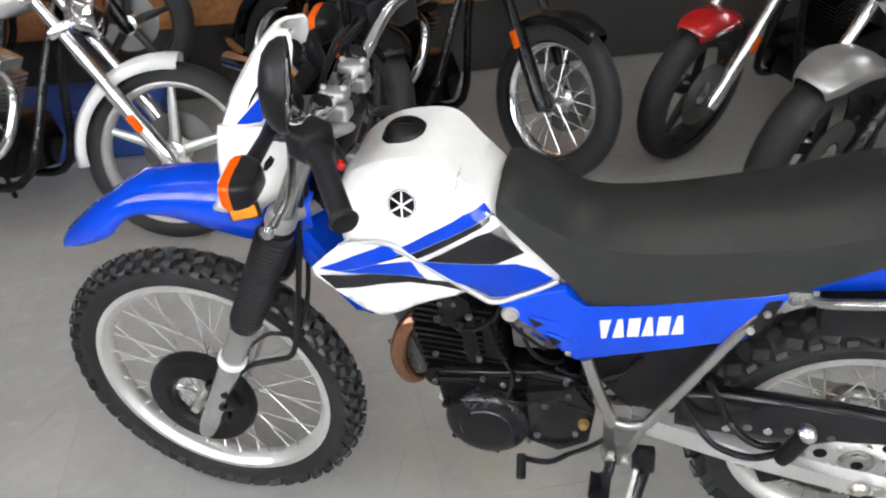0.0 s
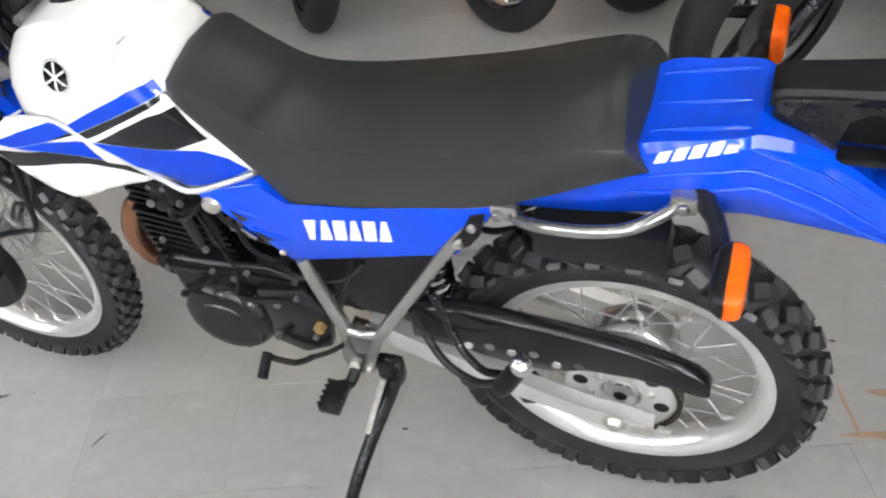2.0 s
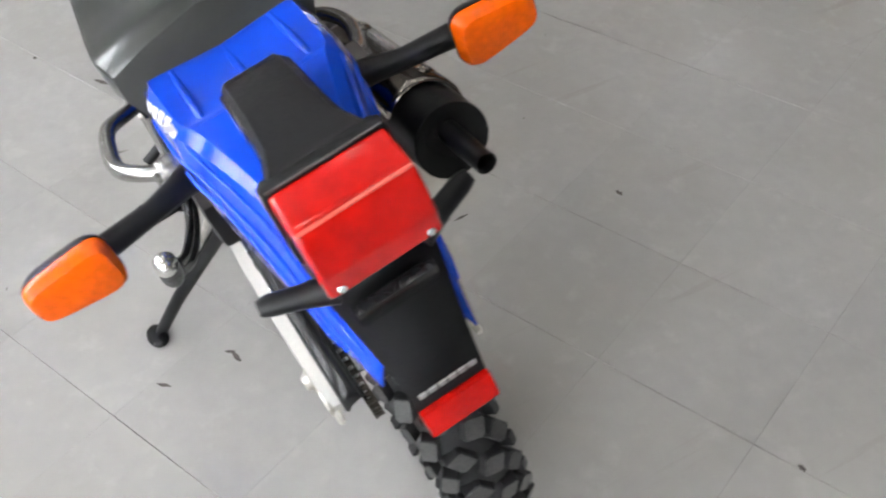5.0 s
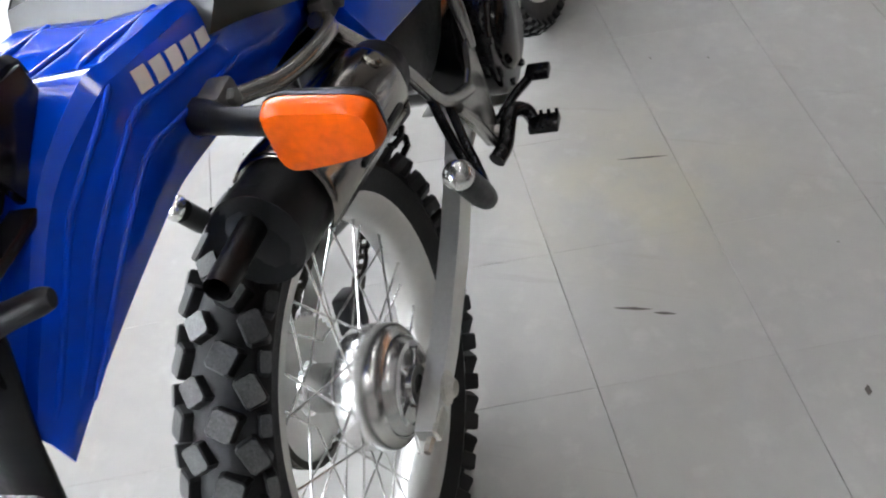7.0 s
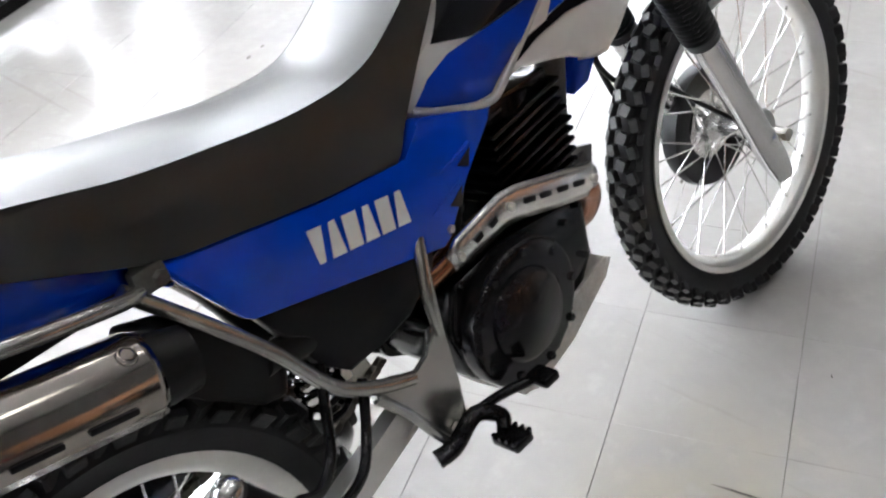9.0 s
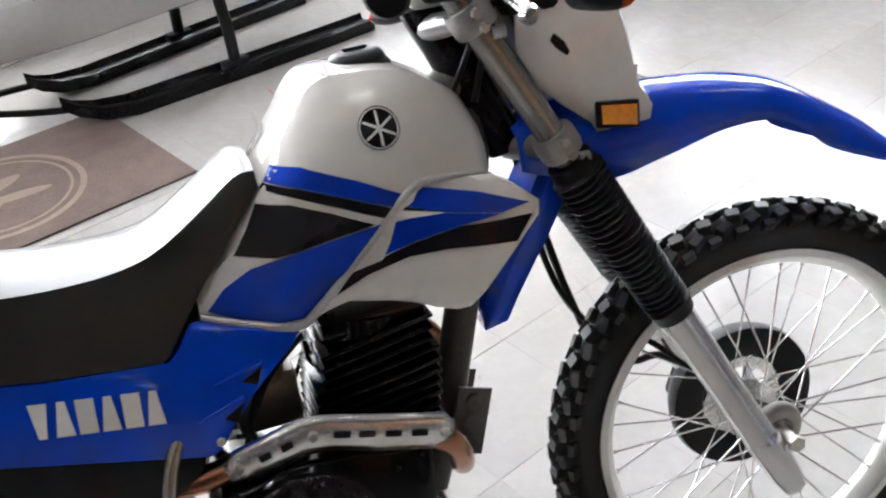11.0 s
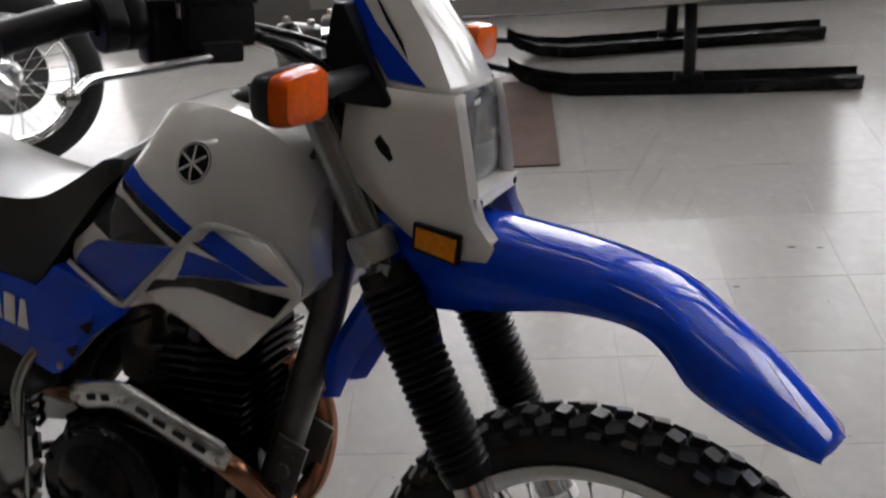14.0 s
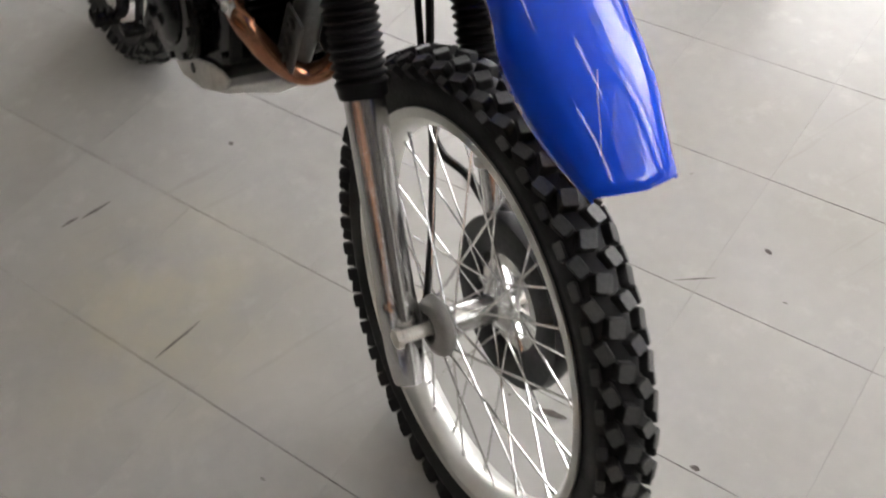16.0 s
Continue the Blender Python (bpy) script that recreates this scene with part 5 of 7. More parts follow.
# seat
SEATS = [(-0.045, [(0.060, 0.878), (0.098, 0.876), (0.110, 0.905), (0.112, 0.930), (0.100, 0.944), (0.055, 0.953), (0, 0.956)]),
         (0.0, [(0.060, 0.862), (0.103, 0.860), (0.116, 0.892), (0.119, 0.920), (0.107, 0.938), (0.06, 0.949), (0, 0.953)]),
         (0.08, [(0.060, 0.826), (0.108, 0.824), (0.117, 0.860), (0.118, 0.895), (0.107, 0.914), (0.06, 0.927), (0, 0.931)]),
         (0.17, [(0.060, 0.790), (0.110, 0.786), (0.116, 0.83), (0.115, 0.868), (0.104, 0.889), (0.058, 0.903), (0, 0.907)]),
         (0.26, [(0.060, 0.772), (0.110, 0.767), (0.113, 0.81), (0.110, 0.848), (0.099, 0.870), (0.056, 0.884), (0, 0.889)]),
         (0.36, [(0.060, 0.752), (0.108, 0.747), (0.110, 0.79), (0.104, 0.832), (0.092, 0.852), (0.052, 0.865), (0, 0.869)]),
         (0.44, [(0.060, 0.742), (0.106, 0.736), (0.106, 0.785), (0.097, 0.830), (0.084, 0.849), (0.048, 0.859), (0, 0.862)]),
         (0.49, [(0.055, 0.735), (0.102, 0.728), (0.102, 0.785), (0.092, 0.836), (0.079, 0.853), (0.045, 0.863), (0, 0.866)]),
         (0.525, [(0.05, 0.775), (0.098, 0.768), (0.099, 0.806), (0.090, 0.848), (0.077, 0.865), (0.044, 0.875), (0, 0.878)]),
         (0.572, [(0.045, 0.835), (0.097, 0.826), (0.099, 0.848), (0.089, 0.878), (0.076, 0.892), (0.044, 0.902), (0, 0.905)]),
         (0.620, [(0.040, 0.895), (0.096, 0.882), (0.097, 0.895), (0.088, 0.913), (0.075, 0.924), (0.044, 0.933), (0, 0.936)]),
         (0.645, [(0.035, 0.918), (0.088, 0.906), (0.088, 0.911), (0.081, 0.920), (0.072, 0.928), (0.043, 0.934), (0, 0.937)])]
def seat_section(x, p):
    """A tall side wall, a firm edge and a gently crowned top."""
    fall = float(np.interp(x, (-0.05, 0.22, 0.40, 0.62), (0.024, 0.026, 0.017, 0.012)))
    w, top = p[3][0], p[6][1]
    wall = (p[2][0], min(p[2][1], top - fall - 0.02))
    return x, [p[0], p[1], wall, (w * 0.995, top - fall - 0.003), (w * 0.982, top - fall), (w * 0.62, top - fall * 0.52), (0, top)]


SEATS = [seat_section(x, p) for x, p in SEATS]


def seat_back(v):
    """The seat's rear end leans forward and falls off towards its top."""
    k = min(1, max(0, (0.06 - v.x) / 0.10)) * max(0, v.z - 0.88) / 0.07
    return Vector((v.x + 0.038 * k, v.y * (1 - 0.03 * k), v.z - 0.017 * k))
bm = half_loft(BM(), SEATS, 4, True, True)
for v in bm.verts:
    v.co = seat_back(v.co)
seat = part("seat", bm, SEAT, bike, "long black vinyl seat, slightly worn", sharp=44)
for s in (1, -1):
    bm = tube(BM(), [seat_back(Vector((x, s * p[4][0], p[4][1] - 0.0006))) for x, p in SEATS[:-1]], 0.0011, 6, 4)
    part("seat_seam", bm, PIPING, seat, "sewn seam")

# side covers
for s in (1, -1):
    bm = plate(BM(), [(0.640, 0.716), (0.660, 0.726), (0.640, 0.733), (0.600, 0.744), (0.540, 0.764), (0.530, 0.764), (0.500, 0.724), (0.36, 0.744), (0.17, 0.784), (0.160, 0.780), (0.225, 0.676), (0.235, 0.668), (0.515, 0.594), (0.530, 0.600), (0.585, 0.663)], s * 0.084, s * 0.108, 0.005)
    sc = part("side_cover", bm, BLUE, bike, "glossy blue side cover with white block lettering")
    for tri in ([(0.600, 0.695), (0.572, 0.682), (0.590, 0.672)], [(0.570, 0.655), (0.542, 0.640), (0.558, 0.630)]):
        part("vent", plate(BM(), tri, s * 0.1085, s * 0.1095), BLACK_PLASTIC, sc, "dark triangular vent")
        a = Vector((tri[0][0], s * 0.108, tri[0][1] + 0.006))
        b = Vector((tri[1][0] - 0.03, s * 0.1082, tri[1][1] + 0.004))
        part("vent_rib", tube(BM(), [a, b], [0.004, 0.001], 6, 1), BLUE, sc)
    bm = bolt(BM(), (0.532, s * 0.108, 0.612), 0.006, 0.004, (0, s, 0))
    part("cover_screw", bm, LEAD, sc)
    # the maker's lettering as six plain white shapes of its size
    for k, (top, foot) in enumerate(((1.0, 0.42), (0.42, 1.0), (1.0, 1.0), (0.42, 1.0), (1.0, 1.0), (0.42, 1.0))):
        x0 = (0.478 if s > 0 else 0.330 + 0.0205) + (-k if s > 0 else k) * 0.0252
        xm, w = x0 - 0.01025, 0.0205

        def at(x, h):
            return (x - 0.004 * s * h, 0.656 + (0.474 - x) * 0.165 + 0.044 * h)
        blk = [at(xm - w / 2 * foot, 0), at(xm + w / 2 * foot, 0), at(xm + w / 2 * top, 1), at(xm - w / 2 * top, 1)]
        part("lettering_block", plate(BM(), blk, s * 0.1085, s * 0.1095), WHITE_DECAL, sc)
    low = [(0.50, 0.55), (0.43, 0.46), (0.36, 0.455), (0.30, 0.55)] if s > 0 else [(0.503, 0.568), (0.444, 0.530), (0.388, 0.523), (0.335, 0.519), (0.30, 0.55)]
    bm = plate(BM(), [(0.24, 0.672), (0.515, 0.598)] + low, s * 0.055, s * 0.088, 0.006)
    part("airbox_side", bm, BLACK_PLASTIC, bike, "matt black airbox side")
bm = BM()
lathe(bm, [(0.0001, 0.008), (0.014, 0.006), (0.017, 0.0), (0.0001, -0.002)], (0.632, 0.108, 0.702), 20)
part("tank_bolt", bm, LEAD, bike, "plated bolt with a worn sticker")

# tail
TAIL = [(0.14, [(0.086, 0.772), (0.088, 0.79), (0.087, 0.81), (0.08, 0.82), (0.06, 0.822), (0, 0.822)]),
        (0.04, [(0.092, 0.785), (0.093, 0.82), (0.090, 0.845), (0.082, 0.858), (0.06, 0.86), (0, 0.86)]),
        (-0.035, [(0.095, 0.800), (0.098, 0.850), (0.0955, 0.881), (0.090, 0.898), (0.081, 0.909), (0, 0.903)]),
        (-0.10, [(0.094, 0.812), (0.097, 0.862), (0.0945, 0.893), (0.089, 0.911), (0.080, 0.9215), (0, 0.9155)]),
        (-0.150, [(0.092, 0.816), (0.094, 0.866), (0.0915, 0.900), (0.086, 0.919), (0.077, 0.930), (0, 0.9255)]),
        (-0.178, [(0.089, 0.814), (0.088, 0.855), (0.084, 0.893), (0.077, 0.917), (0.066, 0.929), (0, 0.929)]),
        (-0.25, [(0.078, 0.795), (0.073, 0.822), (0.064, 0.854), (0.054, 0.884), (0.045, 0.892), (0, 0.892)]),
        (-0.33, [(0.064, 0.768), (0.061, 0.784), (0.054, 0.806), (0.046, 0.822), (0.038, 0.828), (0, 0.828)]),
        (-0.382, [(0.052, 0.742), (0.050, 0.750), (0.045, 0.764), (0.038, 0.774), (0.030, 0.779), (0, 0.780)])]
tail = part("rear_mudguard", half_loft(BM(), TAIL, 4), BLUE, bike, "glossy blue ribbed rear mudguard with white block lettering", sharp=16)
thicken(tail, 0.003)
for y, z0 in ((0.057, 0.9055), (0.0, 0.9005), (-0.057, 0.9055)):
    bm = tube(BM(), [(-0.040, y, z0 + 0.001), (-0.10, y, z0 + 0.0145), (-0.146, y, z0 + 0.0235), (-0.160, y, z0 + 0.0235)], [0.0042, 0.0045, 0.004, 0.0015], 10, 3)
    part("mudguard_rib", bm, BLUE, tail)
ttree = surface_tree(tail)
for s in (1, -1):
    for line in ([(-0.03, 0.866), (-0.097, 0.880), (-0.158, 0.892), (-0.174, 0.887), (-0.264, 0.832), (-0.367, 0.758)], [(-0.165, 0.918), (-0.182, 0.907), (-0.25, 0.868), (-0.33, 0.806), (-0.376, 0.768)], [(-0.02, 0.838), (-0.10, 0.850), (-0.165, 0.862), (-0.185, 0.856), (-0.27, 0.806), (-0.36, 0.752)]):
        pts = []
        for p, q in zip(line, line[1:]):
            for i in range(5):
                x, z = p[0] + (q[0] - p[0]) * i / 5, p[1] + (q[1] - p[1]) * i / 5
                h = ttree.ray_cast(Vector((x, s * 0.6, z)), Vector((0, -s, 0)))[0]
                if h is not None:
                    pts.append(h + Vector((0, s * 0.0002, 0)))
        part("mudguard_rib", tube(BM(), pts, [0.001] + [0.0030] * (len(pts) - 2) + [0.001], 10, 1), BLUE, tail)
    for k in range(5):
        x0 = -0.050 - k * (0.0205 if s > 0 else 0.0215)
        z0, w, h, rise = (0.890 + k * 0.0058, 0.0155, 0.0155, 0.28) if s > 0 else (0.868 + k * 0.0062, 0.0165, 0.0175, 0.24)
        lean = -0.006 * s
        decal("lettering_block", [(x0 + lean, z0 + h), (x0 - w + lean, z0 + h + w * rise), (x0 - w, z0 + w * rise), (x0, z0)], ttree, s, WHITE_DECAL, tail, 0.0015, 0.012)
# tail lamp
bm = BM()
skin(bm, [[Vector((x, y, z + dz)) for y, dz in ((-w - 0.001, -0.012), (-w, 0), (-w + 0.006, 0.006), (w - 0.006, 0.006), (w, 0), (w + 0.001, -0.012))] for x, w, z in ((-0.176, 0.031, 0.957), (-0.192, 0.033, 0.964), (-0.25, 0.034, 0.970), (-0.300, 0.037, 0.975), (-0.330, 0.045, 0.979), (-0.352, 0.052, 0.982))], False, False)
bracket = part("tail_lamp_bracket", bm, BLACK_PLASTIC, bike, "matt black bracket that carries the tail lamp")
thicken(bracket, 0.004)
for s in (1, -1):
    bm = plate(BM(), [(-0.180, 0.932), (-0.182, 0.958), (-0.250, 0.966), (-0.300, 0.971), (-0.346, 0.976), (-0.350, 0.886), (-0.322, 0.882), (-0.318, 0.942), (-0.296, 0.954), (-0.266, 0.938), (-0.256, 0.880), (-0.246, 0.880), (-0.238, 0.905)], s * 0.026, s * 0.036, 0.003)
    part("bracket_cheek", bm, BLACK_GLOSS, bracket, "glossy black side wall with a deep recess")
    part("bracket_ledge", box(BM(), (-0.290, s * 0.032, 0.880), (0.082, 0.026, 0.010), 0.002), BLACK_GLOSS, bracket)
    part("bracket_flange", box(BM(), (-0.338, s * 0.045, 0.936), (0.022, 0.016, 0.090), 0.006), BLACK_PLASTIC, bracket)
part("bracket_core", box(BM(), (-0.275, 0, 0.920), (0.13, 0.030, 0.075), 0.006), BLACK_PLASTIC, bracket)
bm = box(BM(), (-0.346, 0, 0.944), (0.016, 0.112, 0.088), 0.006)
part("lamp_base", bm, BLACK_PLASTIC, bracket)
bm = BM()
prof = [(-0.353, 0.987), (-0.398, 0.984), (-0.407, 0.974), (-0.414, 0.938), (-0.410, 0.910), (-0.353, 0.902)]
plate(bm, prof, -0.052, 0.052, 0.006, seg=3)
tl = part("tail_lamp_lens", bm, RED, bike, "large red tail lamp lens")
bm = tube(BM(), [(-0.4015, -0.050, 0.9820), (-0.4015, 0.050, 0.9820)], 0.0016, 6, 1)
part("lens_ridge", bm, mat("pale_red_ridge", (0.62, 0.10, 0.07), 0.3), tl, "pale worn ridge")
for s in (1, -1):
    part("lens_screw", bolt(BM(), (-0.4125, s * 0.040, 0.922), 0.004, 0.003, (-1, 0, 0.2)), CHROME, tl)
bm = box(BM(), (-0.3530, 0, 0.9880), (0.002, 0.102, 0.0018), 0.0005)
part("lens_seal", bm, FRAME_GREY, tl, "thin grey seal")
bm = BM()
skin(bm, [[Vector((x, y, z)) for y in (-w, w)] for x, z, w in ((-0.345, 0.895, 0.055), (-0.36, 0.845, 0.052), (-0.385, 0.775, 0.042), (-0.405, 0.705, 0.036), (-0.410, 0.690, 0.036))], False, False)
flap = part("number_plate_bracket", bm, BLACK_PLASTIC, bike, "matt black number plate bracket")
thicken(flap, 0.006, 0)
for s in (1, -1):
    bm = tube(BM(), [(-0.362, s * 0.040, 0.868), (-0.354, s * 0.070, 0.873), (-0.347, s * 0.094, 0.877), (-0.345, s * 0.104, 0.878)], [0.015, 0.0105, 0.010, 0.007], 12, 3, flat=0.8)
    part("bracket_ear", bm, BLACK_PLASTIC, flap, "black rounded arm")
bm = box(BM(), (-0.374, 0, 0.835), (0.012, 0.08, 0.035), 0.004, Euler((0, radians(-20), 0)).to_matrix())
part("plate_lamp_window", bm, BLACK_GLOSS, flap)
bm = box(BM(), (-0.413, 0, 0.698), (0.010, 0.076, 0.034), 0.004, Euler((0, radians(10), 0)).to_matrix())
part("rear_reflector", bm, RED, flap, "red rectangular reflector")
for k in range(6):
    part("lettering_block", box(BM(), (-0.4085, 0.026 - k * 0.0105, 0.735), (0.002, 0.0085, 0.010), 0, Euler((0, radians(-16), 0)).to_matrix()), mat("dull_grey_print", (0.25, 0.25, 0.25), 0.6) if k == 0 else bpy.data.materials["dull_grey_print"], flap)
for s in (1, -1):
    bm = tube(BM(), [(-0.105, s * 0.085, 0.838), (-0.122, s * 0.115, 0.845), (-0.136, s * 0.145, 0.849), (-0.148, s * 0.197, 0.852)], [0.019, 0.014, 0.0115, 0.0135], 12, 4)
    indicator_body(bm, (-0.160, s * 0.237, 0.853), -1, s, 5.0, 0.6)
    ri = part("rear_indicator", bm, BLACK_PLASTIC, bike, "black rear indicator with an orange lens")
    part("lens", indicator_lens(BM(), (-0.160, s * 0.237, 0.853), -1, s, 5.0), ORANGE, ri, "orange lens")
    bm = tube(BM(), [(0.145, s * 0.098, 0.768), (0.115, s * 0.128, 0.785), (0.075, s * 0.150, 0.806), (0.02, s * 0.158, 0.818), (-0.028, s * 0.156, 0.830), (-0.065, s * 0.135, 0.838), (-0.095, s * 0.10, 0.842)], 0.0090, 14, 6)
    if s < 0:
        bm.free()
        bm = tube(BM(), [(0.145, -0.098, 0.768), (0.115, -0.118, 0.775), (0.075, -0.136, 0.789), (0.02, -0.142, 0.803), (-0.028, -0.132, 0.812), (-0.055, -0.119, 0.822), (-0.095, -0.100, 0.838)], 0.0088, 14, 6)
    gr = part("grab_rail", bm, FRAME_SILVER, bike, "silver tubular grab rail")
    bm = box(BM(), (-0.092, s * 0.108, 0.842), (0.036, 0.026, 0.026), 0.007)
    bolt(bm, (-0.092, s * 0.121, 0.842), 0.009, 0.006, (0, s, 0))
    part("rail_mount", bm, FRAME_SILVER if s > 0 else FRAME_GREY, gr)
    bm = box(BM(), (0.150, s * 0.102, 0.777), (0.040, 0.022, 0.030), 0.008)
    bolt(bm, (0.158, s * 0.113, 0.775), 0.009, 0.007, (0, s, 0))
    part("rail_mount", bm, FRAME_SILVER if s > 0 else FRAME_GREY, gr)
    if s < 0:
        continue
    bm = plate(BM(), [(0.176, 0.772), (0.200, 0.764), (0.214, 0.728), (0.238, 0.700), (0.228, 0.684), (0.206, 0.700), (0.188, 0.726)], s * 0.1085, s * 0.1135, 0.002)
    rb = part("rail_bracket", bm, BLACK_GLOSS, gr, "black bracket with plated bolts")
    for x, z in ((0.198, 0.742), (0.222, 0.702)):
        part("bracket_bolt", bolt(BM(), (x, s * 0.1135, z), 0.007, 0.006, (0, s, 0)), LEAD, rb)
# inner mudguard and tool box under the tail
bm = BM()
skin(bm, [[Vector((x, y, z)) for y in (-0.06, 0.06)] for x, z in ((0.36, 0.56), (0.33, 0.66), (0.22, 0.735), (0.08, 0.765), (-0.10, 0.79))], False, False)
thicken(part("inner_mudguard", bm, BLACK_PLASTIC, bike, "matt black inner mudguard"), 0.004)
part("tool_box", box(BM(), (0.02, 0.085, 0.728), (0.19, 0.05, 0.07), 0.010), BLACK_PLASTIC, bike, "matt black box under the grab rail")

# frame
bm = tube(BM(), [(0.945, 0, 0.93), (0.915, 0, 0.76), (0.875, 0, 0.62), (0.835, 0, 0.49), (0.80, 0, 0.40)], 0.024, 14, 4)
tube(bm, [(0.935, 0, 0.97), (0.80, 0, 0.90), (0.60, 0, 0.78), (0.50, 0, 0.70)], 0.026, 12, 4)
plate(bm, [(0.93, 0.86), (0.90, 0.72), (0.83, 0.80), (0.86, 0.88)], -0.012, 0.012, 0.003)
frame_tube = part("frame", bm, FRAME_GREY, bike, "grey painted steel frame")
for s in (1, -1):
    bm = box(BM(), (0.862, s * 0.035, 0.50), (0.05, 0.006, 0.10), 0.002, Euler((0, radians(18), 0)).to_matrix())
    for dz in (-0.03, 0.0, 0.03):
        lathe(bm, [(0.004, 0.006), (0.011, 0.006), (0.011, 0.0)], (0.862 + dz * 0.3, s * 0.038, 0.50 + dz), 14, (0, s, 0))
    part("engine_mount", bm, FRAME_GREY, frame_tube, "silver engine mounting plate")
    bm = tube(BM(), [(0.50, s * 0.108, 0.605), (0.480, s * 0.116, 0.53), (0.452, s * 0.122, 0.445)], 0.0125, 14, 4)
    tube(bm, [(0.390, s * 0.122, 0.452), (0.33, s * 0.118, 0.545), (0.24, s * 0.105, 0.685), (0.185, s * 0.098, 0.755)], 0.0115, 14, 4)
    tube(bm, [(0.462, s * 0.122, 0.455), (0.425, s * 0.124, 0.444), (0.385, s * 0.122, 0.455)], 0.010, 12, 3)
    plate(bm, [(0.470, 0.455), (0.440, 0.448), (0.405, 0.448), (0.380, 0.456), (0.410, 0.38), (0.425, 0.325), (0.470, 0.318), (0.480, 0.36), (0.472, 0.40)], s * 0.112, s * 0.124, 0.004)
    if s < 0:
        bm.free()
        bm = tube(BM(), [(0.482, -0.100, 0.625), (0.468, -0.112, 0.600), (0.456, -0.120, 0.56), (0.453, -0.122, 0.505)], [0.0095, 0.0095, 0.010, 0.007], 14, 5)
        tube(bm, [(0.117, -0.104, 0.780), (0.19, -0.112, 0.688), (0.239, -0.117, 0.620), (0.273, -0.121, 0.560), (0.300, -0.122, 0.528), (0.345, -0.122, 0.499), (0.392, -0.122, 0.478)], 0.0095, 14, 5)
        plate(bm, [(0.438, 0.520), (0.463, 0.520), (0.457, 0.43), (0.451, 0.361), (0.426, 0.345), (0.400, 0.366), (0.365, 0.44), (0.330, 0.486), (0.337, 0.508), (0.368, 0.498), (0.400, 0.478), (0.424, 0.488)], -0.123, -0.114, 0.003)
        tube(bm, [(0.330, -0.124, 0.492), (0.366, -0.126, 0.440), (0.402, -0.127, 0.372), (0.425, -0.126, 0.353)], 0.0075, 12, 4)
    fr = part("footrest_bracket", bm, FRAME_SILVER, bike, "silver painted footrest bracket, scuffed")
    if s > 0:
        part("bracket_recess", plate(BM(), [(0.452, 0.435), (0.405, 0.435), (0.424, 0.39), (0.446, 0.385)], 0.1225, 0.1255, 0.002), FRAME_GREY, fr)
    part("bracket_bolt", bolt(bolt(BM(), (0.458 - 0.03 * (s < 0), s * 0.124, 0.345 + 0.025 * (s < 0)), 0.010, 0.008, (0, s, 0)), (0.43 - 0.008 * (s < 0), s * 0.124, 0.338 + 0.02 * (s < 0)), 0.008, 0.008, (0, s, 0)), LEAD, fr)
    bm = BM()
    tube(bm, [(0.455, s * 0.12, 0.342), (0.462, s * 0.15, 0.325), (0.470, s * 0.165, 0.335)], 0.011, 10, 3)
    box(bm, (0.472, s * 0.192, 0.338), (0.038, 0.06, 0.018), 0.003)
    for k in range(5):
        for d in (-0.017, 0.017):
            box(bm, (0.472 + d, s * (0.168 + 0.012 * k), 0.349), (0.006, 0.005, 0.008))
    if s < 0:
        bm.free()
        bm = tube(BM(), [(0.378, -0.130, 0.356), (0.405, -0.140, 0.362), (0.445, -0.148, 0.387), (0.476, -0.160, 0.366), (0.464, -0.172, 0.354)], [0.013, 0.0125, 0.012, 0.0115, 0.010], 14, 5)
        box(bm, (0.462, -0.187, 0.348), (0.034, 0.046, 0.014), 0.004)
        for k in range(4):
            for d in (-0.015, 0.015):
                box(bm, (0.462 + d, -(0.170 + 0.012 * k), 0.357), (0.006, 0.005, 0.007), 0.001)
    part("footrest", bm, BLACK_GLOSS, fr, "black toothed footrest")
    # passenger footrest
    bm = tube(BM(), [(0.285, s * 0.112, 0.575), (0.262, s * 0.126, 0.530), (0.236, s * 0.146, 0.487), (0.195, s * 0.172, 0.478), (0.160, s * 0.188, 0.500)], 0.0068, 10, 5)
    tube(bm, [(0.330, s * 0.112, 0.520), (0.300, s * 0.128, 0.468), (0.262, s * 0.150, 0.438), (0.205, s * 0.176, 0.446), (0.160, s * 0.192, 0.484)], 0.0068, 10, 5)
    pf = part("passenger_footrest", bm, BLACK_GLOSS, bike, "black folding passenger footrest with a pale ball end")
    ball = Vector((0.120, 0.197, 0.547)) if s > 0 else Vector((0.091, -0.201, 0.578))
    peg = Vector((0.158, 0.204, 0.480)) if s > 0 else Vector((0.143, -0.200, 0.493))
    part("rubber", tube(BM(), [peg, peg.lerp(ball, 0.25), ball.lerp(peg, 0.12)], [0.013, 0.0165, 0.0160], 14, 2), BLACK_PLASTIC, pf)
    bm = lathe(BM(), [(0.0001, 0.016), (0.010, 0.014), (0.017, 0.006), (0.018, 0.0), (0.012, -0.004)], ball, 20, (-0.50, s * 0.30, 0.81))
    part("ball_end", bm, ALLOY, pf, "pale polished end cap")

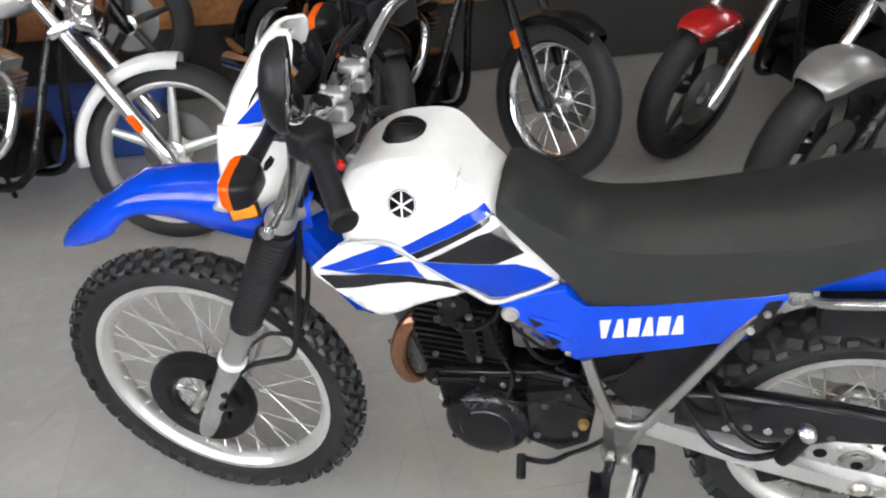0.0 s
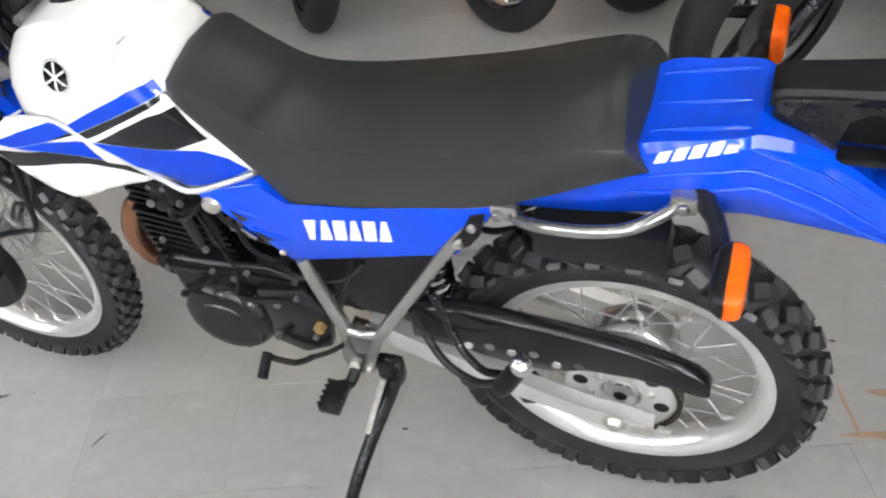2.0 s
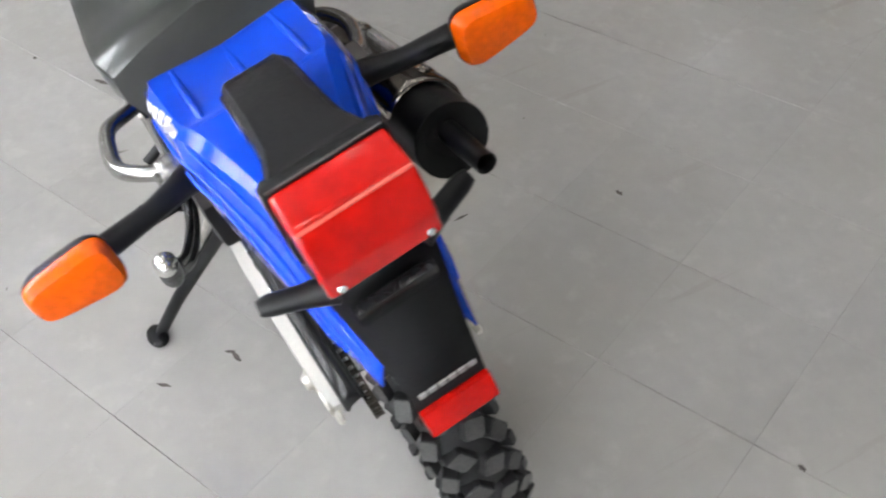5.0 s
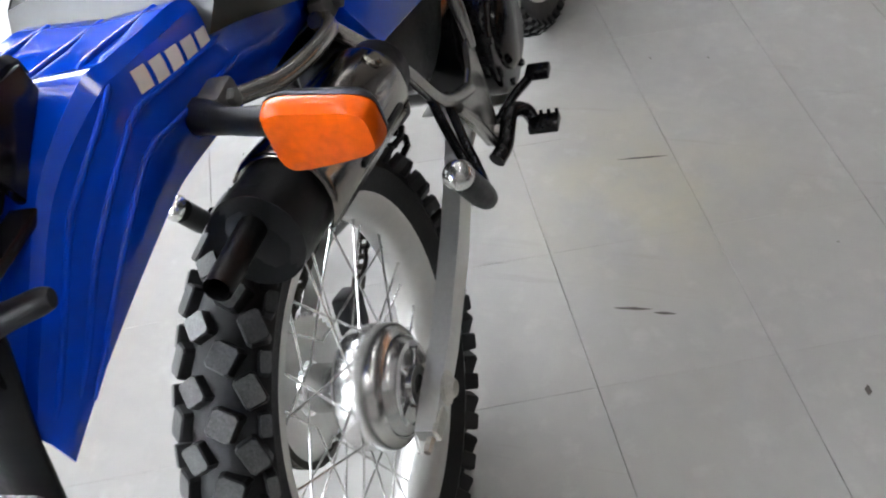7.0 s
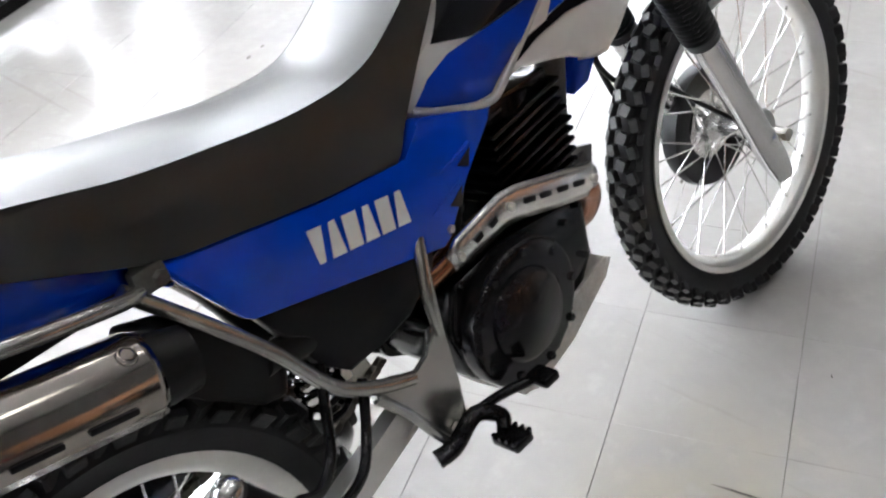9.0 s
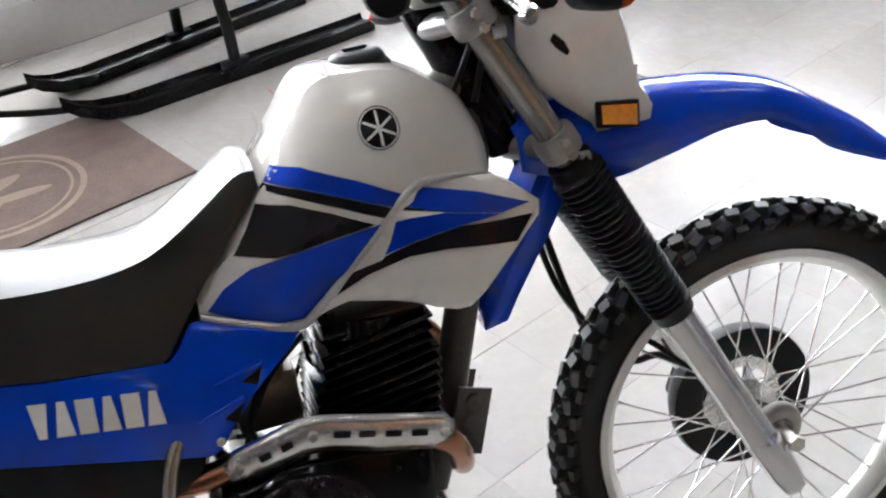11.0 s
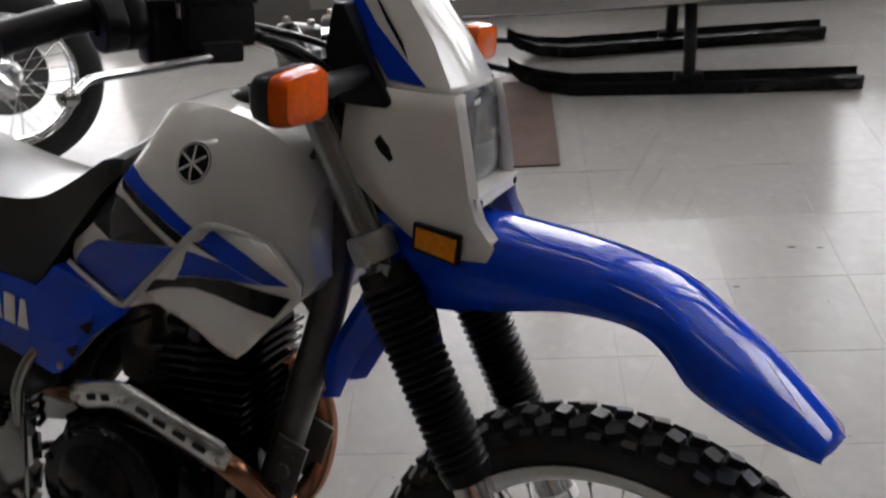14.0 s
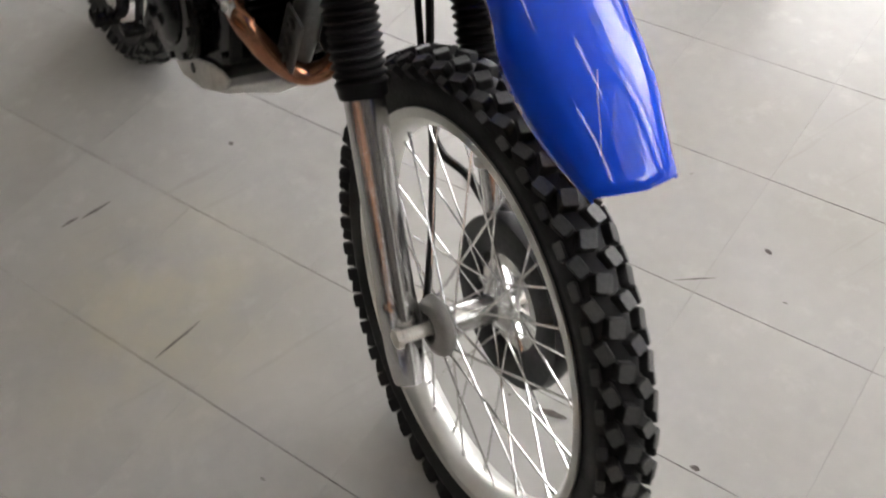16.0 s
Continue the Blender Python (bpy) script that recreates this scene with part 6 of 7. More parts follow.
# engine
bm = BM()
lathe(bm, [(0.068, -0.03), (0.068, 0.17)], (0.728, 0, 0.53), 24, (0.13, 0, 1))
box(bm, (0.752, 0, 0.692), (0.14, 0.12, 0.03), 0.010)
for x, z in ((0.70, 0.705), (0.80, 0.70)):
    for s in (1, -1):
        bolt(bm, (x, s * 0.04, z), 0.008, 0.008, (0, 0, 1))
box(bm, (0.74, 0.07, 0.655), (0.07, 0.02, 0.05), 0.006)
box(bm, (0.68, 0.06, 0.60), (0.03, 0.04, 0.10), 0.006)
engine = part("engine", bm, ENGINE, bike, "black finned single-cylinder engine")
for k in range(12):
    z = 0.505 + k * 0.0155
    w = 0.080 if k < 8 else 0.074
    x = 0.728 + (z - 0.5) * 0.13
    bm = box(BM(), (x, 0, z), (0.172 if k < 9 else 0.155, 2 * w, 0.0065), 0.002, Euler((0, radians(-8), 0)).to_matrix())
    part("cooling_fin", bm, ENGINE, engine)
bm = plate(BM(), [(0.80, 0.53), (0.79, 0.42), (0.74, 0.365), (0.66, 0.335), (0.56, 0.335), (0.505, 0.38), (0.49, 0.46), (0.52, 0.53), (0.60, 0.54)], -0.095, 0.095, 0.018, seg=3)
part("crankcase", bm, ENGINE, engine, "black crankcase")
bm = lathe(BM(), [(0.0001, 0.026), (0.050, 0.026), (0.053, 0.023), (0.070, 0.021), (0.080, 0.013), (0.086, 0.0), (0.086, -0.02)], (0.697, 0.104, 0.404), 44)
for k in range(6):
    a = 2 * math.pi * k / 6 + 0.4
    bolt(bm, (0.697 + 0.091 * math.cos(a), 0.098, 0.404 + 0.091 * math.sin(a)), 0.007, 0.010)
part("generator_cover", bm, BLACK_GLOSS, engine, "round glossy black generator cover")
bm = plate(BM(), [(0.615, 0.50), (0.62, 0.36), (0.56, 0.335), (0.50, 0.37), (0.485, 0.46), (0.52, 0.52)], 0.09, 0.112, 0.008)
part("sprocket_cover", bm, BLACK_GLOSS, engine, "glossy black sprocket cover")
# starter motor and the small fittings on the stand side of the engine
bm = tube(BM(), [(0.792, 0.020, 0.505), (0.790, 0.092, 0.505)], 0.026, 20, 1)
bolt(bm, (0.790, 0.092, 0.515), 0.005, 0.006)
bolt(bm, (0.790, 0.092, 0.495), 0.005, 0.006)
part("starter_motor", bm, ENGINE, engine, "black starter motor")
for c, r in (((0.715, 0.082, 0.665), 0.007), ((0.775, 0.082, 0.655), 0.007), ((0.705, 0.082, 0.555), 0.006), ((0.790, 0.080, 0.560), 0.006), ((0.66, 0.097, 0.505), 0.006), ((0.58, 0.112, 0.470), 0.007), ((0.535, 0.112, 0.500), 0.006), ((0.60, 0.113, 0.385), 0.007), ((0.525, 0.112, 0.395), 0.006)):
    part("case_bolt", bolt(BM(), c, r, 0.007), BOLT_DARK, engine)
bm = tube(BM(), [(0.735, 0.086, 0.640), (0.700, 0.106, 0.655), (0.660, 0.104, 0.690), (0.640, 0.080, 0.735)], 0.0045, 8, 5)
part("spark_plug_lead", bm, BLACK_GLOSS, engine)
part("spark_plug_cap", tube(BM(), [(0.748, 0.070, 0.634), (0.728, 0.096, 0.645)], [0.009, 0.008], 12, 1), BLACK_PLASTIC, engine)
bm = tube(BM(), [(0.655, 0.112, 0.478), (0.640, 0.108, 0.540), (0.668, 0.096, 0.610), (0.690, 0.088, 0.672)], 0.0035, 8, 5)
part("oil_line", bm, BLACK_GLOSS, engine, "thin black oil line")
for p, q in (((0.600, 0.098, 0.645), (0.575, 0.102, 0.630)), ((0.585, 0.088, 0.660), (0.600, 0.100, 0.675))):
    part("carburettor_lever", tube(BM(), [p, q], 0.006, 8, 1), CHROME, engine)
part("carburettor_top", lathe(BM(), [(0.0001, 0.016), (0.020, 0.015), (0.026, 0.008), (0.028, -0.012)], (0.612, 0.052, 0.665), 20, (0, 0.5, 0.87)), ALLOY, engine, "bright carburettor cap")
bm = tube(BM(), [(0.56, 0.098, 0.560), (0.50, 0.104, 0.545), (0.44, 0.104, 0.560), (0.40, 0.096, 0.600)], 0.004, 8, 5)
part("hose", bm, BLACK_GLOSS, engine)
oval = [(0.602 + 0.106 * math.cos(a) + 0.012 * math.sin(a), 0.440 + 0.100 * math.sin(a)) for a in (2 * math.pi * k / 24 for k in range(24))]
bm = plate(BM(), oval, -0.128, -0.09, 0.010, seg=3)
part("clutch_cover", bm, BLACK_GLOSS, engine, "glossy black clutch cover")
bm = lathe(BM(), [(0.0001, 0.014), (0.058, 0.012), (0.068, 0.004), (0.070, -0.005)], (0.600, -0.128, 0.440), 40, (0, -1, 0))
for k in range(9):
    a = 2 * math.pi * k / 9
    bolt(bm, (0.603 + 0.095 * math.cos(a), -0.122, 0.440 + 0.088 * math.sin(a)), 0.007, 0.010, (0, -1, 0))
part("clutch_dome", bm, BLACK_GLOSS, engine)
bm = BM()
box(bm, (0.60, 0.02, 0.60), (0.09, 0.07, 0.08), 0.012)
lathe(bm, [(0.03, -0.03), (0.034, 0.0), (0.03, 0.03)], (0.60, 0.0, 0.66), 20, (0, 0, 1))
box(bm, (0.615, 0.075, 0.635), (0.04, 0.03, 0.03), 0.005)
part("carburettor", bm, mat("dull_cast_alloy", (0.20, 0.195, 0.185), 0.42, 0.6, var=0.2, scale=30), engine, "dull alloy carburettor")
for path, r in (([(0.62, 0.09, 0.65), (0.60, 0.10, 0.60), (0.57, 0.09, 0.565), (0.55, 0.06, 0.54)], 0.004), ([(0.60, -0.06, 0.66), (0.57, -0.08, 0.60), (0.60, -0.08, 0.54), (0.58, -0.06, 0.50)], 0.0045),
                ([(0.66, -0.06, 0.70), (0.60, -0.085, 0.66), (0.55, -0.08, 0.56)], 0.004), ([(0.66, 0.07, 0.70), (0.63, 0.10, 0.665), (0.60, 0.09, 0.62), (0.58, 0.07, 0.58)], 0.004), ([(0.42, 0.09, 0.60), (0.45, 0.10, 0.53), (0.50, 0.10, 0.50)], 0.0035)):
    part("hose", tube(BM(), path, r, 8), BLACK_PLASTIC, engine)
for s, ring in ((1, [(0.795, 0.50), (0.77, 0.42), (0.62, 0.345), (0.55, 0.34), (0.505, 0.40), (0.50, 0.47), (0.54, 0.522), (0.63, 0.525), (0.70, 0.515)]), (-1, [(0.775, 0.51), (0.765, 0.43), (0.74, 0.50), (0.53, 0.525), (0.50, 0.44)])):
    for x, z in ring:
        part("case_bolt", bolt(BM(), (x, s * 0.095, z), 0.0055, 0.008, (0, s, 0)), BOLT_DARK if s > 0 else BLACK_GLOSS, engine)
bm = plate(BM(), [(0.700, 0.535), (0.712, 0.70), (0.735, 0.715), (0.742, 0.70), (0.730, 0.535)], 0.062, 0.082, 0.006)
part("cam_chain_cover", bm, ENGINE, engine)
bm = lathe(BM(), [(0.0001, 0.014), (0.016, 0.012), (0.022, 0.004), (0.023, -0.01)], (0.755, 0.068, 0.690), 20)
part("cam_cover", bm, BLACK_GLOSS, engine)
for x, z in ((0.742, 0.690), (0.768, 0.690)):
    part("case_bolt", bolt(BM(), (x, 0.078, z), 0.005, 0.006), BOLT_DARK, engine)
part("neutral_switch", bolt(BM(), (0.508, 0.112, 0.430), 0.011, 0.014), mat("brass", (0.50, 0.33, 0.13), 0.35, 0.9), engine, "small brass plug")
bm = tube(BM(), [(0.49, 0.108, 0.455), (0.56, 0.114, 0.482), (0.64, 0.112, 0.47), (0.70, 0.108, 0.487)], 0.005, 8, 5)
part("wiring_harness", bm, BLACK_GLOSS, engine)
bm = plate(BM(), [(0.50, 0.505), (0.62, 0.51), (0.70, 0.50), (0.79, 0.50), (0.79, 0.512), (0.70, 0.514), (0.62, 0.524), (0.50, 0.517)], 0.092, 0.099, 0.002)
part("case_rib", bm, ENGINE, engine)
# bash plate
bm = BM()
skin(bm, [[Vector((x, y, z + abs(y) * up)) for y in (-0.105, -0.08, -0.04, 0.0, 0.03, 0.05)] for x, z, up in ((0.81, 0.395, 0.05), (0.79, 0.36, 0.16), (0.76, 0.335, 0.25), (0.69, 0.300, 0.28), (0.61, 0.288, 0.2), (0.572, 0.300, 0.1))], False, False)
bash = part("bash_plate", bm, mat("bash_plate_alloy", (0.62, 0.60, 0.57), 0.5, 0.3, var=0.15, scale=15, stain=(0.40, 0.36, 0.31), sstain=9), bike, "pale alloy bash plate")
thicken(bash, 0.004)
for s in (-1,):
    bm = plate(BM(), [(0.800, 0.408), (0.77, 0.404), (0.72, 0.390), (0.66, 0.366), (0.60, 0.338), (0.568, 0.315), (0.60, 0.302), (0.69, 0.326), (0.76, 0.362), (0.79, 0.385)], s * 0.100, s * 0.106, 0.002)
    part("plate_side", bm, bpy.data.materials["bash_plate_alloy"], bash)
    part("plate_hole", lathe(BM(), [(0.0001, 0.001), (0.009, 0.001), (0.010, -0.001)], (0.655, s * 0.106, 0.345), 16, (0, s, 0)), BLACK_PLASTIC, bash)
# shift lever and rear brake pedal
bm = tube(BM(), [(0.54, 0.125, 0.345), (0.58, 0.132, 0.325), (0.635, 0.135, 0.335)], 0.006, 8, 4)
tube(bm, [(0.470, 0.125, 0.40), (0.50, 0.128, 0.375), (0.54, 0.125, 0.345)], 0.005, 8, 3)
sl = part("shift_lever", bm, BLACK_GLOSS, bike, "black gear lever")
part("rubber_tip", tube(BM(), [(0.632, 0.128, 0.335), (0.628, 0.172, 0.318)], 0.010, 12, 1), BLACK_PLASTIC, sl)
bm = tube(BM(), [(0.440, -0.120, 0.365), (0.47, -0.128, 0.370), (0.505, -0.140, 0.374), (0.545, -0.155, 0.372)], 0.0075, 10, 5)
box(bm, (0.556, -0.170, 0.376), (0.030, 0.038, 0.015), 0.005)
part("brake_pedal", bm, BLACK_GLOSS, bike, "black rear brake pedal")
bm = tube(BM(), [(0.385, -0.108, 0.405), (0.2, -0.088, 0.345), (0.01, -0.090, 0.268)], 0.0035, 8, 3)
tube(bm, [(0.01, -0.090, 0.268), (0.0, -0.092, 0.315)], 0.007, 8, 1)
part("brake_rod", bm, LEAD, bike, "thin plated brake rod")

# exhaust
bm = tube(BM(), [(0.79, 0.03, 0.63), (0.82, 0.045, 0.625), (0.850, 0.057, 0.60), (0.874, 0.058, 0.53), (0.868, 0.040, 0.452), (0.850, 0.0, 0.424), (0.840, -0.045, 0.452), (0.826, -0.078, 0.496), (0.80, -0.092, 0.524), (0.72, -0.088, 0.552), (0.645, -0.086, 0.575), (0.58, -0.080, 0.568), (0.50, -0.07, 0.548), (0.42, -0.058, 0.552)], 0.0175, 18, 6)
exhaust = part("exhaust", bm, COPPER, bike, "heat-stained exhaust header pipe")
bm = BM()
g = [(0.818, 0.531, 0.108), (0.80, 0.541, 0.111), (0.73, 0.560, 0.110), (0.660, 0.580, 0.107), (0.630, 0.583, 0.105), (0.55, 0.563, 0.096), (0.530, 0.555, 0.092)]
rings = []
for i, (x, z, y) in enumerate(g):
    nx, nz = (-0.42, 0.9) if i < 3 else (0.0, 1.0) if i < 5 else (0.3, 0.95)
    w = 0.0225 if 0 < i < len(g) - 1 else 0.014
    rings.append([Vector((x + nx * w * k, -(y - 0.0035 * (k * k)), z - nz * w * k)) for k in (-1.15, -0.6, 0, 0.6, 1.15)])
skin(bm, rings, False, False)
guard = part("heat_guard", bm, ALLOY, exhaust, "slotted alloy heat guard")
thicken(guard, 0.003, 0)
for t in (0.18, 0.42, 0.66, 0.88):
    p = Vector((0.80, -0.1135, 0.541)).lerp(Vector((0.660, -0.1095, 0.580)), t)
    part("guard_slot", box(BM(), p, (0.022, 0.003, 0.009), 0.002, Euler((0, radians(15), 0)).to_matrix()), BLACK_PLASTIC, guard)
for p in ((0.607, -0.1045, 0.578), (0.578, -0.1015, 0.571)):
    part("guard_slot", box(BM(), p, (0.016, 0.003, 0.010), 0.002, Euler((0, radians(-15), 0)).to_matrix()), BLACK_PLASTIC, guard)
for p in ((0.808, -0.111, 0.538), (0.641, -0.108, 0.583), (0.543, -0.096, 0.561)):
    part("guard_screw", bolt(BM(), p, 0.007, 0.005, (0, -1, 0)), LEAD, guard)
A, B = Vector((0.27, -0.134, 0.667)), Vector((-0.180, -0.146, 0.766))
bm = tube(BM(), [A.lerp(B, 0.30), A.lerp(B, 0.36), A.lerp(B, 0.97), B, B + (B - A) * 0.02], [0.030, 0.038, 0.043, 0.041, 0.028], 24, 3)
muff = part("muffler", bm, BLACK_PLASTIC, exhaust, "black muffler can")
bm = plate(BM(), [(0.100, 0.742), (0.150, 0.724), (0.200, 0.690), (0.236, 0.640), (0.252, 0.592), (0.240, 0.556), (0.205, 0.566), (0.150, 0.618), (0.105, 0.652), (0.086, 0.690)], -0.062, -0.106, 0.014, seg=3)
part("muffler_chamber", bm, BLACK_PLASTIC, exhaust, "black front chamber of the muffler")
part("link_pipe", tube(BM(), [(0.44, -0.06, 0.545), (0.37, -0.052, 0.560), (0.30, -0.070, 0.585), (0.225, -0.095, 0.612)], 0.019, 16, 4), BLACK_PLASTIC, exhaust, "black link pipe")
bm = BM()
D = (B - A).normalized()
up = Vector((0, -0.72, 0.69))
up = (up - D * up.dot(D)).normalized()
sd = D.cross(up)
for a0, a1, t0, t1 in ((-80, 100, 0.40, 0.90),):
    rings = []
    for j in range(11):
        a = radians(a0 + (a1 - a0) * j / 10)
        rings.append([A.lerp(B, t) + (math.cos(a) * up + math.sin(a) * sd) * (0.0495 if t0 + 0.01 < t < t1 - 0.01 else 0.047) for t in (t0, t0 + 0.02, 0.56, 0.72, t1 - 0.02, t1)])
    skin(bm, rings, False, False)
shield = part("muffler_shield", bm, MUFFLER, exhaust, "polished steel muffler shield")
thicken(shield, 0.002)
for t, a in ((0.455, 10), (0.84, 10)):
    c = A.lerp(B, t) + (math.cos(radians(a)) * up + math.sin(radians(a)) * sd) * 0.0495
    n = math.cos(radians(a)) * up + math.sin(radians(a)) * sd
    part("shield_bolt", lathe(BM(), [(0.0001, 0.003), (0.006, 0.003), (0.0075, 0.0015), (0.010, 0.001), (0.011, -0.001)], c, 18, n), MUFFLER, shield)
for t in (0.53, 0.69):
    for a in (-52, ):
        c = A.lerp(B, t) + (math.cos(radians(a)) * up + math.sin(radians(a)) * sd) * 0.0503
        n = (math.cos(radians(a)) * up + math.sin(radians(a)) * sd)
        rot = Matrix((D, n.cross(D), n)).transposed()
        part("shield_slot", box(BM(), c, (0.05, 0.007, 0.002), 0.002, rot), BLACK_PLASTIC, shield)
end = Vector((-0.262, -0.149, 0.789))
bm = tube(BM(), [B + Vector((0.01, 0, 0.012)), end], 0.0118, 16, 1, cap=False)
tube(bm, [end, end.lerp(B, 0.4)], 0.0098, 16, 1, cap=False)
part("tailpipe", bm, BLACK_PLASTIC, exhaust, "short black tailpipe")

# swingarm, chain, guard
for s in (1, -1):
    bm = BM()
    skin(bm, [[Vector((x, s * (y + dy), z + dz)) for dy, dz in ((-0.013, -h), (0.013, -h), (0.015, 0), (0.013, h), (-0.013, h))] for x, y, z, h in ((0.42, 0.085, 0.425, 0.024), (0.36, 0.095, 0.415, 0.024), (0.20, 0.108, 0.372, 0.023), (0.06, 0.110, 0.331, 0.018), (-0.02, 0.108, 0.314, 0.017), (-0.062, 0.106, 0.306, 0.010))], True, True)
    bmesh.ops.bevel(bm, geom=[e for e in bm.edges if len(e.link_faces) == 2 and e.calc_face_angle(0) > 0.6], offset=0.004, segments=2, affect="EDGES")
    arm = part("swingarm", bm, SWINGARM, bike, "bare alloy swingarm")
    bm = lathe(BM(), [(0.0001, 0.012), (0.010, 0.012), (0.013, 0.008), (0.016, 0.003), (0.022, 0.002), (0.022, 0)], (0, s * 0.122, 0.318), 20, (0, s, 0))
    part("axle_nut", bm, LEAD, arm)
    bm = box(BM(), (-0.045, s * 0.120, 0.309), (0.04, 0.008, 0.022), 0.004)
    bolt(bm, (-0.07, s * 0.115, 0.312), 0.006, 0.02, (-1, 0, 0))
    part("chain_adjuster", bm, LEAD, arm)
rings = []
for x, z0, z1 in ((0.34, 0.43, 0.512), (0.25, 0.418, 0.520), (0.18, 0.402, 0.514), (0.11, 0.398, 0.506), (0.05, 0.418, 0.498), (-0.03, 0.420, 0.484), (-0.09, 0.410, 0.466), (-0.125, 0.402, 0.450), (-0.140, 0.400, 0.434), (-0.146, 0.408, 0.420)):
    outer = [(0.070, z1 - 0.014), (0.072, z1 - 0.003), (0.076, z1), (0.085, z1 - 0.001), (0.0945, z1 - 0.004), (0.0985, z1 - 0.010), (0.101, z0 + 0.006), (0.0995, z0)]
    rings.append([Vector((x, y, z)) for y, z in outer] + [Vector((x, y - 0.0035, z - 0.0030)) for y, z in outer[-1:0:-1]] + [Vector((x, 0.0725, z1 - 0.015))])
bm = BM()
skin(bm, rings, True, True)
cg = part("chain_guard", bm, mat("smooth_black_guard", (0.007, 0.007, 0.008), 0.20, var=0.05, rvar=0.0, ior=1.45), bike, "glossy black chain guard with oval holes", sharp=50)
for k in range(6):
    x = 0.245 - k * 0.037
    bm = lathe(BM(), [(0.0001, 0.001), (0.008, 0.001), (0.009, -0.001)], (x, 0.1005, 0.432 + 0.006 * (k % 2) - 0.012 * (k > 3)), 16)
    part("guard_hole", bm, FRAME_GREY if k % 2 else ALLOY, cg, "oval hole through to bare metal")
def chain_row(a, b):
    a, b = Vector(a), Vector(b)
    n = int((b - a).length / 0.0159)
    d = (b - a).normalized()
    rot = Matrix((d, Vector((0, 1, 0)), d.cross(Vector((0, 1, 0))))).transposed()
    bm = BM()
    for i in range(n):
        p = a + d * 0.0159 * (i + 0.5)
        w = 0.014 if i % 2 else 0.010
        for s in (1, -1):
            box(bm, p + Vector((0, s * w / 2, 0)), (0.019, 0.0022, 0.011), 0, rot)
        lathe(bm, [(0.0045, -0.008), (0.0045, 0.008)], a + d * 0.0159 * i, 8)
    return bm
part("chain_run", chain_row((0.47, 0.066, 0.395), (0.03, 0.066, 0.233)), CHAIN, bike, "oily drive chain, lower run")
part("chain_run", chain_row((0.47, 0.070, 0.455), (0.03, 0.070, 0.415)), CHAIN, bike, "oily drive chain, upper run")
bm = box(BM(), (0.16, 0.068, 0.29), (0.045, 0.03, 0.06), 0.006, Euler((0, radians(20), 0)).to_matrix())
part("chain_guide", bm, BLACK_PLASTIC, bike, "black chain guide")
# shock absorber behind the airbox
bm = tube(BM(), [Vector((0.33 + 0.03 * math.cos(a * 0.6), 0.03 * math.sin(a * 0.6), 0.42 + a * 0.0022)) for a in range(0, 75)], 0.005, 8, 1)
part("shock_spring", bm, BLACK_GLOSS, bike)
# side stand
bm = tube(BM(), [(0.388, 0.108, 0.335), (0.397, 0.118, 0.298), (0.428, 0.200, 0.215), (0.445, 0.260, 0.160), (0.459, 0.322, 0.098)], [0.016, 0.015, 0.013, 0.012, 0.011], 12, 4)
box(bm, (0.395, 0.112, 0.336), (0.046, 0.028, 0.058), 0.008)
stand = part("side_stand", bm, BLACK_GLOSS, bike, "black steel side stand, folded out")
foot = Matrix.Translation((0.462, 0.332, 0.0915)) @ Euler((radians(LEAN), 0, 0)).to_matrix().to_4x4()
bm = BM()
skin(bm, [[foot @ Vector((0.030 * math.cos(a) * k, 0.020 * math.sin(a) * k, z)) for a in (2 * math.pi * j / 20 for j in range(20))] for k, z in ((0.9, -0.0045), (1.0, -0.002), (1.0, 0.002), (0.85, 0.006))], True, True)
part("stand_foot", bm, BLACK_GLOSS, stand)
bm = tube(BM(), [(0.408, 0.128, 0.322), (0.430, 0.192, 0.238)], 0.006, 8, 1)
part("stand_spring", bm, LEAD, stand)

# ---------------------------------------------------------------- sled
HULL = mat("pale_grey_fibreglass", (0.50, 0.50, 0.48), 0.2, var=0.04, scale=5, coat=0.3, rvar=0.02)
sled = new("sled")
sled.matrix_world = BW @ Matrix.Translation((0, 2.32, 0))
tagged(sled, "pale grey fibreglass sled on long black runners under the windows", "sled")
bm = BM()
ST = [(0.58, 0.02, 0.36, 0.42), (0.66, 0.10, 0.32, 0.46), (0.82, 0.17, 0.29, 0.475), (1.02, 0.215, 0.275, 0.475), (1.30, 0.23, 0.27, 0.475), (1.80, 0.24, 0.285, 0.505), (2.25, 0.235, 0.32, 0.53), (2.36, 0.225, 0.335, 0.535)]
rings = []
for x, w, z0, z1 in ST:
    rings.append([Vector((x, y, z)) for y, z in ((w, z1), (w * 0.98, (z0 + z1) / 2), (w * 0.88, z0 + 0.03), (w * 0.6, z0), (-w * 0.6, z0), (-w * 0.88, z0 + 0.03), (-w * 0.98, (z0 + z1) / 2), (-w, z1))])
skin(bm, rings, False, False)
bm.faces.new([bm.verts.new(p) for p in rings[-1]])
hull = part("hull", bm, HULL, sled, "pale grey hull")
thicken(hull, 0.012)
bm = BM()
deck = []
for x, w, z, pk in ((0.58, 0.02, 0.42, 0.0), (0.66, 0.10, 0.46, 0.02), (0.82, 0.17, 0.475, 0.06), (1.02, 0.215, 0.475, 0.10), (1.16, 0.222, 0.475, 0.13)):
    deck.append([Vector((x, y, z + pk * (1 - (y / w) ** 2))) for y in (w * k / 6 for k in range(-6, 7))])
skin(bm, deck, False, False)
thicken(part("nose_deck", bm, HULL, sled, "pale grey rounded nose deck"), 0.01)
bm = BM()
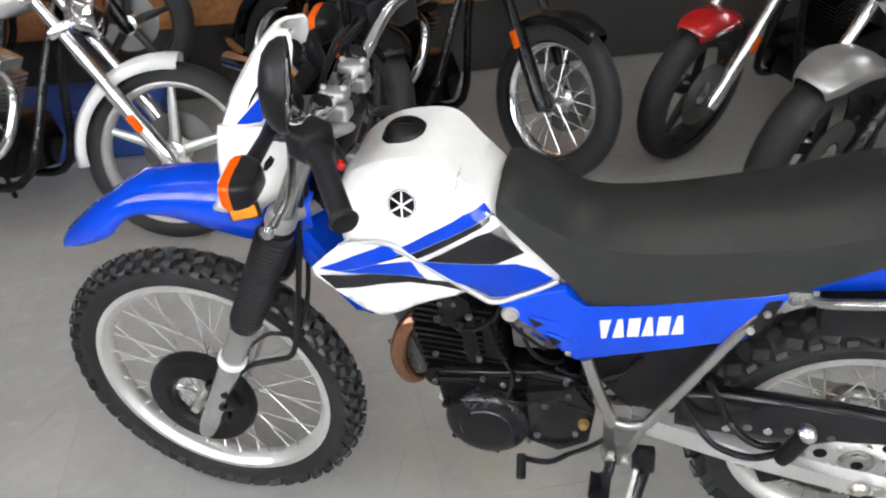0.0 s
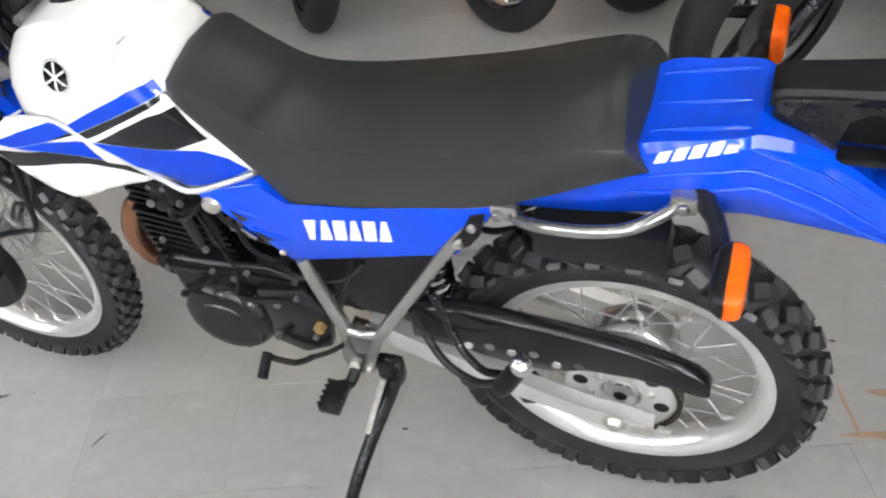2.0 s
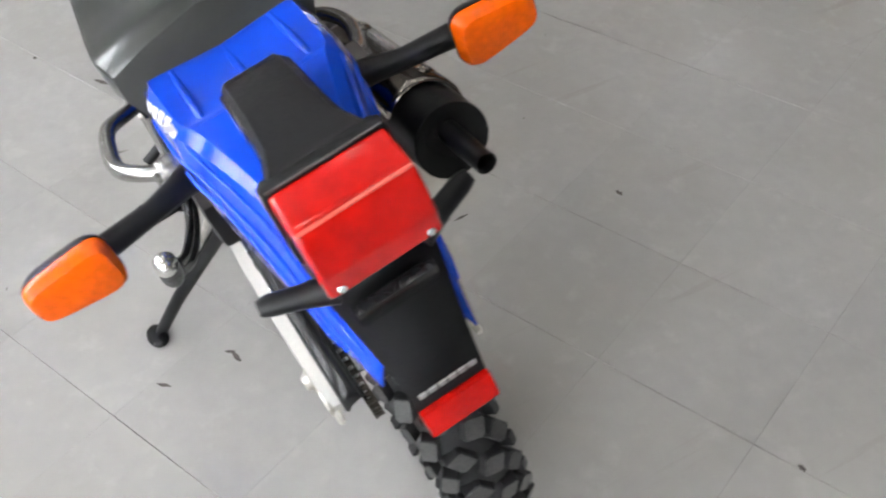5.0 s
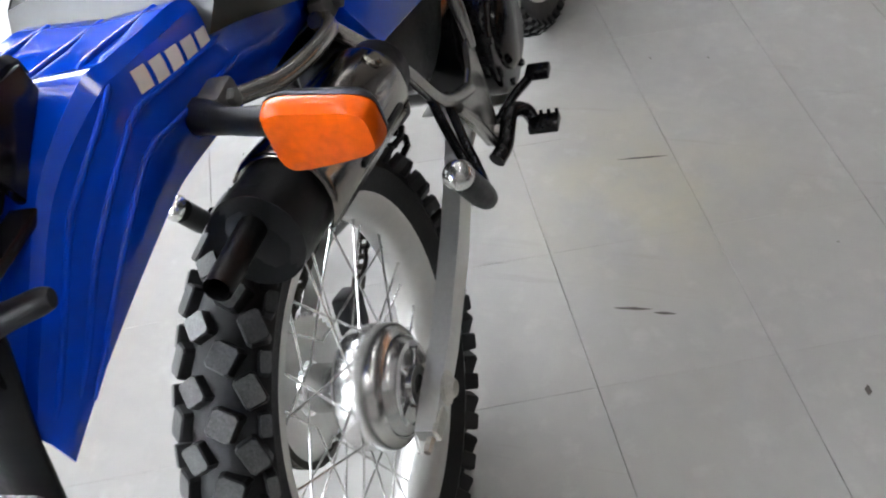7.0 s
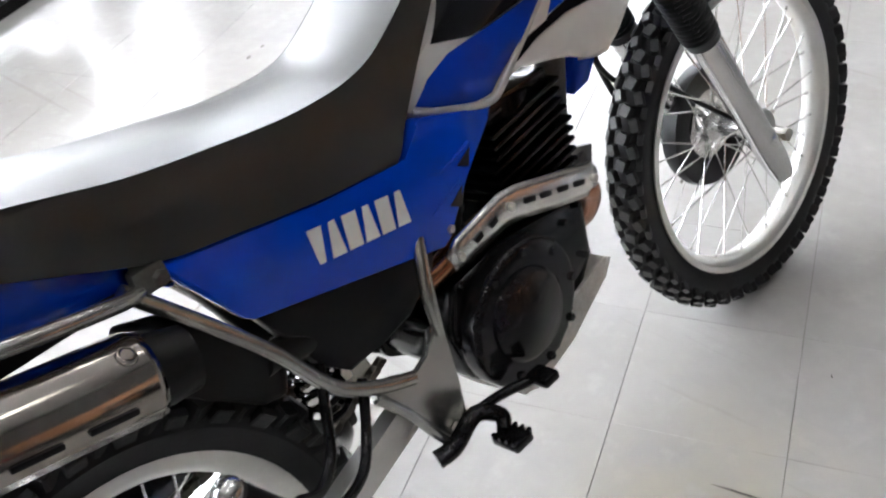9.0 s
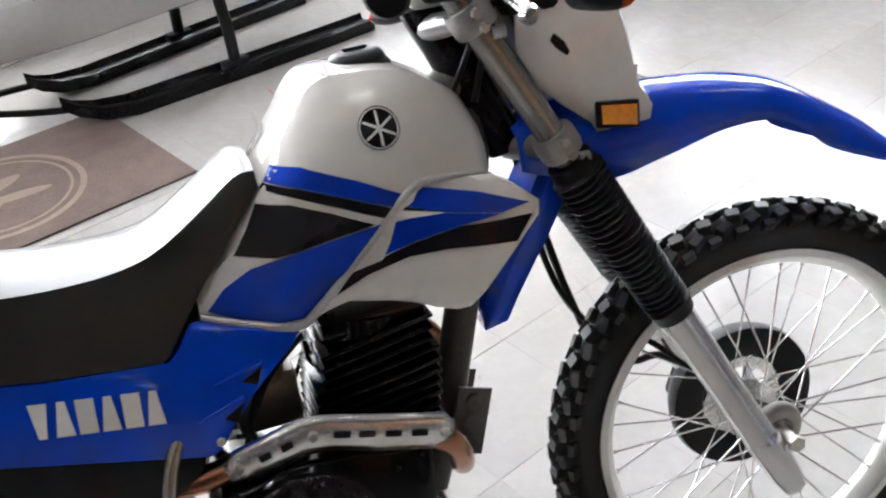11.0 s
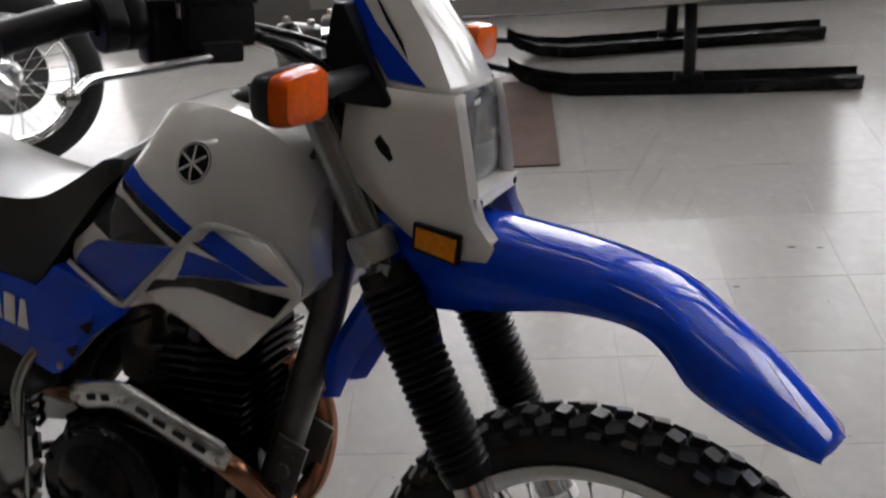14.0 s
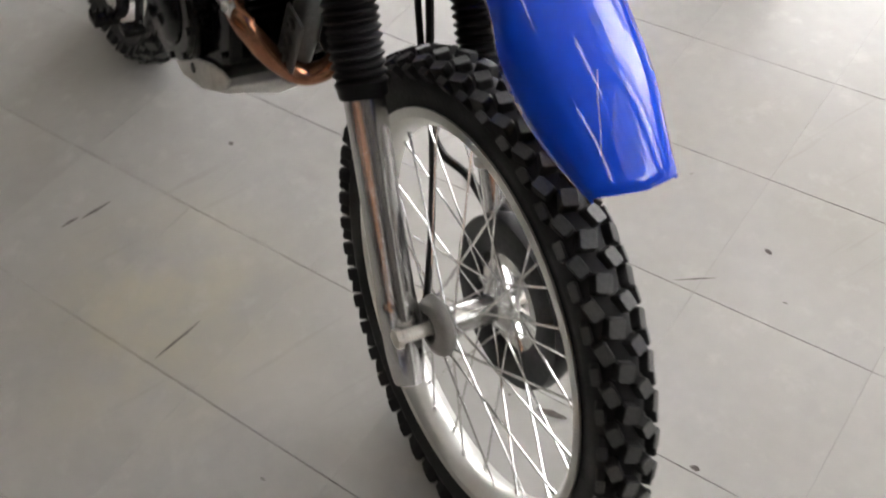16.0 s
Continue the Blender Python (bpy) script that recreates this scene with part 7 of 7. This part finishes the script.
skin(bm, [[Vector((1.16, y, 0.475 + 0.13 * (1 - (y / 0.222) ** 2))) for y in (0.222 * k / 6 for k in range(-6, 7))], [Vector((1.235 + 0.0 * y, y * 1.02, 0.482)) for y in (0.222 * k / 6 for k in range(-6, 7))]], False, False)
thicken(part("cockpit_bulkhead", bm, mat("dark_cockpit", (0.08, 0.08, 0.082), 0.6), sled, "dark cockpit front"), 0.006)
for s in (1, -1):
    bm = tube(BM(), [(1.2, s * 0.228, 0.478), (1.8, s * 0.24, 0.507), (2.25, s * 0.235, 0.532), (2.36, s * 0.225, 0.537)], 0.012, 10, 4)
    part("gunwale", bm, HULL, sled, "rounded rim of the hull")
    bm = BM()
    skin(bm, [[Vector((x, s * yc + dy * w, z + dz)) for dy, dz in ((-0.05, 0), (0.05, 0), (0.055, 0.045), (0.04, 0.05), (0.03, 0.03), (-0.03, 0.03), (-0.04, 0.05), (-0.055, 0.045))] for x, yc, z, w in ((1.17, 0.150, 0.075, 0.12), (1.21, 0.155, 0.045, 0.5), (1.28, 0.165, 0.018, 0.85), (1.40, 0.18, 0.0, 1.0), (1.9, 0.215, 0.0, 1.0), (2.38, 0.235, 0.002, 0.95))], True, True)
    ski = part("runner", bm, BLACK_GLOSS, sled, "long black runner with a turned-up tip")
    bm = tube(BM(), [(1.80, s * 0.208, 0.02), (1.80, s * 0.20, 0.16), (1.80, s * 0.17, 0.30)], 0.022, 12, 3)
    box(bm, (1.80, s * 0.208, 0.045), (0.10, 0.05, 0.035), 0.008)
    part("strut", bm, BLACK_PLASTIC, sled, "black strut")
bm = tube(BM(), [(1.22, -0.155, 0.065), (1.08, -0.10, 0.085), (0.92, 0.03, 0.10), (0.86, 0.12, 0.10), (0.98, 0.15, 0.09), (1.2, 0.155, 0.07)], 0.012, 8, 5)
part("front_bow", bm, BLACK_PLASTIC, sled, "bent black front bar between the runners")
bm = tube(BM(), [(0.62, 0.0, 0.33), (0.9, 0.0, 0.25), (1.4, 0, 0.245), (2.0, 0, 0.27), (2.3, 0, 0.305)], 0.018, 10, 4)
part("keel_bar", bm, BLACK_PLASTIC, sled, "black keel bar")
# blue cloth in the cockpit
bm = BM()
rings = []
for i in range(15):
    x = 1.92 + 0.42 * i / 14
    ring = []
    for j in range(13):
        t = j / 12
        y = -0.22 + 0.46 * t
        z = 0.51 + 0.19 * math.sin(math.pi * t) * (0.7 + 0.3 * math.sin(i * 0.8)) + 0.05 * noise.noise(Vector((x * 7, y * 9, 1.3))) + (0.05 if 4 < i < 11 else 0)
        ring.append(Vector((x, y, z)))
    rings.append(ring)
skin(bm, rings, False, False)
cloth = part("blue_cloth", bm, mat("violet_blue_cloth", (0.07, 0.06, 0.30), 0.85, var=0.15, scale=30, bump=0.3, bscale=400))
cloth.matrix_world = sled.matrix_world
thicken(cloth, 0.012)
tagged(cloth, "crumpled violet-blue cloth lying in the sled", "cloth")
# red bow in the window
RIBBON = mat("red_ribbon", (0.62, 0.03, 0.03), 0.5, var=0.2, scale=30)
bow = part("red_bow", lathe(BM(), [(0.0001, 0.014), (0.010, 0.010), (0.014, 0.0), (0.010, -0.010), (0.0001, -0.014)], (0, 0, 0), 12), RIBBON)
for k in range(26):
    a, b = rnd.uniform(0, 6.28), rnd.uniform(-1.2, 1.2)
    d = Vector((math.cos(a) * math.cos(b), math.sin(a) * math.cos(b), math.sin(b)))
    part("ribbon_loop", tube(BM(), [d * 0.008, d * 0.035 + Vector((0.01, 0, 0.012)), d * 0.055, d * 0.03 + Vector((-0.012, 0.01, 0))], 0.012, 6, 3, flat=0.35), RIBBON, bow)
bow.matrix_world = BW @ Matrix.Translation((0.93, WALL_V - 0.09, 0.47)) @ Matrix.Diagonal((1.35, 1.2, 1.35, 1))
tagged(bow, "bright red ribbon bow in front of the window pane", "bow")

# ---------------------------------------------------------------- other motorcycles
DISC = mat("brake_disc_steel", (0.13, 0.13, 0.125), 0.35, 0.8, var=0.02, scale=4, rvar=0.02)


def parked(label, front, heading, lean=7, fender=None, fork=CHROME, tyre_w=0.11, R=0.32, spoked=True, rimmat=RIM, tankmat=BLACK_GLOSS, fork_rake=32, steer_turn=0, fender_long=0.9, knobs=False, fender_shift=0, upper=None, rim_ratio=0.74):
    """A parked motorcycle: front, where its front tyre stands; heading, the way it faces, in degrees from +x."""
    root = new("parked_motorcycle")
    tagged(root, label, "motorcycle", "row of parked motorcycles")
    wb = 1.55
    root.matrix_world = Matrix.Translation((front[0], front[1], 0)) @ pose(0, 0, 0, 0, 0, heading) @ pose(0, 0, 0, -lean) @ Matrix.Translation((-wb, 0, 0))
    fc, rc = Vector((wb, 0, R)), Vector((0, 0, R))
    turn = Matrix.Translation(fc) @ Matrix.Rotation(radians(steer_turn), 4, "Z") @ Matrix.Translation(-fc)

    def fp(name, bm, material, parent, lab="", **k):
        bm.transform(turn)
        return part(name, bm, material, parent, lab, **k)
    rr = R * rim_ratio
    for c, nm, w in ((fc, "front_wheel", tyre_w), (rc, "rear_wheel", tyre_w * 1.3)):
        mk = fp if c is fc else part
        wh = mk(nm, rim(BM(), c, rr, w * 0.62, 0.028, 40), rimmat, root)
        if knobs:
            rows = [(0.012, 0.0, 0.022, 0.022, 0.2), (-0.012, 0.5, 0.022, 0.022, -0.2), (0.036, 0.5, 0.018, 0.024, 0), (-0.036, 0.0, 0.018, 0.024, 0)]
            mk("tyre", tyre(BM(), c, R, rr, w, rows, 36, (0.02, 0.02, 0.011), 40), [RUBBER, RUBBER_TOP], wh, "black tyre", sharp=30)
        else:
            mk("tyre", road_tyre(BM(), c, R, rr, w, 44), RUBBER, wh, "black road tyre")
        mk("hub", lathe(BM(), [(0.012, 0.06), (0.045, 0.055), (0.045, 0.04), (0.025, 0.03), (0.025, -0.03), (0.045, -0.04), (0.045, -0.055), (0.012, -0.06)], c, 24), ALLOY, wh)
        if spoked and c is fc:
            cc = Vector(c)
            for i in range(28):
                side = 1 if i % 2 else -1
                a = 2 * math.pi * i / 28
                b = a - (0.8 if (i // 2) % 2 else -0.8)
                mk("spoke", tube(BM(), [cc + Vector((0.045 * math.cos(b), side * 0.045, 0.045 * math.sin(b))), cc + Vector(((rr - 0.02) * math.cos(a), side * 0.006, (rr - 0.02) * math.sin(a)))], 0.0022, 5, 1), STEEL, wh)
        else:
            bm = BM()
            for i in range(5):
                a = 2 * math.pi * i / 5 + 0.3
                u = Vector((math.cos(a), 0, math.sin(a)))
                tube(bm, [c + u * 0.03, c + u * (rr - 0.02)], [0.022, 0.014], 8, 1)
            mk("cast_spokes", bm, rimmat, wh)
        if c is fc:
            mk("brake_disc", lathe(BM(), [(0.055, 0.052), (0.135, 0.052), (0.135, 0.057), (0.055, 0.057)], c, 36, closed=True), DISC, wh, "dull steel brake disc")
    tr = radians(fork_rake)
    ax = Vector((-math.sin(tr), 0, math.cos(tr)))
    for s in (1, -1):
        y = s * (tyre_w / 2 + 0.045)
        b = fc + Vector((0.02, y, -0.03))
        fl = fp("fork_leg", tube(BM(), [b, b + ax * 0.06, b + ax * 0.34], [0.022, 0.030, 0.030], 14, 2), fork, root, "fork lower leg")
        fp("stanchion", tube(BM(), [b + ax * 0.33, b + ax * 0.74], 0.022, 12, 1), upper or fork, fl, "fork tube")
        fp("front_reflector", box(BM(), b + ax * (0.20 if fender is WHITE_FENDER else 0.30) + Vector((0.0, s * 0.032, 0)), (0.03, 0.008, 0.07), 0.003, Euler((0, -tr, 0)).to_matrix()), ORANGE, fl, "orange reflector")
    top = fc + ax * 0.70
    for d in (0.56, 0.70):
        fp("fork_clamp", box(BM(), fc + ax * d, (0.07, tyre_w + 0.17, 0.035), 0.01, Euler((0, -tr, 0)).to_matrix()), ALLOY, root)
    fp("headlamp", lathe(BM(), [(0.0001, -0.10), (0.05, -0.085), (0.085, -0.03), (0.092, 0.02), (0.085, 0.03), (0.0001, 0.045)], fc + ax * 0.62 + Vector((0.12, 0, 0)), 28, (1, 0, 0)), CHROME, root, "round chromed headlamp")
    fp("handlebar", tube(BM(), [top + Vector((-0.30, 0.40, 0.16)), top + Vector((-0.16, 0.32, 0.20)), top + Vector((-0.02, 0.10, 0.08)), top + Vector((-0.02, -0.10, 0.08)), top + Vector((-0.16, -0.32, 0.20)), top + Vector((-0.30, -0.40, 0.16))], 0.012, 10, 5), CHROME, root, "chromed handlebar")
    if fender:
        a0, a1 = radians(90 + fender_shift - 62 * fender_long), radians(90 + fender_shift + 62 * fender_long)
        rings = []
        for i in range(13):
            a = a0 + (a1 - a0) * i / 12
            endk = 1 - 0.35 * abs(i - 6) ** 3 / 216
            w = (tyre_w / 2 + 0.022) * endk
            rr2 = R + 0.028
            u = Vector((math.cos(a), 0, math.sin(a)))
            rings.append([fc + u * (rr2 - drop) + Vector((0, y, 0)) for y, drop in ((-w, 0.055), (-w * 0.95, 0.022), (-w * 0.6, 0.004), (0, 0), (w * 0.6, 0.004), (w * 0.95, 0.022), (w, 0.055))])
        bm = BM()
        skin(bm, rings, False, False)
        thicken(fp("front_fender", bm, fender, root, "smooth painted front fender"), 0.004)
    bm = tube(BM(), [(1.12, 0, 0.92), (1.05, 0.05, 0.60), (0.98, 0.12, 0.24), (0.75, 0.13, 0.18), (0.30, 0.13, 0.22)], 0.018, 10, 4)
    tube(bm, [(1.12, 0, 0.92), (1.05, -0.05, 0.60), (0.98, -0.12, 0.24), (0.75, -0.13, 0.18), (0.30, -0.13, 0.22)], 0.018, 10, 4)
    tube(bm, [(1.14, 0, 0.95), (0.8, 0, 0.80), (0.45, 0, 0.62), (0.2, 0, 0.45)], 0.022, 10, 3)
    tube(bm, [(0.30, 0.13, 0.24), (0.0, 0.12, R), (0.35, 0.11, 0.6)], 0.016, 8, 3)
    tube(bm, [(0.30, -0.13, 0.24), (0.0, -0.12, R), (0.35, -0.11, 0.6)], 0.016, 8, 3)
    part("frame", bm, BLACK_GLOSS, root, "black tubular frame")
    bm = BM()
    plate(bm, [(0.50, 0.24), (0.92, 0.22), (0.96, 0.34), (0.90, 0.44), (0.52, 0.46), (0.44, 0.36)], -0.14, 0.14, 0.02)
    part("crankcase", bm, ENGINE, root, "engine crankcase")
    for tilt in (-24, 22):
        d = Vector((math.sin(radians(tilt)), 0, math.cos(radians(tilt))))
        foot, turned, metal = Vector((0.72, 0, 0.42)), Euler((0, radians(tilt), 0)).to_matrix(), ALLOY if fork is CHROME else ENGINE
        cyl = part("cylinder", tube(BM(), [foot, foot + d * 0.24], 0.055, 14, 1), metal, root, "finned engine cylinder")
        part("cylinder_head", box(BM(), foot + d * 0.25, (0.12, 0.13, 0.05), 0.012, turned), metal, cyl)
        for k in range(10):
            part("cooling_fin", box(BM(), foot + d * (0.02 + k * 0.021), (0.15, 0.17, 0.010), 0.002, turned), metal, cyl)
    part("engine_cover", lathe(BM(), [(0.0001, 0.03), (0.07, 0.028), (0.09, 0.012), (0.093, 0.0)], (0.80, 0.14, 0.33), 30), CHROME, root, "round polished engine cover")
    part("engine_cover", lathe(BM(), [(0.0001, 0.03), (0.07, 0.028), (0.09, 0.012), (0.093, 0.0)], (0.72, -0.14, 0.34), 30, (0, -1, 0)), CHROME, root, "round polished engine cover")
    bm = tube(BM(), [(0.84, -0.06, 0.62), (0.96, -0.12, 0.54), (0.92, -0.17, 0.34), (0.70, -0.19, 0.26), (0.35, -0.20, 0.27), (-0.25, -0.20, 0.30)], [0.021, 0.021, 0.021, 0.024, 0.042, 0.042], 14, 5)
    part("exhaust", bm, CHROME, root, "chromed exhaust pipe")
    bm = half_loft(BM(), [(0.48, [(0.05, 0.80), (0.08, 0.82), (0.07, 0.87), (0, 0.89)]), (0.62, [(0.08, 0.78), (0.13, 0.82), (0.115, 0.90), (0, 0.935)]), (0.85, [(0.09, 0.80), (0.155, 0.84), (0.135, 0.93), (0, 0.97)]), (1.02, [(0.06, 0.86), (0.10, 0.88), (0.09, 0.93), (0, 0.955)]), (1.07, [(0.03, 0.89), (0.05, 0.90), (0.045, 0.92), (0, 0.93)])], 4, True, True)
    part("fuel_tank", bm, tankmat, root, "painted fuel tank", sharp=60)
    bm = half_loft(BM(), [(-0.10, [(0.05, 0.76), (0.09, 0.77), (0.085, 0.82), (0, 0.83)]), (0.10, [(0.08, 0.70), (0.14, 0.72), (0.13, 0.79), (0, 0.80)]), (0.32, [(0.10, 0.66), (0.16, 0.68), (0.14, 0.74), (0, 0.75)]), (0.50, [(0.07, 0.70), (0.10, 0.72), (0.09, 0.79), (0, 0.80)])], 4, True, True)
    part("seat", bm, SEAT, root, "black saddle", sharp=60)
    bm = BM()
    rings = []
    for i in range(11):
        a = radians(40 + 130 * i / 10)
        u = Vector((math.cos(a), 0, math.sin(a)))
        w = tyre_w * 0.65 + 0.03
        rings.append([rc + u * (R + 0.045 - dd) + Vector((0, y, 0)) for y, dd in ((-w, 0.08), (-w * 0.9, 0.02), (0, 0), (w * 0.9, 0.02), (w, 0.08))])
    skin(bm, rings, False, False)
    thicken(part("rear_fender", bm, fender or BLACK_GLOSS, root, "painted rear fender"), 0.004)
    part("side_stand", tube(BM(), [(0.62, 0.13, 0.22), (0.58, 0.24, 0.033)], 0.012, 8, 1), BLACK_GLOSS, root)
    return root


WHITE_FENDER = mat("white_enamel", (0.78, 0.78, 0.77), 0.2, var=0.03, coat=0.5)
RED_FENDER = mat("candy_red_enamel", (0.35, 0.008, 0.008), 0.18, var=0.1, coat=0.8)
SILVER_FENDER = mat("silver_enamel", (0.36, 0.355, 0.34), 0.30, 0.6, var=0.03, scale=2, coat=0.3, rvar=0.01)
BLACK_RIM = mat("black_wheel", (0.02, 0.02, 0.02), 0.35)
ORANGE_TANK = mat("orange_enamel", (0.6, 0.12, 0.01), 0.25, coat=0.5)
parked("white and chrome cruiser motorcycle with a pale front wheel", (2.16, -1.33), 175, 7, WHITE_FENDER, CHROME, 0.12, 0.335, False, RIM, WHITE_FENDER, 36, 18, 0.85, False, 45, None, 0.80)
parked("black motorcycle with a wire-spoked front wheel", (0.87, -2.04), 153, 7, BLACK_GLOSS, BLACK_GLOSS, 0.10, 0.33, True, CHROME, BLACK_GLOSS, 28, -8, 0.6)
parked("dark motorcycle with a candy red front fender", (0.39, -2.38), 48, 16, RED_FENDER, ALLOY, 0.13, 0.32, False, BLACK_RIM, RED_FENDER, 33, 8, 0.45)
parked("dark motorcycle with a silver front fender", (-0.02, -1.66), 42, 16, SILVER_FENDER, BLACK_GLOSS, 0.15, 0.33, False, BLACK_RIM, SILVER_FENDER, 33, 8, 0.5, False, 0, CHROME)
parked("black motorcycle with orange bodywork", (1.58, -1.90), 128, 7, BLACK_GLOSS, BLACK_GLOSS, 0.12, 0.32, False, BLACK_RIM, ORANGE_TANK, 28, 0, 0.6)
bw = BW @ Vector((3.23, 1.82, 0))
parked("dirt motorcycle with a wire-spoked front wheel", (bw.x, bw.y), 200, 6, None, ALLOY, 0.085, 0.34, True, RIM, BLUE, 27, 0, 0.5, True)
bw = BW @ Vector((3.10, 3.16, 0))
parked("dark motorcycle standing behind the sled", (bw.x, bw.y), 200, 6, BLACK_GLOSS, BLACK_GLOSS, 0.11, 0.31, False, BLACK_RIM, BLACK_GLOSS, 28)
parked("dark motorcycle with a chromed spoked wheel by the windows", (-1.05, 1.42), 48, 5, None, CHROME, 0.11, 0.31, True, CHROME, BLACK_GLOSS, 32)
plat = new("platform")
plat.matrix_world = BW @ Matrix.Translation((2.6, -3.35, 0))
tagged(plat, "low blue painted display platform by the back wall", "platform")
part("platform_box", box(BM(), (0, 0, 0.11), (1.9, 0.5, 0.22), 0.006), BLUE_TARP, plat)
part("platform_top", box(BM(), (0, 0, 0.232), (1.94, 0.54, 0.024), 0.006), BLUE_TARP, plat)
bw = BW @ Vector((1.75, -3.35, 0.0))
pk = parked("black motorcycle with cast wheels on the blue platform", (bw.x, bw.y), 180 + TURN, 5, BLACK_GLOSS, BLACK_GLOSS, 0.12, 0.31, False, BLACK_RIM, BLACK_GLOSS, 28)
pk.location.z = 0.246


# ---------------------------------------------------------------- floor tiles
S, GAP, PHU, PHV = 0.305, 0.0010, 0.79, 0.005
def tile_mesh():
    bm = BM()
    box(bm, (0, 0, -0.0035), (S - GAP * 0.25, S - GAP * 1.1, 0.006))
    bmesh.ops.bevel(bm, geom=[e for e in bm.edges if e.verts[0].co.z > -0.001 and e.verts[1].co.z > -0.001], offset=0.0004, segments=1, affect="EDGES")
    me = bpy.data.meshes.new("tile")
    bm.to_mesh(me)
    bm.free()
    me.materials.append(TILE)
    return me
tm = tile_mesh()
tile_v, tile_f = np.array([v.co[:] for v in tm.vertices]), [list(p.vertices) for p in tm.polygons]
near, far = [], []
for i in range(-19, 26):
    for j in range(-14, 12):
        u, v = PHU + (i + 0.5) * S, PHV + (j + 0.5) * S
        if U0 < u < U1 and BACK_V < v < wall_v(u):
            (near if -1.7 < u < 3.2 and -1.6 < v < 1.9 else far).append((u, v))
near.sort(key=lambda q: (q[0] - 0.9) ** 2 + (q[1] - 0.1) ** 2)
near, far = near[:290], near[290:] + far
for u, v in near:
    t = new("tile", tm)
    t.parent = floor
    t.location = (u, v, -0.0005 + 0.0003 * rnd.random())
    t.rotation_euler = (rnd.uniform(-0.0006, 0.0006), rnd.uniform(-0.0006, 0.0006), 0)
vs, fs = [], []
for u, v in far:
    o = len(vs)
    vs += (tile_v + (u, v, -0.0005)).tolist()
    fs += [[o + k for k in f] for f in tile_f]
me = bpy.data.meshes.new("outer_tiles")
me.from_pydata(vs, [], fs)
me.materials.append(TILE)
ft = new("outer_tiles", me)
ft.parent = floor
tagged(ft, "", "", "", "stuff")
